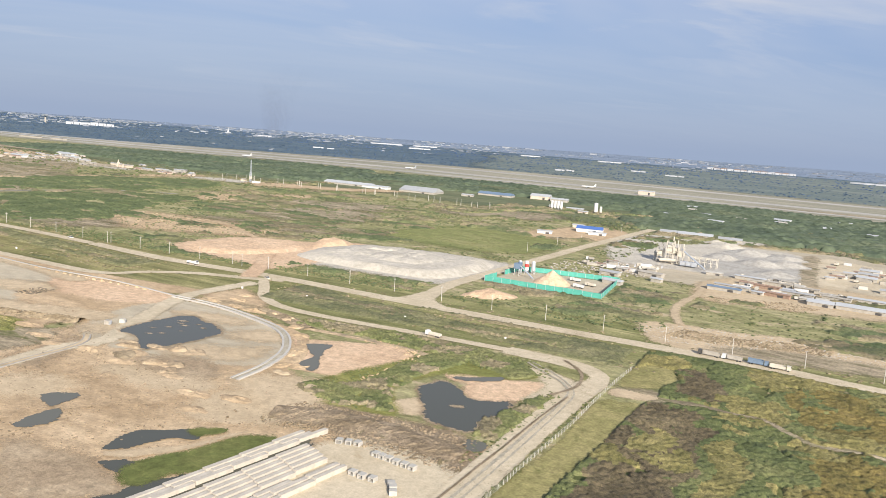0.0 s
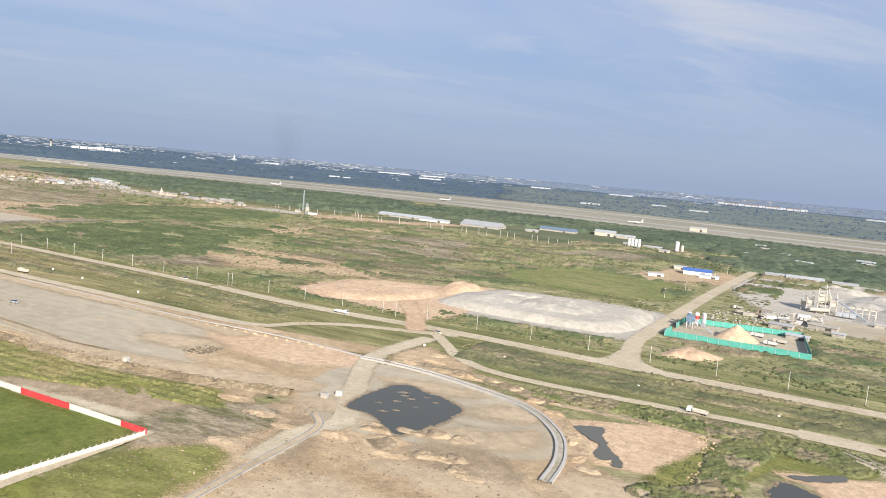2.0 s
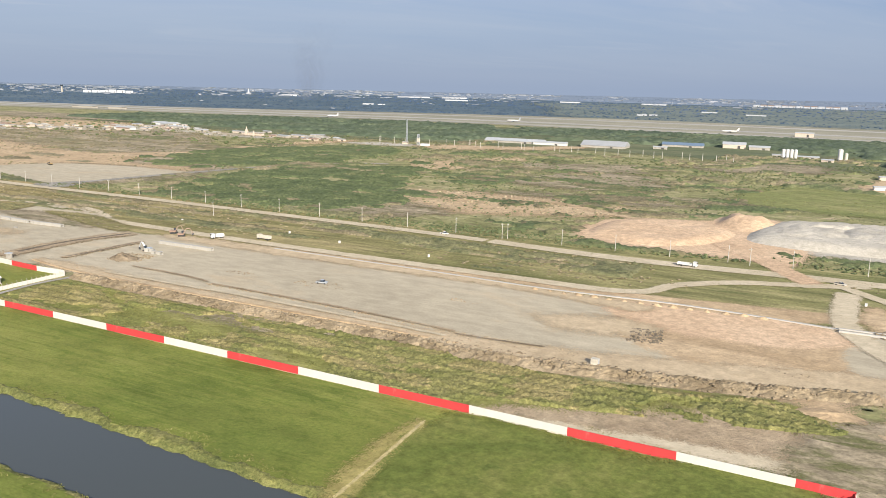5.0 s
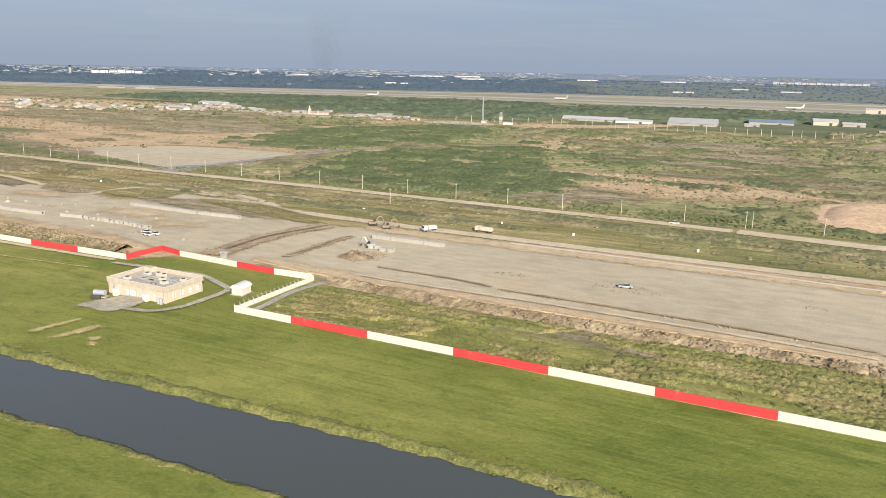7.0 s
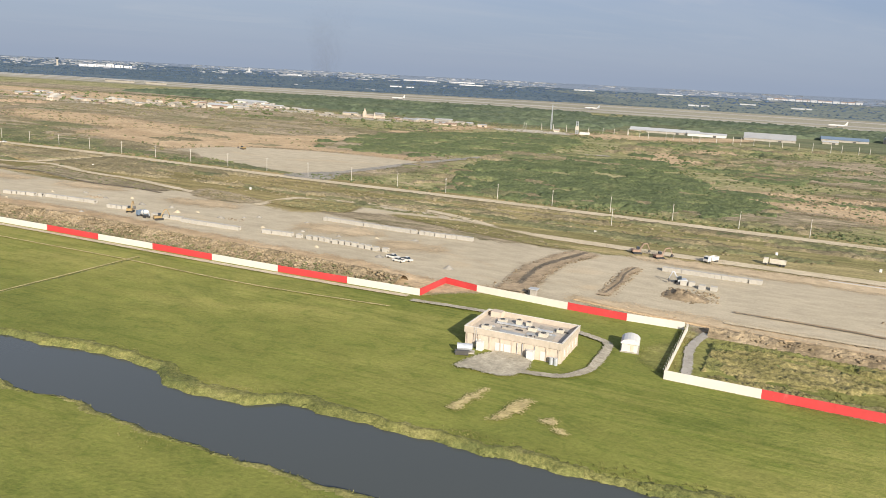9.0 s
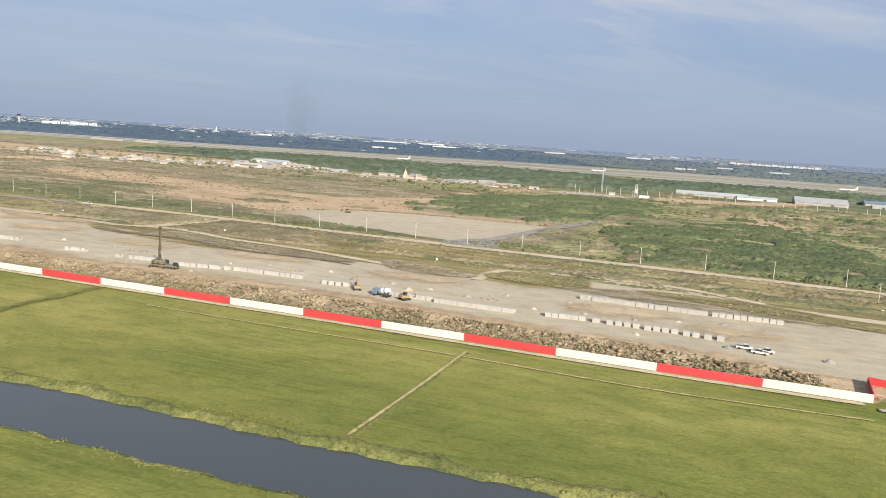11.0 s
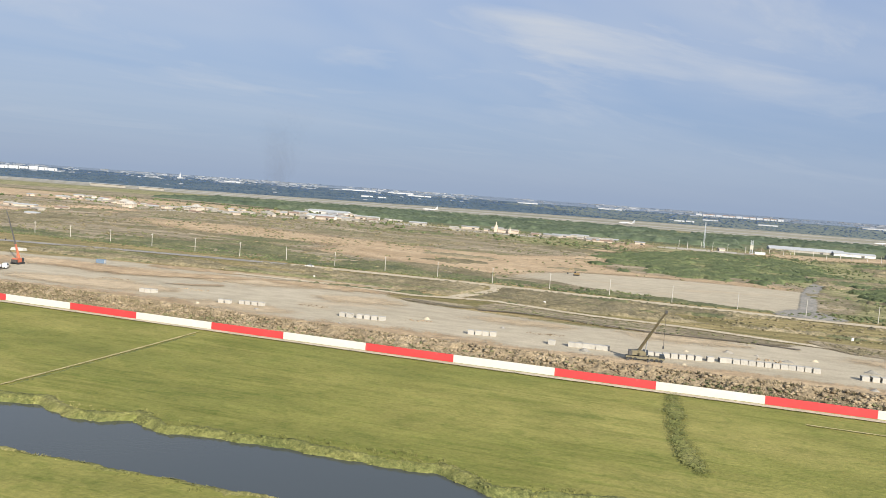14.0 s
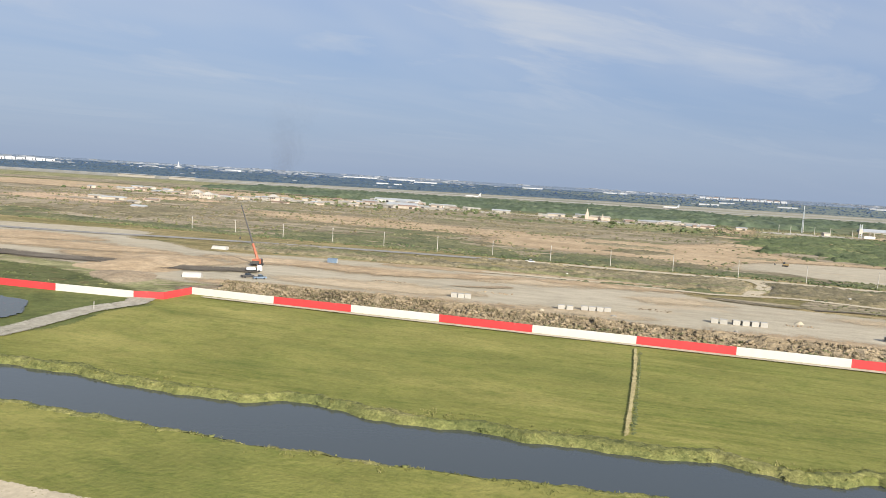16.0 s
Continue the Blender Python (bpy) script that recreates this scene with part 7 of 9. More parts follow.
def truck(x, y, turn, cab=WHITE, bed=STEEL, L=8.0, label="white tipper truck on the dusty road", bedh=1.5):
    th = thing("tipper_truck", label, "truck", at=(x, y, 0), turn=turn)
    part("chassis", G().box(0, 0, 0.7, L, 0.9, 0.3), DARKSTEEL, th)
    part("cab", G().prism([(L / 2 - 2.0, 0.8), (L / 2, 0.8), (L / 2, 1.8), (L / 2 - 0.25, 2.9), (L / 2 - 2.0, 2.9)], -1.2, 1.2), cab, th)
    part("windscreen", G().prism([(L / 2 + 0.02, 1.9), (L / 2 + 0.05, 1.9), (L / 2 - 0.2, 2.7), (L / 2 - 0.25, 2.7)], -1.05, 1.05), GLASS, th)
    g = G().box(-1.2, 0, 1.0, L - 2.8, 2.4, 0.15)
    for s in (-1, 1):
        g.box(-1.2, s * 1.2, 1.0, L - 2.8, 0.1, bedh)
        for k in range(5):
            g.box(-1.2 - (L - 2.8) / 2 + (k + 0.5) * (L - 2.8) / 5, s * 1.27, 1.0, 0.12, 0.1, bedh)
    g.box(-1.2 - (L - 2.8) / 2, 0, 1.0, 0.1, 2.4, bedh).box(-1.2 + (L - 2.8) / 2, 0, 1.0, 0.1, 2.4, bedh + 0.2)
    part("tipper_body", g, bed, th)
    wheel_set(th, (L / 2 - 1.2, -L / 2 + 1.0, -L / 2 + 2.3), 1.05, 0.5)
    return th


def mixer(x, y, turn):
    th = thing("concrete_mixer_truck", "white concrete mixer truck with blue drum stripes", "mixer truck", at=(x, y, 0), turn=turn)
    part("chassis", G().box(0, 0, 0.7, 8.4, 0.9, 0.35), DARKSTEEL, th)
    part("cab", G().prism([(2.4, 0.8), (4.3, 0.8), (4.3, 1.8), (4.0, 2.9), (2.4, 2.9)], -1.2, 1.2), BLUEP, th, "blue cab")
    d = G()
    n = 14
    rings = []
    for px, pz, r in ((1.9, 2.0, 0.55), (1.2, 2.1, 1.1), (-0.6, 2.4, 1.25), (-2.4, 2.75, 0.95), (-3.6, 3.0, 0.5)):
        rings.append([(px, r * math.cos(6.2832 * i / n), pz + r * math.sin(6.2832 * i / n)) for i in range(n)])
    d.quadstrip(rings)
    drum = part("drum", d, WHITE, th, "white mixing drum", True)
    for k in (0.6, -1.2):
        part("drum_stripe", G().cyl((k, 0, 2.2 - 0.19 * (k - 0.6)), (k - 0.35, 0, 2.27 - 0.19 * (k - 0.6)), 1.27, 1.27, 14), BLUEP, drum, "blue stripe")
    part("chute", G().cyl((-3.6, 0, 2.6), (-4.8, 0.3, 1.5), 0.3, 0.22, 8), STEEL, th)
    wheel_set(th, (3.1, -2.6, -1.3), 1.05, 0.5)


def excavator(x, y, turn, mat=YELLOW, reach=1.0, label="yellow excavator on crawler tracks"):
    th = thing("excavator", label, "excavator", at=(x, y, 0), turn=turn)
    for s in (-1, 1):
        part("track", G().prism([(-1.9, 0.15), (-1.6, 0), (1.6, 0), (1.9, 0.15), (1.9, 0.7), (1.6, 0.9), (-1.6, 0.9), (-1.9, 0.7)], s * 1.2 - 0.3, s * 1.2 + 0.3), DARK, th)
    part("house", G().prism([(-2.2, 1.0), (1.2, 1.0), (1.2, 1.8), (-1.9, 2.1), (-2.2, 1.8)], -1.25, 1.25), mat, th)
    part("cab", G().prism([(0.0, 1.4), (1.4, 1.4), (1.2, 2.9), (0.0, 2.95)], 0.2, 1.2), GLASS, th, "dark glazed cab")
    e = (4.6 * reach, 0, 4.6)
    part("boom", G().cyl((1.0, -0.2, 1.6), (2.6, -0.2, 4.4), 0.32, 0.26, 6).cyl((2.6, -0.2, 4.4), e, 0.26, 0.2, 6), mat, th)
    part("arm", G().cyl(e, (6.2 * reach, 0, 1.8), 0.2, 0.16, 6), mat, th)
    part("bucket", G().prism([(6.0 * reach, 1.9), (6.6 * reach, 1.5), (6.3 * reach, 0.7), (5.5 * reach, 0.8)], -0.5, 0.5), DARKSTEEL, th)
    return th


def crawler_crane(x, y, turn, tip, mat, boom_mat, label, lower=0.0, lower_mat=None):
    th = thing("crawler_crane", label, "crane", at=(x, y, 0))
    for s in (-1, 1):
        c, sn = math.cos(radians(turn)), math.sin(radians(turn))
        part("track", G().box(-sn * s * 1.7, c * s * 1.7, 0, 5.2, 0.8, 1.0, turn), DARK, th)
    part("house", G().box(0, 0, 1.0, 4.6, 3.0, 2.0, turn), mat, th)
    part("cab", G().box(1.6 * c + 1.3 * sn, 1.6 * sn - 1.3 * c, 1.2, 1.4, 1.1, 1.9, turn), GLASS, th, "dark glazed cab")
    part("counterweight", G().box(-2.4 * c, -2.4 * sn, 1.0, 1.2, 3.0, 1.5, turn), DARKSTEEL, th)
    b0, b1 = Vector((1.5 * c, 1.5 * sn, 1.6)), Vector(tip)
    if lower:
        mid = b0.lerp(b1, lower)
        part("lower_boom", G().cyl(b0, mid, 0.62, 0.5, 6), lower_mat, th, "bright lower boom section")
        part("boom", G().cyl(mid, b1, 0.38, 0.22, 6), boom_mat, th, "dark telescopic boom")
    else:
        part("boom", G().lattice(b0, b1, 1.3, 0.7, 12, 0.11), boom_mat, th, "lattice boom")
    part("gantry", G().cyl((-1.5 * c, -1.5 * sn, 2.8), (-0.5 * c, -0.5 * sn, 6.0), 0.12, 0.12, 5), mat, th)
    part("pendant_rope", G().cyl((-0.5 * c, -0.5 * sn, 6.0), b1, 0.05, 0.05, 4), DARKSTEEL, th)
    part("hoist_rope", G().cyl(b1, (b1.x, b1.y, b1.z * 0.45), 0.05, 0.05, 4), DARKSTEEL, th)
    part("hook_block", G().box(b1.x, b1.y, b1.z * 0.45 - 0.8, 0.5, 0.4, 0.8), DARKSTEEL, th)


def truck_crane(x, y, turn, tip, label):
    th = thing("truck_crane", label, "crane", at=(x, y, 0))
    q = Matrix.Rotation(radians(turn), 4, "Z")

    def put(name, g, mat, label=""):
        o = part(name, g, mat, th, label)
        o.matrix_basis = q
        return o
    put("carrier", G().box(0, 0, 0.75, 12.5, 2.6, 0.75).box(3.6, 0, 1.5, 4.6, 2.5, 0.25), KHAKI)
    put("driver_cab", G().prism([(4.6, 1.2), (6.4, 1.2), (6.4, 2.0), (6.0, 2.9), (4.6, 2.9)], -1.25, 0.1), GLASS, "dark glazed cab")
    put("turntable", G().cyl((-1.5, 0, 1.5), (-1.5, 0, 1.9), 1.2, 1.2, 12), DARKSTEEL)
    put("superstructure", G().prism([(-4.6, 1.9), (0.2, 1.9), (0.2, 3.0), (-1.6, 3.6), (-4.6, 3.3)], -1.3, 1.3), KHAKI)
    put("counterweight", G().box(-4.9, 0, 1.7, 1.2, 2.7, 1.5), DARKSTEEL)
    put("operator_cab", G().prism([(-0.6, 1.9), (1.2, 1.9), (0.9, 3.5), (-0.6, 3.6)], 0.5, 1.5), GLASS, "dark glazed cab")
    for k in (-4.8, -3.2, 2.2, 3.8, 5.2):
        for sd in (-1, 1):
            put("wheel", G().cyl((k, sd * 1.0, 0.6), (k, sd * 1.35, 0.6), 0.6, 0.6, 12), DARK)
    for k in (-5.6, 1.0):
        put("outrigger", G().box(k, 0, 0.7, 0.4, 5.6, 0.35).box(k, -2.7, 0, 0.7, 0.7, 0.8).box(k, 2.7, 0, 0.7, 0.7, 0.8), DARKSTEEL)
    b0 = q @ Vector((-2.4, 0, 2.9))
    b1 = Vector(tip)
    for k, (t0, t1, w) in enumerate(((0, 0.48, 0.62), (0.46, 0.76, 0.48), (0.74, 1.0, 0.36))):
        part("boom_section", G().cyl(b0.lerp(b1, t0), b0.lerp(b1, t1), w, w, 4), KHAKI, th, "telescopic box section")
    part("boom_head", G().box(b1.x, b1.y, b1.z - 0.5, 0.8, 0.8, 0.9), DARKSTEEL, th)
    part("lift_ram", G().cyl(q @ Vector((0.0, 0, 2.2)), b0.lerp(b1, 0.36), 0.22, 0.22, 6), STEEL, th)
    part("hoist_rope", G().cyl(b1, (b1.x, b1.y, b1.z * 0.4), 0.05, 0.05, 4), DARKSTEEL, th)
    part("hook_block", G().box(b1.x, b1.y, b1.z * 0.4 - 0.9, 0.5, 0.4, 0.9), DARKSTEEL, th)


pickup(-114.5, 70.5, -4)
pickup(-108, 69.5, -6)
pickup(-110, 66.8, 172, WHITE, "white pickup by the yard edge")
truck(-4, 143, -120, WHITE, WHITE, 7.5, "white truck turning off the site road")
truck(20, 154, 178, CREAMSTEEL, CREAMSTEEL, 9.0, "dusty cream tipper truck on the site road")
truck(593, 209, 178, DARKSTEEL, OLDCONC, 11, "dark tipper lorry parked at the roadside")
truck(604, 208.5, 178, WHITE, OLDCONC, 10, "grey tipper lorry parked at the roadside")
truck(616, 208.5, -2, BLUEP, BLUEP, 10, "blue tipper lorry parked at the roadside", 2.0)
truck(626, 207, -2, CREAMSTEEL, CREAMSTEEL, 10, "cream tipper lorry parked at the roadside")
truck(469, 149, 176, WHITE, CREAMSTEEL, 9, "white lorry with a long low pale body", 1.1)
settle(truck(238, 216, -4, WHITE, WHITE, 10, "long white flatbed lorry on the road", 1.0))
pickup(97, 224, -2, WHITE, "small pale car on the dusty road")
pickup(322, 203, -20, CREAMSTEEL, "cream car at the junction")
pickup(-545, 222, 4, WHITE, "white car on the asphalt road")
mixer(-244.5, 71.5, 170)
excavator(-258, 76.5, 120, YELLOW, 1.0)
excavator(-235, 71, 60, YELLOW, 0.8, "small yellow excavator beside the culvert boxes")
excavator(-34, 140, 30, RUST, 0.9, "rust-brown excavator at the end of the platform")
excavator(-24, 136, 40, RUST, 1.0, "rust-brown excavator with arm stretched out")
excavator(-398, 330, 170, YELLOW, 1.0, "orange-yellow excavator on the dry pad")
pickup(104, 92, 12, STEEL, "pale blue-grey car among debris on the gravel platform")
rocks_at_car = [(92, 86), (92, 95), (112, 97), (118, 88), (104, 84)]
excavator(-10, 99, 200, STEEL, 0.7, "grey machine beside stacked boxes")
truck_crane(-343.5, 66, 8, (5.6, -9.5, 18.5), "dusty olive truck crane with a raised telescopic boom")
crawler_crane(-650, 109, 100, (-10.0, 2.0, 26.5), ORANGE, DARKSTEEL, "orange mobile crane with a tall raised boom", 0.32, ORANGE)
truck(-641, 90, 30, WHITE, STEEL, 6.5, "white lorry beside the crane", 0.9)
pickup(-635, 74, 60, DARKSTEEL, "dark pickup beside the crane")
pickup(-629, 73, 40, BLUEP, "blue pickup on the gravel")


def container(x, y, turn, mat, label, L=6.0, w=2.4, h=2.6):
    th = thing("site_container", label, "container", at=(x, y, 0), turn=turn)
    g = G().box(0, 0, 0.1, L, w, h)
    for k in range(int(L / 0.5)):
        for s in (-1, 1):
            g.box(-L / 2 + 0.25 + 0.5 * k, s * (w / 2 + 0.03), 0.25, 0.2, 0.06, h - 0.3)
    part("body", g, mat, th)
    part("door", G().box(L / 2 + 0.04, 0, 0.25, 0.08, w - 0.3, h - 0.3), STEEL, th)
    return th


container(-628, 142, 10, BLUEP, "blue-grey site container on gravel", 4.6, 2.2, 2.2)
container(242, 54, 0, CREAMSTEEL, "white site cabin on the gravel platform", 2.4, 1.8, 2.0)
container(341, 72, 20, CREAMSTEEL, "cream site cabin beside the track", 2.6, 2.0, 2.1)
container(338, 66, 10, OLDCONC, "small grey cabin beside the track", 2.6, 2.2, 2.2)


def tent(x, y, turn, L, w, h, label):
    th = thing("site_tent", label, "tent", at=(x, y, 0), turn=turn)
    n = 8
    sec = [(w / 2 * math.cos(math.pi * i / n), h * math.sin(math.pi * i / n)) for i in range(n + 1)]
    g = G().quadstrip([[(-L / 2, a, b) for a, b in sec], [(L / 2, a, b) for a, b in sec]])
    part("cover", g, CONCRETE, th, "white rounded sheet cover")
    part("frame", G().box(L / 2, 0, 0, 0.15, w, 0.15).box(-L / 2, 0, 0, 0.15, w, 0.15), STEEL, th)


tent(-652, 62, 20, 7, 3.6, 1.9, "white rounded tank tent on the site")
tent(-697, 156, 5, 8, 4, 1.7, "white rounded cover beside the track")


# ---- poles, fences, compound ----
def utility_pole():
    th = thing("utility_pole", "pale concrete utility pole with a crossarm", "utility pole", "roadside utility poles")
    part("shaft", G().cyl((0, 0, 0), (0, 0, 9.2), 0.2, 0.13, 8), CONCRETE, th)
    part("crossarm", G().box(0, 0, 8.3, 0.12, 2.0, 0.14), OLDCONC, th)
    for s in (-0.85, 0.0, 0.85):
        part("insulator", G().cyl((0, s, 8.44), (0, s, 8.75), 0.07, 0.05, 6), WHITE, th)
    return th


pole = utility_pole()
pole.matrix_basis = pose(-770, 242, 0)
x = -737.0
while x < 760:
    y = np.interp(x, [-800, -300, 0, 250, 420, 700], [240, 236, 233, 231, 226, 216])
    if not 405 < x < 432:
        copy_thing(pole, pose(x, float(y), 0, random.uniform(-1, 1), random.uniform(-1, 1), random.uniform(-5, 5)))
    x += 33.5
for x, y in ((-58, 197), (280, 227), (131, 231), (412, 520), (418, 580), (424, 640), (404, 460), (430, 700)):
    copy_thing(pole, pose(x, y, 0, 0, 0, 90))

mk = thing("marker_post", "small white marker post on the verge", "marker", "verge markers", at=(-60, 172, 0))
part("marker_body", G().box(0, 0, 0, 1.0, 0.8, 1.3), WHITE, mk)
for x in (-520, -395, -260, 20, 60, 118, 330, 372, 440, 500):
    copy_thing(mk, pose(x, 171 + 6 * math.sin(x), 0, 0, 0, x % 30))

th = thing("site_fence", "pale post fence along the site road", "fence")
FEN = curve_pts([(566, 158), (564.6, 138), (563.4, 106), (563, 77), (561.8, 52), (560.4, 28), (559.6, 6), (556, -60)], False, 3.0)
gp = G().box(0, 0, 0, 0.16, 0.16, 2.0)
mp = gp.mesh("fence_post")
mp.materials.append(CONCRETE)
for p in FEN:
    o = new("fence_post", mp)
    o.parent = th
    o.matrix_basis = pose(p[0], p[1], 0)
for z in (0.5, 1.2, 1.9):
    g = G()
    for a, b in zip(FEN[:-1], FEN[1:]):
        g.cyl((a[0], a[1], z), (b[0], b[1], z), 0.035, 0.035, 4)
    part("rail", g, CONCRETE, th)

th = thing("netting_fence", "tall green netting fence round the batching compound", "fence")
COR = [(430, 304), (434, 362), (508, 374), (513, 304)]
for k in range(4):
    a, b = Vector((*COR[k], 0)), Vector((*COR[(k + 1) % 4], 0))
    n = max(1, round((b - a).length / 6.5))
    for i in range(n):
        if k == 0 and i in (3, 4):
            continue
        p, q = a.lerp(b, i / n), a.lerp(b, (i + 1) / n)
        g = G()
        m1 = (p + q) / 2
        ang = math.degrees(math.atan2(q.y - p.y, q.x - p.x))
        g.box(m1.x, m1.y, 0.3, (q - p).length - 0.15, 0.06, 3.5 + 0.3 * random.random(), ang)
        part("netting", g, NET, th)
        part("fence_pole", G().cyl((p.x, p.y, 0), (p.x, p.y, 4.1), 0.12, 0.12, 6), STEEL, th)


def silo(x, y, r, h, mat, label, legs=3.0, z=0, stripe=None):
    th = thing("silo", label, "silo", at=(x, y, z))
    part("shell", G().cyl((0, 0, legs), (0, 0, legs + h), r, r, 14), mat, th, smooth=False)
    part("hopper", G().cyl((0, 0, legs - min(2.0, legs * 0.6)), (0, 0, legs), 0.4, r, 14), mat, th)
    part("cap", G().cyl((0, 0, legs + h), (0, 0, legs + h + 0.7), r, r * 0.3, 14), WHITE, th)
    for k in range(4):
        a = math.pi / 4 + k * math.pi / 2
        part("leg", G().cyl((r * 0.9 * math.cos(a), r * 0.9 * math.sin(a), 0), (r * 0.9 * math.cos(a), r * 0.9 * math.sin(a), legs + 0.2), 0.18, 0.18, 5), STEEL, th)
    if stripe:
        part("band", G().cyl((0, 0, legs + h * 0.35), (0, 0, legs + h * 0.75), r + 0.03, r + 0.03, 14), stripe, th, "painted band")
    return th


silo(438, 352, 1.6, 6.5, BLUEP, "blue cement silo on steel legs", 3)
silo(442.5, 354, 1.6, 6.5, WHITE, "white cement silo with a red band", 3, stripe=REDP)
silo(447, 356, 1.6, 6.5, STEEL, "grey cement silo on steel legs", 3)
th = thing("batching_tower", "blue and white steel batching tower", "tower", at=(440, 342, 0))
for dx, dy in ((-2, -2), (2, -2), (2, 2), (-2, 2)):
    part("column", G().box(dx, dy, 0, 0.35, 0.35, 9), WHITE, th)
part("hopper_house", G().box(0, 0, 5.5, 5, 5, 4), BLUEP, th)
part("conveyor", G().cyl((2, -1, 8), (16, -8, 1.0), 0.5, 0.5, 6), STEEL, th)
for x, y, m_, lb in ((490, 330, WHITE, "white lorry in the compound"), (495, 342, CREAMSTEEL, "cream lorry in the compound"), (481, 352, WHITE, "white truck behind the sand cone")):
    truck(x, y, 170, m_, m_, 8, lb)


# ---- airport utility building ----
def utility_building():
    th = thing("utility_building", "flat-roofed cream utility building on the airfield grass", "building", at=(-38.5, 4.5, 0))
    W, D, H = 26.5, 17.0, 4.1
    part("wall", G().box(0, 0, 0, W, D, H), CREAM, th, "pinkish cream rendered walls")
    g = G()
    for cx, cy, sx, sy in ((0, -D / 2 - 0.12, W + 0.6, 0.35), (0, D / 2 + 0.12, W + 0.6, 0.35), (-W / 2 - 0.12, 0, 0.35, D), (W / 2 + 0.12, 0, 0.35, D)):
        g.box(cx, cy, H - 0.2, sx, sy, 1.7)
    part("parapet", g, PARAPET, th, "stained overhanging parapet")
    for cx, cy, sx, sy in ((0, -D / 2 - 0.12, W + 0.7, 0.45), (0, D / 2 + 0.12, W + 0.7, 0.45), (-W / 2 - 0.12, 0, 0.45, D), (W / 2 + 0.12, 0, 0.45, D)):
        part("coping", G().box(cx, cy, H + 1.502, sx, sy, 0.1), WHITEWALL, th, "bleached coping")
    for k in range(9):
        part("pilaster", G().box(-W / 2 + 0.6 + k * (W - 1.2) / 8, -D / 2 - 0.08, 0, 0.35, 0.16, H - 0.2), PARAPET, th)
    for k in range(6):
        part("pilaster", G().box(W / 2 + 0.08, -D / 2 + 0.8 + k * (D - 1.6) / 5, 0, 0.16, 0.35, H - 0.2), PARAPET, th)
    for x, y, sx, sy in ((-6.5, -4.2, 9, 5), (5.5, -3.0, 8, 6), (-5.0, 4.0, 10, 4.5), (7.0, 4.2, 8, 4.5)):
        part("roof_sheet", G().box(x, y, H + 0.255, sx, sy, 0.06), OLDCONC, th, "dark weathered roofing felt")
    part("roof", G().box(0, 0, H, W - 0.2, D - 0.2, 0.25), PARAPET, th, "tan stained flat roof")
    for x, y, sx, sy, h in ((-9, -4, 2.4, 1.8, 1.2), (-7, 3, 2.2, 1.8, 1.3), (-2.5, 4, 1.5, 1.5, 1.8), (0.5, 3.6, 1.4, 1.4, 1.8), (2.5, 1, 2.4, 1.6, 1.2), (6.5, -2.2, 2.2, 2.0, 1.4), (9.5, 3.5, 1.8, 1.6, 1.2), (-4, -1.5, 2.6, 1.0, 0.7), (4, -5.5, 1.6, 1.2, 0.9)):
        u = part("roof_unit", G().box(x, y, H + 0.25, sx, sy, h * 0.75), CREAMSTEEL if h > 1.15 else OLDCONC, th, "pale air handling unit")
        part("fan_cover", G().cyl((x, y, H + 0.25 + h * 0.75), (x, y, H + 0.4 + h * 0.75), min(sx, sy) * 0.36, min(sx, sy) * 0.36, 10), DARKSTEEL, u)
    part("duct", G().box(0, 1.2, H + 0.5, 16, 0.5, 0.45), STEEL, th)
    for k in range(9):
        x, y = -11 + 2.6 * k, -6.2 + (k * 37 % 11)
        part("roof_pipe", G().box(x, y, H + 0.3, 0.35 + 1.6 * (k % 3), 0.35, 0.35), STEEL if k % 2 else DARKSTEEL, th)
        part("roof_slab", G().box(x + 1.0, -y * 0.8, H + 0.26, 2.2, 1.5, 0.08), GREYROOF if k % 2 else PARAPET, th, "patch of roofing sheet")
    part("roof_panel", G().box(-1.5, -5.3, H + 0.45, 7, 2.6, 0.15), GREYROOF, th, "grey sheet panel")
    for x, w in ((-9.5, 1.4), (-3.5, 2.2), (-1.0, 2.2), (4.5, 1.2), (8.5, 1.2)):
        part("door", G().box(x, -D / 2 - 0.05, 0.1, w, 0.1, 2.4), WHITE, th, "white steel door")
    for y in (-4.5, -1.0, 2.5, 6.0):
        part("louvre", G().box(W / 2 + 0.05, y, 1.0, 0.1, 1.5, 1.9), WHITE, th, "white louvre")
    for x in (1.6, 3.0, 6.4):
        part("pipe", G().cyl((x, -D / 2 - 0.25, 0), (x, -D / 2 - 0.25, 3.6), 0.09, 0.09, 6), STEEL, th)
    part("ladder", G().box(-10.6, -D / 2 - 0.4, 0, 0.08, 0.08, 5.6).box(-10.0, -D / 2 - 0.4, 0, 0.08, 0.08, 5.6), STEEL, th)
    part("stair_house", G().box(-10.2, D / 2 - 1.2, H, 3.2, 2.6, 1.9), CREAM, th)
    for x, y, h in ((-8.4, -D / 2 - 1.2, 2.4), (5.5, -D / 2 - 1.0, 2.6)):
        part("meter_house", G().box(x, y, 0, 1.7, 1.5, h), WHITE, th, "small white cabinet")
    for x in (11.2, 12.4):
        part("tank", G().cyl((x, -D / 2 - 1.1, 0), (x, -D / 2 - 1.1, 1.9), 0.55, 0.55, 10), STEEL, th, "blue-grey water tank")


utility_building()
th = thing("tank_trailer", "grey pressure tank on a skid beside the building", "tank", at=(-49.5, -9.5, 0), turn=20)
part("vessel", G().cyl((-2.0, 0, 1.7), (2.0, 0, 1.7), 1.0, 1.0, 12), STEEL, th)
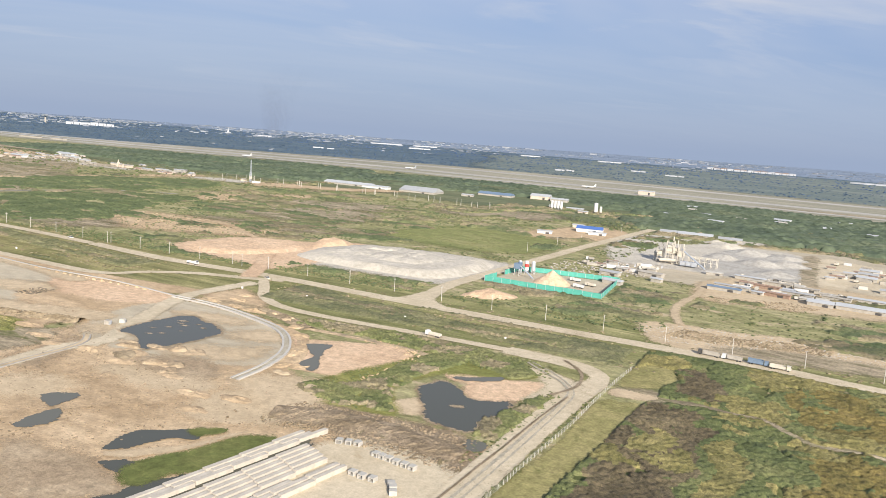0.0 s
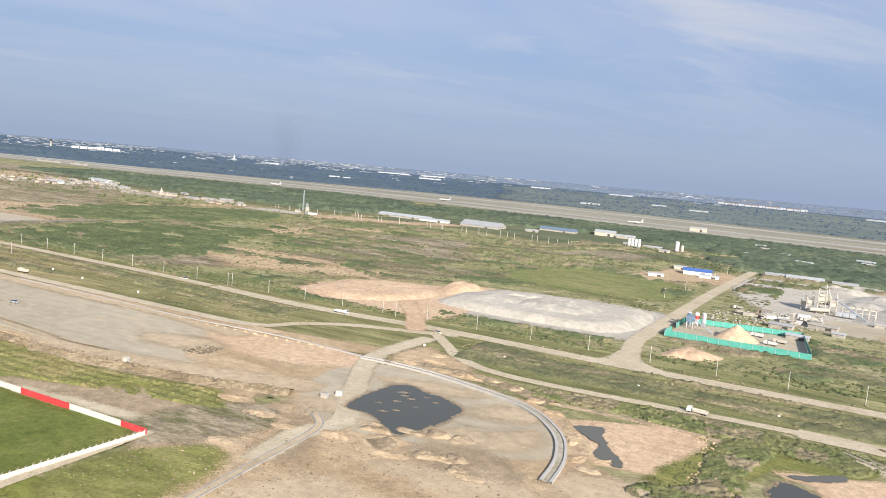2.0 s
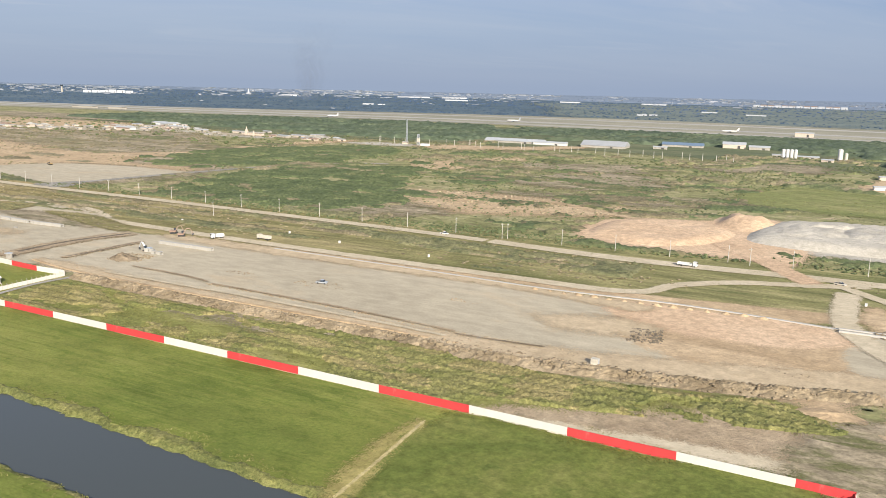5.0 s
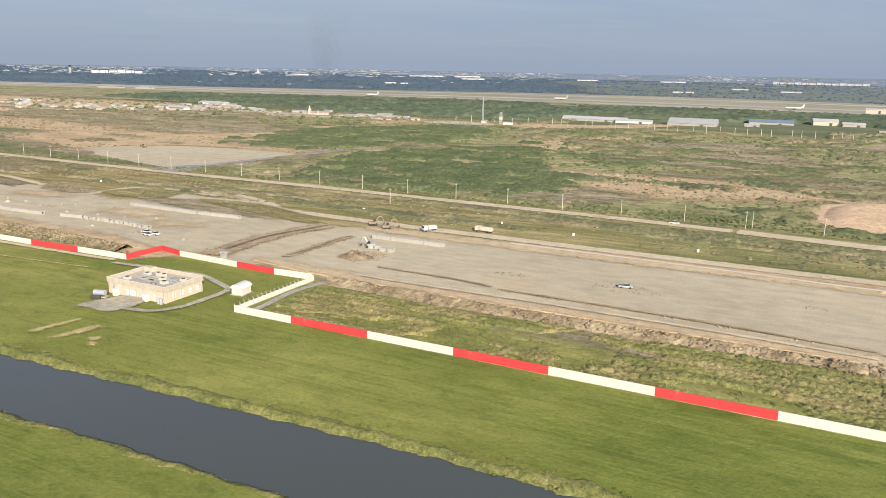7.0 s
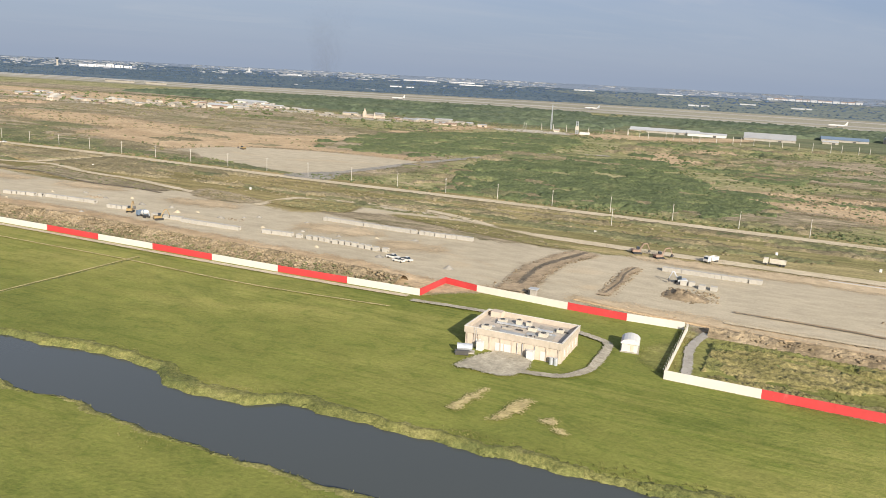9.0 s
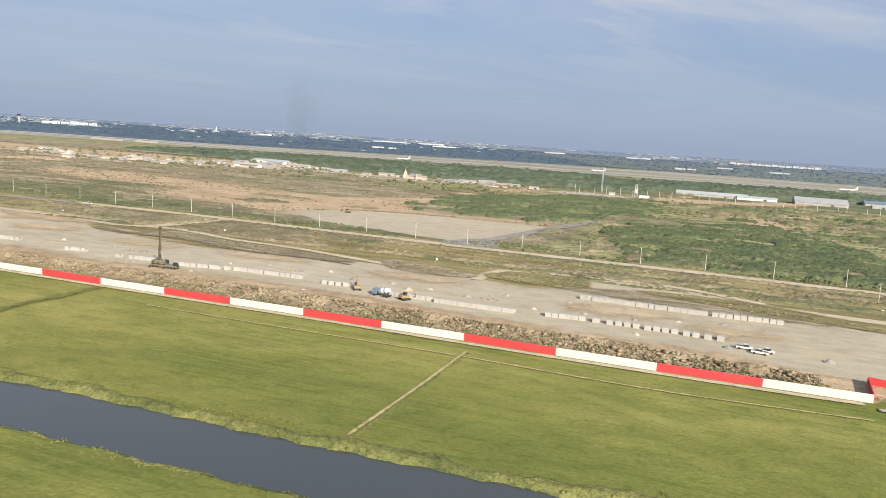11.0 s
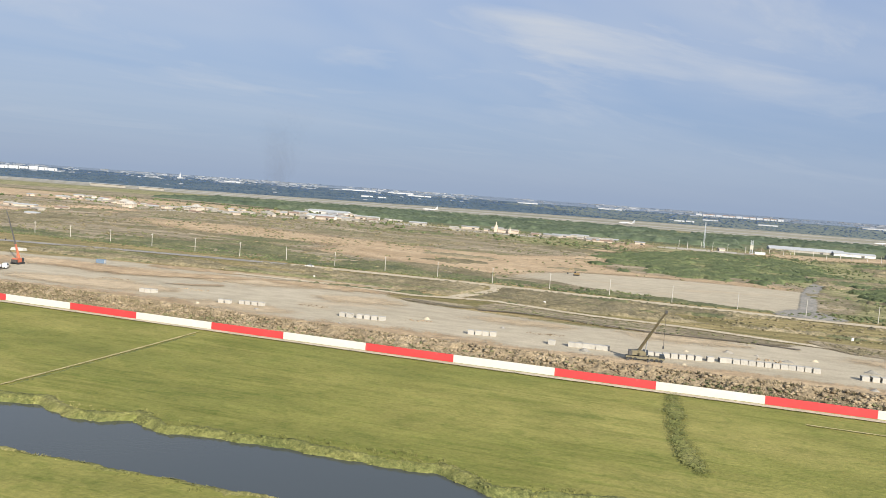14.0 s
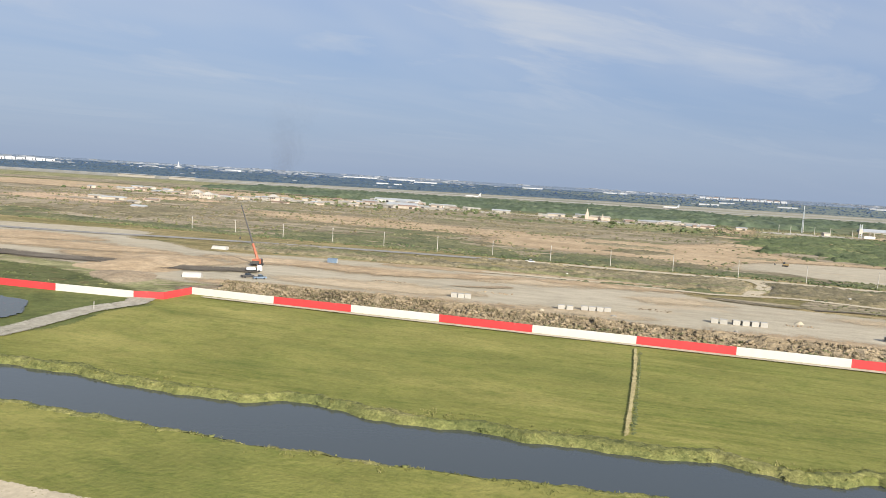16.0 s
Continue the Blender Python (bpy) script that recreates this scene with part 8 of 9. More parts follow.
part("skid", G().box(0, 0, 0.2, 5.2, 2.2, 0.35), OLDCONC, th)
part("motor", G().box(-0.6, -1.8, 0.2, 3.4, 1.0, 1.1), DARKSTEEL, th)
for s in (-1.2, 1.2):
    part("cradle", G().box(s, 0, 0.5, 0.3, 1.8, 0.6), DARKSTEEL, th)

th = thing("guard_hut", "small white hut with a rounded roof on grass", "hut", at=(-11.8, 17.5, 0), turn=8)
part("plinth", G().box(0, 0, 0, 5.0, 6.2, 0.25), OLDCONC, th)
part("wall", G().box(0, 0, 0.25, 4.2, 5.4, 2.3), WHITEWALL, th)
sec = [(-2.5, 2.5), (-2.35, 2.95), (-1.7, 3.5), (-0.8, 3.8), (0.0, 3.9), (0.8, 3.8), (1.7, 3.5), (2.35, 2.95), (2.5, 2.5)]
part("roof", G().prism(sec, -3.1, 3.1), WHITE, th, "white barrel roof")
part("door", G().box(0.6, -2.73, 0.3, 0.9, 0.06, 2.0), CREAM, th)
th = thing("guard_hut", "tiny pale sentry hut behind the wall", "hut", at=(-51, 52, 0))
part("wall", G().box(0, 0, 0, 2.0, 2.0, 2.5), OLDCONC, th)
part("roof", G().box(0, 0, 2.5, 3.0, 2.6, 0.3), WHITEROOF, th)
th = thing("sign_post", "thin pale post beside the service road", "post", at=(-636, -12, 0))
part("shaft", G().cyl((0, 0, 0), (0, 0, 2.6), 0.14, 0.1, 6), CONCRETE, th)


# ---- sheds and plants ----
def shed(x, y, L, w, h, turn, roof, wall, label, name="shed", ribs=True, pitch=0.16):
    th = thing(name, label, "shed", at=(x, y, 0), turn=turn)
    part("wall", G().box(0, 0, 0, L, w, h), wall, th)
    ov, top = 0.6, h + w * pitch
    sec = [(-w / 2 - ov, h - 0.1), (w / 2 + ov, h - 0.1), (w / 2 + ov, h + 0.15), (0, top + 0.15), (-w / 2 - ov, h + 0.15)]
    part("roof", G().quadstrip([[(x0, yy, zz) for yy, zz in sec] for x0 in (-L / 2 - ov, L / 2 + ov)]), roof, th)
    if L > 8:
        part("door", G().box(L * 0.2, -w / 2 - 0.06, 0, min(4, L / 4), 0.12, h * 0.7), DARKSTEEL, th)
    return th


shed(-158, 972, 96, 22, 3.2, 3, WHITEROOF, OLDCONC, "very long white-roofed factory shed")
shed(-98, 966, 52, 12, 3.6, 3, WHITEROOF, WHITE, "white extension of a long factory shed")
shed(-17, 985, 66, 40, 3.2, 3, GREYROOF, OLDCONC, "broad grey-roofed factory shed")
shed(80, 1085, 62, 22, 3.2, 4, BLUEP, OLDCONC, "blue-grey roofed factory shed")
settle(shed(152, 1120, 34, 22, 6, 8, WHITEROOF, CREAM, "cream factory shed before the airfield"))
settle(shed(190, 1110, 30, 14, 4, 8, WHITEROOF, OLDCONC, "pale shed before the airfield"))
settle(shed(60, 1010, 20, 8, 3, 6, WHITEROOF, OLDCONC, "low hut behind the factory sheds"))
settle(shed(264, 975, 26, 8, 3, 4, WHITEROOF, OLDCONC, "low pale shed beside the silos"))
settle(shed(228, 985, 20, 7, 3, 10, GREYROOF, OLDCONC, "low grey shed beside the silos"))
settle(shed(288, 940, 14, 7, 3, -8, WHITEROOF, CREAM, "small cream cabin beside the silos"))
shed(404, 660, 30, 16, 4.5, 10, BLUEROOF, WHITE, "white depot with a bright blue roof")
shed(418, 640, 20, 5, 3, 10, WHITEROOF, WHITE, "low white annexe of the depot")
shed(372, 600, 16, 6, 3, 12, WHITEROOF, WHITE, "small white cabin of the depot")
shed(382, 690, 14, 6, 3.5, 8, WHITEROOF, CREAM, "small cream shed of the depot")
settle(shed(234, 1560, 34, 12, 8, -3, WHITEROOF, CREAM, "cream block beside the airfield"))
for k in range(4):
    settle(silo(234 + 5 * k, 952, 2.2, 10, WHITE, "white cement silo in a row", 3))
settle(silo(302, 957, 3.0, 13, WHITE, "tall white cement silo", 3))
settle(silo(309, 959, 2.0, 8, CREAMSTEEL, "short cream cement silo", 3))
for x, y, L, w, t, rf, lb in ((670, 402, 38, 10, -4, WHITEROOF, "low white-roofed workshop shed"), (642, 402, 17, 10, -5, WHITEROOF, "pale-roofed open workshop in the yard"), (578, 404, 24, 5, -3, BLUEP, "long low shed with a faded blue roof"), (582, 418, 26, 4, -8, GREYROOF, "row of low dull grey cabins"), (612, 462, 20, 4, -10, OLDCONC, "row of low worn cabins"), (590, 472, 24, 4, -8, WHITEROOF, "row of low dusty white cabins"), (632, 455, 18, 4, -8, OLDCONC, "row of low worn cabins"), (652, 432, 20, 4, -12, OLDCONC, "long grey shed beside the yard"), (672, 440, 26, 5, -6, WHITEROOF, "long pale shed beside the yard"), (612, 412, 22, 4, -14, RUST, "low shed with a rusty roof"), (626, 428, 24, 4, -10, GREYROOF, "low grey shed in a row"), (604, 440, 20, 3.5, -10, RUST, "low shed with a rusty roof"), (494, 402, 16, 7, -10, GREYROOF, "grey-roofed hut by the yard"), (505, 366, 14, 7, -8, WHITEROOF, "white-roofed hut by the yard"), (521, 424, 20, 7, -12, OLDCONC, "long grey hut by the yard"), (530, 400, 8, 5, -10, WHITEROOF, "small white cabin by the yard"), (478, 742, 26, 12, 8, GREYROOF, "grey workshop shed at the road's end"), (506, 742, 40, 14, 4, WHITEROOF, "pale workshop shed at the road's end"), (545, 735, 26, 12, 4, GREYROOF, "grey workshop at the road's end"), (676, 560, 16, 8, -5, WHITEROOF, "long white storage shed"), (678, 585, 16, 8, -5, GREYROOF, "long grey storage shed"), (680, 610, 16, 8, -5, WHITEROOF, "long white storage shed"), (690, 500, 14, 6, -6, GREYROOF, "open shed with a dull grey roof")):
    shed(x, y, L, w, 2.8, t, rf, OLDCONC if rf is not RUST else RUST, lb)


def asphalt_plant(x, y):
    th = thing("asphalt_plant", "cream steel asphalt plant with towers and gantries", "plant", at=(x, y, 0))
    for cx, cy, w, h in ((0, 0, 6, 21), (9, 4, 5, 15), (-9, 3, 5, 13), (2, 10, 7, 17), (-14, 10, 4, 9)):
        for dx in (-1, 1):
            for dy in (-1, 1):
                part("column", G().box(cx + dx * w / 2, cy + dy * w / 2, 0, 0.5, 0.5, h), CREAMSTEEL, th)
        z = 3.0
        while z < h:
            part("platform", G().box(cx, cy, z, w + 0.8, w + 0.8, 0.25), CREAMSTEEL, th)
            z += 4.0
        part("plant_house", G().box(cx, cy, h * 0.45, w * 0.8, w * 0.8, h * 0.35), CREAMSTEEL, th)
        part("stack", G().cyl((cx + w / 3, cy, h), (cx + w / 3, cy, h + 4), 0.5, 0.5, 8), CREAMSTEEL, th)
    for k in range(6):
        part("gantry_frame", G().box(16 + 5 * k, 2, 0, 0.5, 0.5, 8).box(16 + 5 * k, 10, 0, 0.5, 0.5, 8).box(16 + 5 * k, 6, 8, 0.6, 9, 0.5), CREAMSTEEL, th)
    part("gantry_beam", G().box(28.5, 2, 7.6, 26, 0.5, 0.6).box(28.5, 10, 7.6, 26, 0.5, 0.6).box(28.5, 6, 4, 26, 1.0, 0.4), CREAMSTEEL, th)
    part("conveyor", G().cyl((9, 4, 14), (34, -14, 1), 0.7, 0.7, 6), STEEL, th)
    part("dryer_drum", G().cyl((-8, -4, 3), (6, -4, 4), 1.6, 1.6, 12), CREAMSTEEL, th)
    for k in range(3):
        part("bin", G().box(14 + 5 * k, -10, 1.5, 4, 4, 3.5, taper=1.2), STEEL, th)


asphalt_plant(520, 505)
rng = random.Random(21)
for k in range(84):
    x, y = rng.choice(((rng.uniform(560, 640), rng.uniform(462, 482)), (rng.uniform(455, 520), rng.uniform(430, 470)), (rng.uniform(580, 665), rng.uniform(410, 450)), (rng.uniform(646, 690), rng.uniform(500, 650))))
    if k % 3 == 0:
        truck(x, y, rng.uniform(0, 360), rng.choice((WHITE, OLDCONC, CREAMSTEEL)), rng.choice((OLDCONC, BOXCONC, CREAMSTEEL)), 7.5, rng.choice(("dusty tipper truck parked in the plant yard", "pale lorry parked in the plant yard")))
    elif k % 3 == 1:
        container(x, y, rng.uniform(-20, 20), rng.choice((WHITE, OLDCONC, OLDCONC, CREAMSTEEL)), "weathered site container in the plant yard", rng.uniform(6, 12))
    else:
        shed(x, y, rng.uniform(7, 14), rng.uniform(3, 5), 2.2, rng.uniform(-14, 6), rng.choice((RUST, WHITEROOF, OLDCONC, BOXCONC)), OLDCONC, "low worn shed in the plant yard")

def villa(x, y, turn, label):
    th = thing("villa", label, "house", at=(x, y, 0), turn=turn)
    part("wall", G().box(0, 0, 0, 12, 9, 5).box(-8, 2, 0, 6, 7, 3.2), PARAPET, th, "pale rendered walls")
    part("roof", G().box(0, 0, 5, 13.5, 10.5, 3.4, 0, 0.25), BOXCONC, th, "grey hipped roof")
    part("porch", G().box(3, -5.5, 0, 5, 2.4, 3), CREAM, th)
    for k in range(4):
        part("window", G().box(-4.2 + 2.8 * k, -4.55, 3.0, 1.2, 0.15, 1.3), GLASS, th)


for x, y, t in ((-1050, 681, 5), (-951, 700, -8), (-1008, 640, 12)):
    villa(x, y, t, "pale two-storey house with a hipped roof")
rng = random.Random(9)
CLUSTERS = ((-1010, 470, 40), (-1060, 690, 46), (-955, 722, 40), (-905, 745, 40), (-842, 905, 34), (-822, 839, 50), (-741, 855, 50), (-485, 818, 40), (-600, 815, 34), (-924, 691, 40), (-780, 790, 44), (-417, 830, 40), (-1130, 720, 50), (-1200, 780, 60))
for i in range(104):
    cx, cy, sp = rng.choice(CLUSTERS)
    x, y = cx + rng.gauss(0, sp), cy + rng.gauss(0, 24)
    L = rng.choice((7, 9, 12, 16, 24))
    shed(x, y, L, rng.uniform(5, 9), rng.uniform(1.8, 3.4), rng.uniform(-16, 16), rng.choice((GREYROOF, OLDCONC, OLDCONC, WHITEROOF, RUST, BOXCONC)), rng.choice((CREAM, OLDCONC, OLDCONC, PARAPET)), "small pale building of a settlement on waste ground", "hut")["group"] = "settlement buildings"
for k, (x, y, L, w, h) in enumerate(((-842, 909, 46, 14, 4.5), (-800, 770, 40, 12, 4), (-880, 925, 30, 12, 4), (-770, 865, 34, 10, 3))):
    shed(x, y, L, w, h, 3 * k - 4, WHITEROOF, WHITE, "long white hall in the settlement", "hall")
for px, py, w in ((-1010, 480, 80), (-1060, 660, 90), (-930, 725, 90), (-815, 830, 90), (-600, 800, 60), (-470, 815, 80), (-1200, 770, 110)):
    patch("settlement_yard", [(px - w, py - 10), (px - 20, py - 18), (px + w, py - 8), (px + 0.8 * w, py + 16), (px - 30, py + 20)], PALEYARD, "pale bare ground of a settlement", amp=8, step=8)
x, y, r = pick(1500, -1250, -380, 640, 930, 261, [], lambda x, y: 0.4 * waves(x * 0.5, y, 0.03, 31) - 0.45)
scatter("settlement_trees", x, y, r.uniform(2.0, 4.2, len(x)), T_SMALL, THICK, "dark green trees among the settlement", "trees", 0.8, 262)
for i in range(26):
    x, y = rng.uniform(370, 900), rng.uniform(1000, 1330)
    shed(x, y, rng.uniform(10, 26), rng.uniform(7, 12), rng.uniform(3, 5), rng.uniform(-20, 20), rng.choice((WHITEROOF, GREYROOF, OLDCONC)), WHITE, "small building among trees before the airfield", "hut")["group"] = "buildings among trees"
th = thing("temple", "white temple with a pointed tower", "temple", at=(-556, 806, 0))
part("hall", G().box(10, 4, 0, 26, 10, 4), CREAM, th)
part("hall_roof", G().prism([(-4, 4), (24, 4), (22, 5.6), (-2, 5.6)], -2, 10), OLDCONC, th)
part("tower", G().box(-6, 0, 0, 4.6, 4.6, 6).box(-6, 0, 6, 3.4, 3.4, 3).cyl((-6, 0, 9), (-6, 0, 14), 1.5, 0.1, 10), CREAM, th)
part("small_tower", G().box(14, -6, 0, 3, 3, 4).cyl((14, -6, 4), (14, -6, 9), 1.2, 0.1, 8), CREAM, th)
th = thing("lattice_mast", "tall grey lattice radio mast", "mast", at=(-296, 866, 0))
part("mast", G().lattice((0, 0, 0), (0, 0, 34), 1.8, 0.6, 16, 0.22), STEEL, th)
th = thing("small_plant", "small plant with grey tower and silo", "plant", at=(-243, 807, 0))
part("tower", G().lattice((0, 0, 0), (0, 0, 17), 3.2, 2.2, 6, 0.3), STEEL, th)
part("plant_house", G().box(0, 0, 6, 3.5, 3.5, 5), CREAMSTEEL, th)
part("hut", G().box(10, 2, 0, 12, 7, 3.5), WHITE, th)
pp = thing("steel_pole", "thin pale steel pole in a row", "pole", "poles of the substation", at=(-190, 870, 0))
part("shaft", G().cyl((0, 0, 0), (0, 0, 9), 0.35, 0.25, 6), CONCRETE, pp)
for i in range(34):
    copy_thing(pp, pose(-330 + 16 * i + rng.uniform(-4, 4), 835 + rng.uniform(-20, 30), 0))


# ---- airliners on the far airfield ----
def airliner(x, y, turn, tail, label):
    th = thing("airliner", label, "airliner", at=(x, y, 0), turn=turn)
    n = 12
    rings = []
    for px, r, dz in ((-18.5, 0.25, 1.2), (-15, 1.0, 0.7), (-10, 1.8, 0.1), (-4, 2.0, 0), (10, 2.0, 0), (15, 1.8, -0.1), (17.6, 1.1, -0.4), (18.8, 0.15, -0.6)):
        rings.append([(px, r * math.cos(6.2832 * i / n), 3.6 + dz + r * math.sin(6.2832 * i / n)) for i in range(n)])
    part("fuselage", G().quadstrip(rings), WHITE, th, smooth=True)
    for s in (-1, 1):
        part("wing", G().quadstrip([[(3.5, s * 1.5, 2.7), (-2.5, s * 1.5, 2.7), (-2.5, s * 1.5, 3.2), (3.5, s * 1.5, 3.2)], [(-4.5, s * 17, 3.9), (-6.0, s * 17, 3.9), (-6.0, s * 17, 4.1), (-4.5, s * 17, 4.1)]]), WHITE, th)
        part("engine", G().cyl((3.6, s * 5.8, 1.9), (0.2, s * 5.8, 2.0), 1.1, 0.8, 10), STEEL, th)
        part("tailplane", G().quadstrip([[(-14, s * 0.6, 4.6), (-17.5, s * 0.6, 4.6), (-17.5, s * 0.6, 4.8), (-14, s * 0.6, 4.8)], [(-17, s * 6.2, 5.0), (-18.6, s * 6.2, 5.0), (-18.6, s * 6.2, 5.1), (-17, s * 6.2, 5.1)]]), WHITE, th)
        part("main_gear", G().cyl((-0.6, s * 3.4, 0.0), (-0.6, s * 3.4, 2.6), 0.5, 0.3, 8), DARKSTEEL, th)
    part("nose_gear", G().cyl((13.5, 0, 0), (13.5, 0, 2.2), 0.4, 0.25, 8), DARKSTEEL, th)
    part("tail_fin", G().quadstrip([[(-12, -0.2, 5.2), (-17.5, -0.2, 5.2), (-17.5, 0.2, 5.2), (-12, 0.2, 5.2)], [(-16.6, -0.1, 11.6), (-18.8, -0.1, 11.6), (-18.8, 0.1, 11.6), (-16.6, 0.1, 11.6)]]), tail, th, "painted tail fin")
    return th


airliner(87, 1600, 178, WHITE, "white airliner on the taxiway")
airliner(-870, 1485, 178, WHITE, "white airliner on the near taxiway")
airliner(-440, 1662, 178, STEEL, "large white airliner with a grey tail on the runway")


# ---- far town ----
rngf = np.random.RandomState(77)
g = G()
for i in range(2900):
    far = i % 6
    d = rngf.uniform(4300, 8800) if far else rngf.uniform(2300, 4300)
    a = radians(rngf.uniform(-28, 64))
    x, y = -100 - d * math.sin(a), d * math.cos(a)
    if y < strip_edge(x) + 120 or (far == 0 and i % 5):
        continue
    n1 = math.sin(a * 23.0) + math.sin(a * 61.0 + 1.0) + 0.9 * (a > 0.35) + (0.5 if far else -0.4)
    if n1 < rngf.uniform(-0.6, 2.6):
        continue
    k = 0.5 + d / 8000
    L = rngf.choice([9, 14, 20, 30, 48]) if far else rngf.choice([9, 12, 16])
    g.box(x, y, 0, L * k, rngf.uniform(8, 14) * k, rngf.choice([3, 4, 5, 7]) * k * (0.8 if far else 0.6), math.degrees(a) + rngf.uniform(-14, 14))
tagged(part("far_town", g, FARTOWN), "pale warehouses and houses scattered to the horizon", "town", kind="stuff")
for k in range(6):
    o = 46 * (k - 2.5)
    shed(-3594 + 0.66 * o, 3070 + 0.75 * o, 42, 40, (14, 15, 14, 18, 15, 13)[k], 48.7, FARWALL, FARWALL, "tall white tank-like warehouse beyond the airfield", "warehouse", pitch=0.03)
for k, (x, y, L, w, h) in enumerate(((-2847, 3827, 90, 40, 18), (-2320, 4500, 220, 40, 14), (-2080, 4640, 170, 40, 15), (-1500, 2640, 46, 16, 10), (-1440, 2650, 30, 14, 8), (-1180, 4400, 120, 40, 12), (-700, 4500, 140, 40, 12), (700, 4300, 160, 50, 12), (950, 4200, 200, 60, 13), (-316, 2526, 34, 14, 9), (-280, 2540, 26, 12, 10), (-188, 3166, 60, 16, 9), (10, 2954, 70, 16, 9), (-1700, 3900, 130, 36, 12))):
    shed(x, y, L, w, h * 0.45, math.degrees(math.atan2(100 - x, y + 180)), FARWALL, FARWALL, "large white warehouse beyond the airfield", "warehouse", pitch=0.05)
for k in range(13):
    shed(-178 + 40 * k, 4964 + 3 * (k % 3), 34, 30, 10, 0, RUST if k % 3 else FARWALL, FARWALL, "pale terraced house block in a long row", "house_block", pitch=0.12)["group"] = "far terraced blocks"
th = thing("control_tower", "pale slender airport tower far off", "tower", at=(-3700, 2840, 0))
part("shaft", G().cyl((0, 0, 0), (0, 0, 34), 6, 4, 10), OLDCONC, th)
part("cabin", G().cyl((0, 0, 34), (0, 0, 42), 7, 9, 10), GLASS, th)
th = thing("pagoda", "white pointed pagoda far off", "pagoda", at=(-3300, 3960, 0))
part("base", G().box(0, 0, 0, 26, 26, 9), FARWALL, th)
part("spire", G().cyl((0, 0, 9), (0, 0, 38), 8, 0.5, 10), FARWALL, th)
th = thing("site_depot", "dark low sheds on the far brown land", "shed", at=(-1660, 1372, 0))
part("wall", G().box(0, 0, 0, 90, 16, 6).box(110, 20, 0, 60, 14, 6), OLDCONC, th)
part("roof", G().box(0, 0, 6, 94, 20, 1.0).box(110, 20, 6, 64, 18, 1.0), GREYROOF, th)

# thin smoke from a field fire beyond the airfield
m_s, nt_s, b_s = base_mat("thin_smoke", 1.0, 0, 0.0)
b_s.inputs["Base Color"].default_value = (0.10, 0.12, 0.16, 1)
at_s = nt_s.nodes.new("ShaderNodeAttribute")
at_s.attribute_name = "edge"
tc_s = nt_s.nodes.new("ShaderNodeTexCoord").outputs["Object"]
puff = ramp_node(nt_s, noise_out(nt_s, tc_s, 0.007, 5, 0.6, 0.6), [(0.34, (0.1, 0.1, 0.1)), (0.66, (1, 1, 1))])
mul_s = nt_s.nodes.new("ShaderNodeMath")
mul_s.operation = "MULTIPLY"
nt_s.links.new(puff, mul_s.inputs[0])
nt_s.links.new(at_s.outputs["Fac"], mul_s.inputs[1])
mx_s = nt_s.nodes.new("ShaderNodeMixShader")
nt_s.links.new(mul_s.outputs[0], mx_s.inputs["Fac"])
nt_s.links.new(nt_s.nodes.new("ShaderNodeBsdfTransparent").outputs[0], mx_s.inputs[1])
nt_s.links.new(b_s.outputs[0], mx_s.inputs[2])
nt_s.links.new(mx_s.outputs[0], nt_s.nodes["Material Output"].inputs["Surface"])
v, f, ed = [], [], []
NR, NC = 24, 12
for i in range(NR + 1):
    h = i / NR
    for k in range(NC + 1):
        u = 2 * k / NC - 1
        wide = 60 + 110 * h
        o = u * wide + 130 * h * h + 18 * math.sin(7 * h)
        v.append((-2150 + 0.82 * o, 3080 + 0.57 * o - 30 * (1 - u * u), 430 * h))
        ed.append(0.50 * (1 - u * u) ** 1.5 * (1 - h) ** 1.3)
        if i and k:
            a = i * (NC + 1) + k
            f.append((a - NC - 2, a - NC - 1, a, a - 1))
me = bpy.data.meshes.new("smoke_plume")
me.from_pydata(v, [], f)
me.update()
edge_attribute(me, ed)
me.materials.append(m_s)
tagged(new("smoke_plume", me), "faint grey smoke rising from a far fire", "smoke", kind="stuff").visible_shadow = False

# loose stones of the rubble field and the yards
def rocks(name, poly, n, lo, hi, mat, label, seed):
    p = np.array(poly)
    x, y, r = pick(n, p[:, 0].min(), p[:, 0].max(), p[:, 1].min(), p[:, 1].max(), seed)
    k = inside(x, y, poly)
    x, y = x[k], y[k]
    return scatter(name, x, y, r.uniform(lo, hi, len(x)) ** 1.0, T_FAR, mat, label, "rubble", 0.7, seed, bank_z(x, y))


rocks("rubble", [(556, 228), (552, 250), (571, 267), (599, 269), (628, 278), (700, 270), (700, 250), (630, 250), (602, 232), (570, 222)], 2200, 0.2, 0.62, BOXCONC, "broken concrete rubble", 81)
rocks("rubble", [(565, 236), (573, 258), (601, 258), (622, 267), (650, 266), (648, 252), (615, 245), (591, 236)], 2200, 0.35, 1.05, CLOD, "dark scrap among rubble", 82)
rocks("rubble", [(556, 228), (552, 250), (571, 267), (599, 269), (628, 278), (700, 270), (700, 250), (630, 250), (602, 232), (570, 222)], 1500, 0.2, 0.6, TROD, "lumps of soil among rubble", 83)
rocks("scrap", [(566, 364), (575, 372), (599, 380), (624, 394), (642, 384), (625, 360), (601, 362), (579, 352)], 1600, 0.3, 0.9, CLOD, "brown scrap in the yard", 83)
rocks("scrap", [(460, 375), (500, 380), (520, 420), (500, 470), (450, 450), (440, 400)], 500, 0.5, 1.6, OLDCONC, "scrap and stones beside the road", 84)
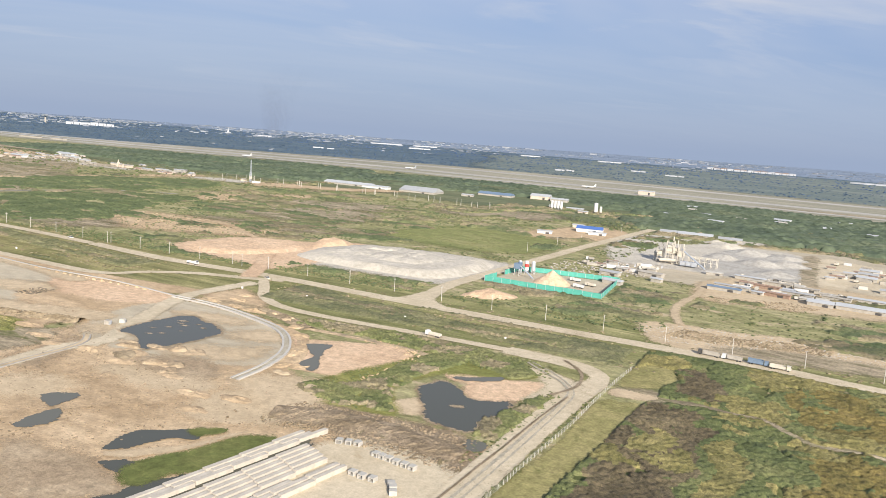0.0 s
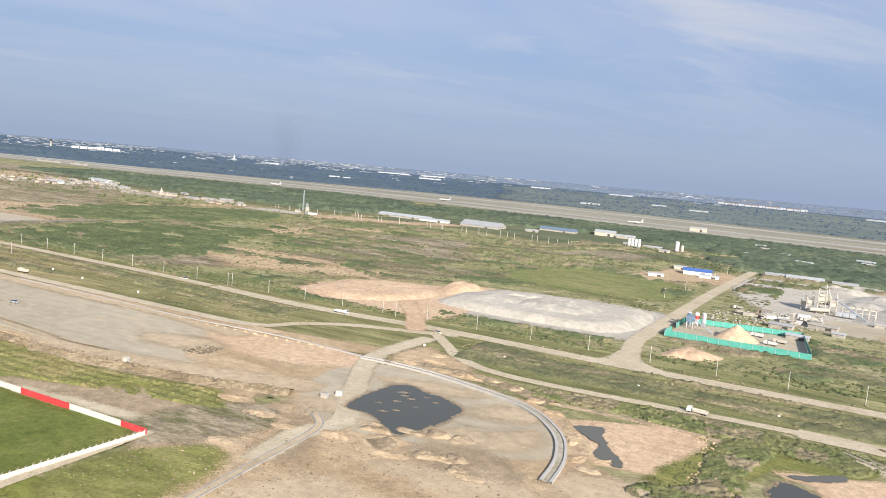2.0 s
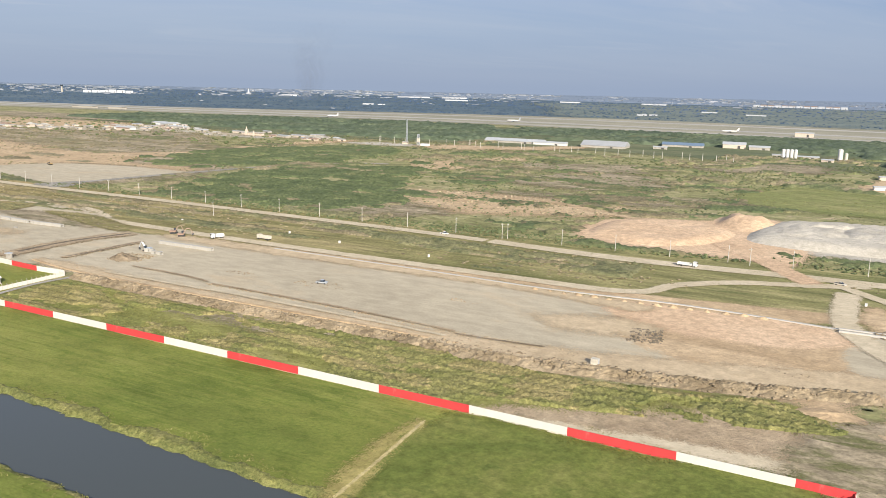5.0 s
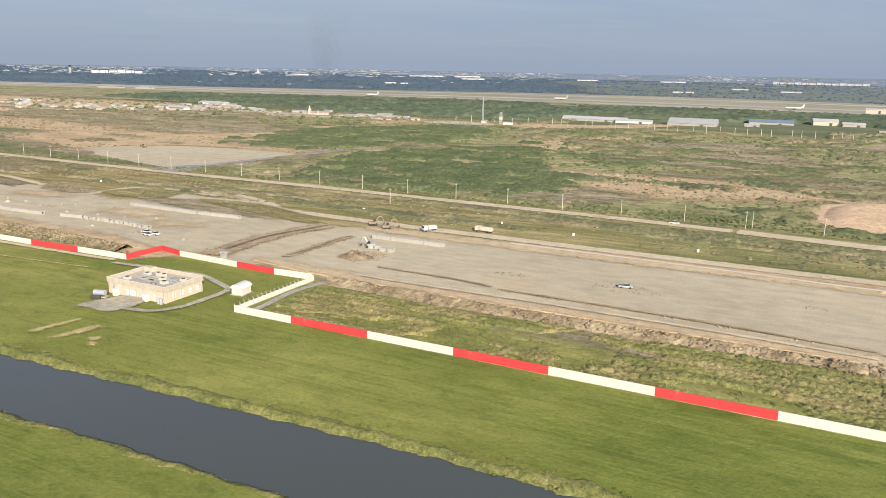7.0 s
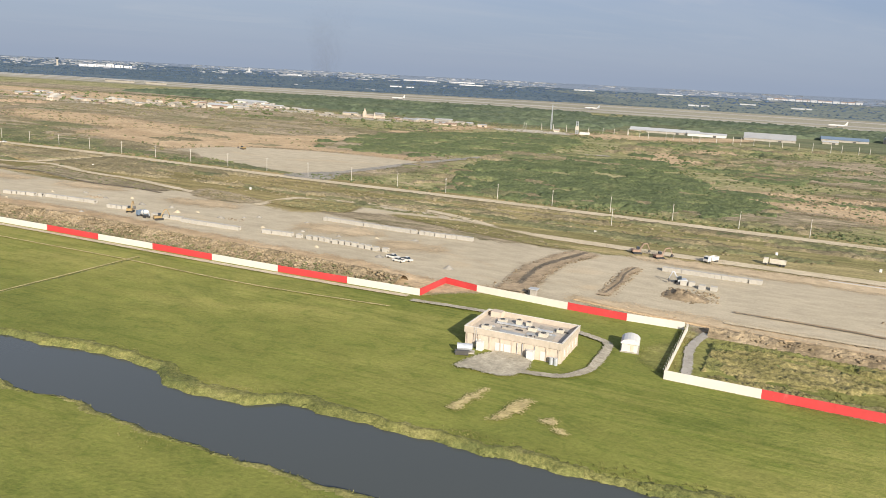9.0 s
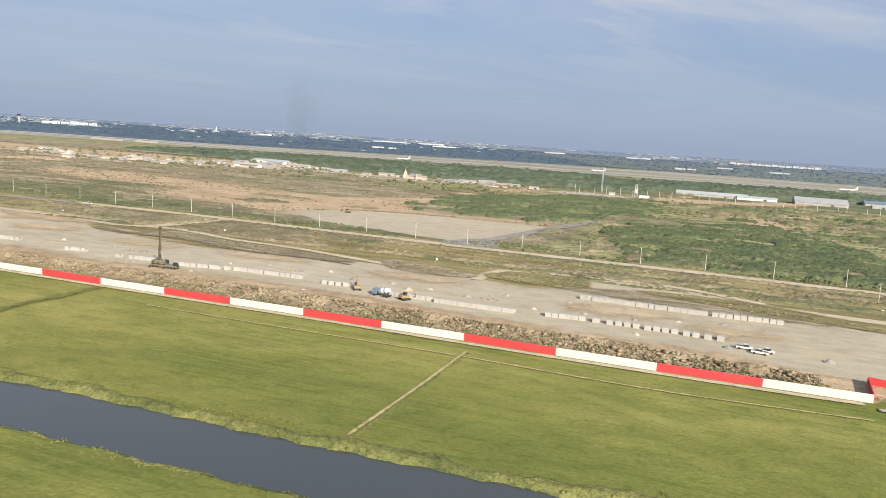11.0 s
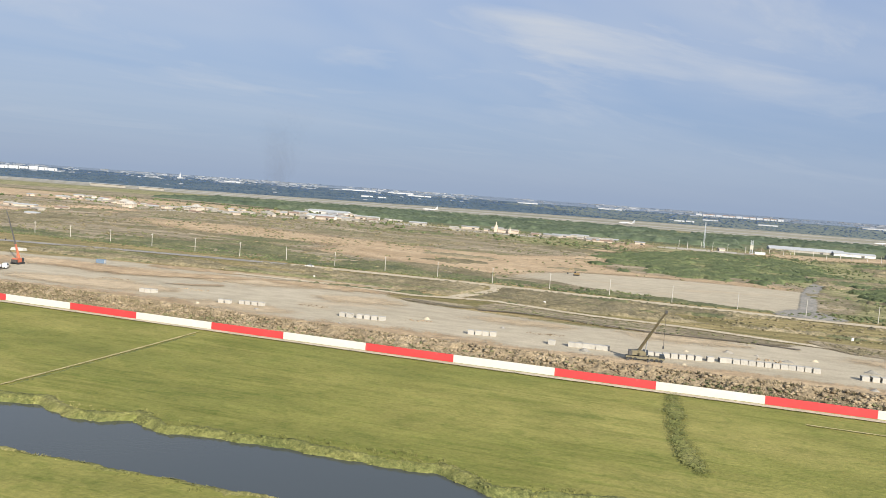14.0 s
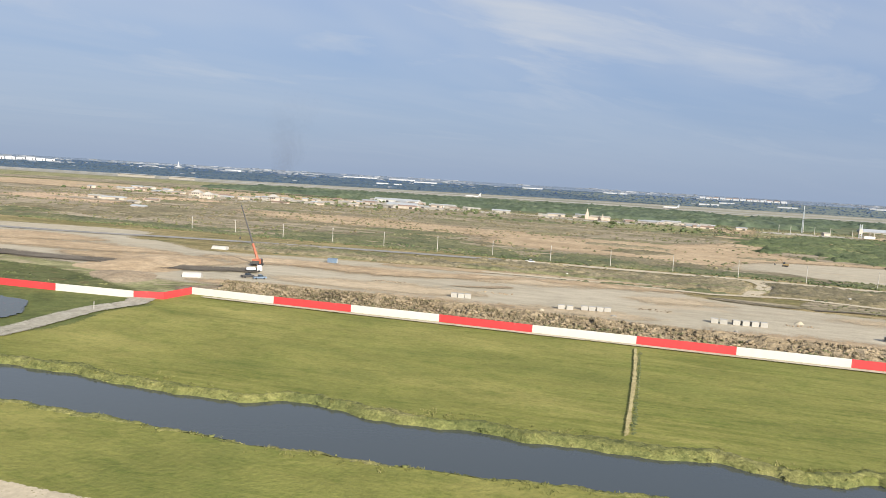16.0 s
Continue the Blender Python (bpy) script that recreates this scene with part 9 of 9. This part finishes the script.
rocks("clods", [(8, 42), (60, 40), (200, 40), (300, 50), (322, 62), (240, 54), (110, 47), (56, 48)], 2500, 0.25, 0.8, BROWN, "clods of earth on the bank", 85)
rocks("clods", [(470, 12), (470, 36), (505, 42), (542, 40), (546, 15)], 1800, 0.3, 0.9, BROWN, "clods of churned earth", 86)
rocks("clods", [(330, -30), (320, 20), (340, 55), (420, 40), (470, 20), (470, -20), (420, -40)], 900, 0.2, 0.7, BROWN, "clods of earth on the bare site", 87)
rocks("clods", [(-628, 33), (-300, 36), (-95, 36), (-100, 46), (-240, 52), (-470, 50), (-628, 52)], 3000, 0.3, 0.8, BROWN, "clods of earth on the bank", 88)
rocks("clods", [(322, -40), (316, 40), (345, 60), (400, 40), (440, 58), (490, 40), (500, 10), (470, -30), (420, -56)], 2600, 0.12, 0.5, CLOD, "small clods strewn over the bare site", 187)
rocks("stones", [(440, 119), (460, 127), (473, 121), (483.7, 116), (479.5, 91), (477.5, 70), (474, 69), (477, 96), (475, 111), (461, 120)], 900, 0.3, 0.8, DIRT, "pale stones round the sand field", 89)
rocks("clods", [(-60, 126), (-46, 128), (-54, 100), (-54, 52), (-68, 50), (-68, 90)], 620, 0.25, 0.8, CLOD, "clods along the eroded edge", 90)

rocks("rubble", rocks_at_car, 90, 0.2, 0.6, CLOD, "broken concrete beside the car", 191)
rocks("rubble", [(246, 82), (245, 98), (257, 99), (259, 84)], 260, 0.25, 0.8, MUD, "dark broken rubble on the gravel", 91)
rocks("rubble", [(-30, 53), (60, 51), (180, 52), (250, 60), (250, 62.5), (180, 55), (60, 54), (-30, 57)], 700, 0.2, 0.65, TROD, "dark rubble along the platform edge", 92)
rocks("clods", [(-24, 385), (75, 405), (155, 405), (175, 356), (94, 308), (41, 303)], 900, 0.4, 1.4, SCRUBDIRT, "rough clods in the scrub clearing", 93)
rocks("stones", [(-628, 36), (-300, 38), (-95, 37), (-100, 47), (-240, 55), (-470, 51), (-628, 54)], 2600, 0.35, 1.25, CLOD, "pale stony clods on the bank", 94)
rocks("stones", [(6, 42), (60, 39), (200, 39), (300, 48), (322, 62), (240, 54), (110, 48), (56, 49)], 1100, 0.3, 1.0, CLOD, "pale stony clods on the bank", 95)

for k, (cx, cy, n) in enumerate(((-585, 100, 60), (-540, 96, 50), (-480, 92, 50), (-430, 88, 40), (-382, 92, 60), (-300, 94, 50), (-210, 92, 40), (-548, 128, 40), (60, 88, 40), (170, 100, 30), (300, 72, 40))):
    rocks("rubble", [(cx - 7, cy - 2), (cx + 6, cy - 2.5), (cx + 8, cy + 2), (cx - 4, cy + 2.5)], n, 0.15, 0.6, TROD if k % 2 else BROWN, "scattered stones and soil on gravel", 120 + k)

for k in range(14):
    rr = random.Random(300 + k)
    x, y, r = -330 + 16 * k + rr.uniform(-3, 3), rr.uniform(86, 104), rr.uniform(1.1, 2.0)
    heap = pile("sand_heap", [(x + r * 1.6 * math.cos(a), y + r * 0.8 * math.sin(a)) for a in (0, 1.05, 2.1, 3.15, 4.2, 5.25)], r * 0.6, GREYTRACK if k % 3 else GRAVEL, "small tipped heap on the gravel yard", "heap", 0.95, 0.4, 340 + k)
    heap["group"] = "tipped heaps"
for k in range(15):
    x, y, r = 190 + 7.2 * k, 132.3 + 0.6 * math.sin(k * 2.1), 1.9 + 0.4 * math.sin(k * 5.0)
    heap = pile("sand_heap", [(x + r * 1.4 * math.cos(a), y + r * 0.8 * math.sin(a)) for a in (0, 1.05, 2.1, 3.15, 4.2, 5.25)], r * 0.5, DIRT, "small tipped heap in a row by the kerb", "heap", 0.95, 0.4, 170 + k)
    heap["group"] = "heaps along the kerb"
rocks("clods", [(-34, 112), (-26, 112), (-27, 66), (-34, 66)], 260, 0.2, 0.6, CLOD, "clods beside the gully", 161)
rocks("rubble", [(-14, 76), (-13, 92), (4, 92), (6, 80), (-4, 73)], 420, 0.25, 0.6, CLOD, "broken brown stone on a low heap", 162)
rocks("rubble", [(62, 64.5), (130, 63.5), (186, 60), (240, 62), (240, 64), (186, 62.5), (130, 66.5), (62, 67.5)], 800, 0.2, 0.6, TROD, "line of dark rubble on the platform", 160)

# ---- whole site at the scale of the camera's path ----
def east(x, y):
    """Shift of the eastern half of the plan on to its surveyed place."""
    u, v = (x - 450) / 300, y / 500
    w = np.clip((x - 150) / 180, 0, 1)
    w = w * w * (3 - 2 * w) * np.clip((1000 - y) / 80, 0, 1) * (x < 1200)
    dx = -2.32 - 23.14 * v + 5.17 * u + 9.21 * u * v + 1.65 * v * v + 0.88 * u * u - 2.47 * u * u * v
    dy = 9.70 + 12.85 * v + 13.87 * v * v + 12.47 * u - 4.08 * u * v - 2.45 * u * u - 5.43 * u * u * v
    return dx * w, dy * w


def shift_plan(ob):
    m = ob.matrix_basis
    if m.translation.length < 1e-6:
        if ob.type == "MESH":
            co = np.empty(3 * len(ob.data.vertices))
            ob.data.vertices.foreach_get("co", co)
            co = co.reshape(-1, 3)
            dx, dy = east(co[:, 0], co[:, 1])
            co[:, 0] += dx
            co[:, 1] += dy
            ob.data.vertices.foreach_set("co", co.ravel())
            ob.data.update()
        for child in ob.children:
            shift_plan(child)
    else:
        dx, dy = east(np.array(m.translation.x), np.array(m.translation.y))
        ob.matrix_basis = Matrix.Translation((float(dx), float(dy), 0)) @ m


FIXED = ("ground", "canal", "airfield_lawn", "perimeter", "boundary_fence", "far_", "runway", "taxiway", "airfield_strip", "tree_belt", "bank_weeds", "airliner", "warehouse")
for ob in list(scene.objects):
    if ob.parent is None and ob.type not in ("CAMERA", "LIGHT"):
        if ob.name not in SETTLED and not ob.name.startswith(FIXED):
            shift_plan(ob)
        ob.matrix_basis = Matrix.Scale(SITE, 4) @ ob.matrix_basis
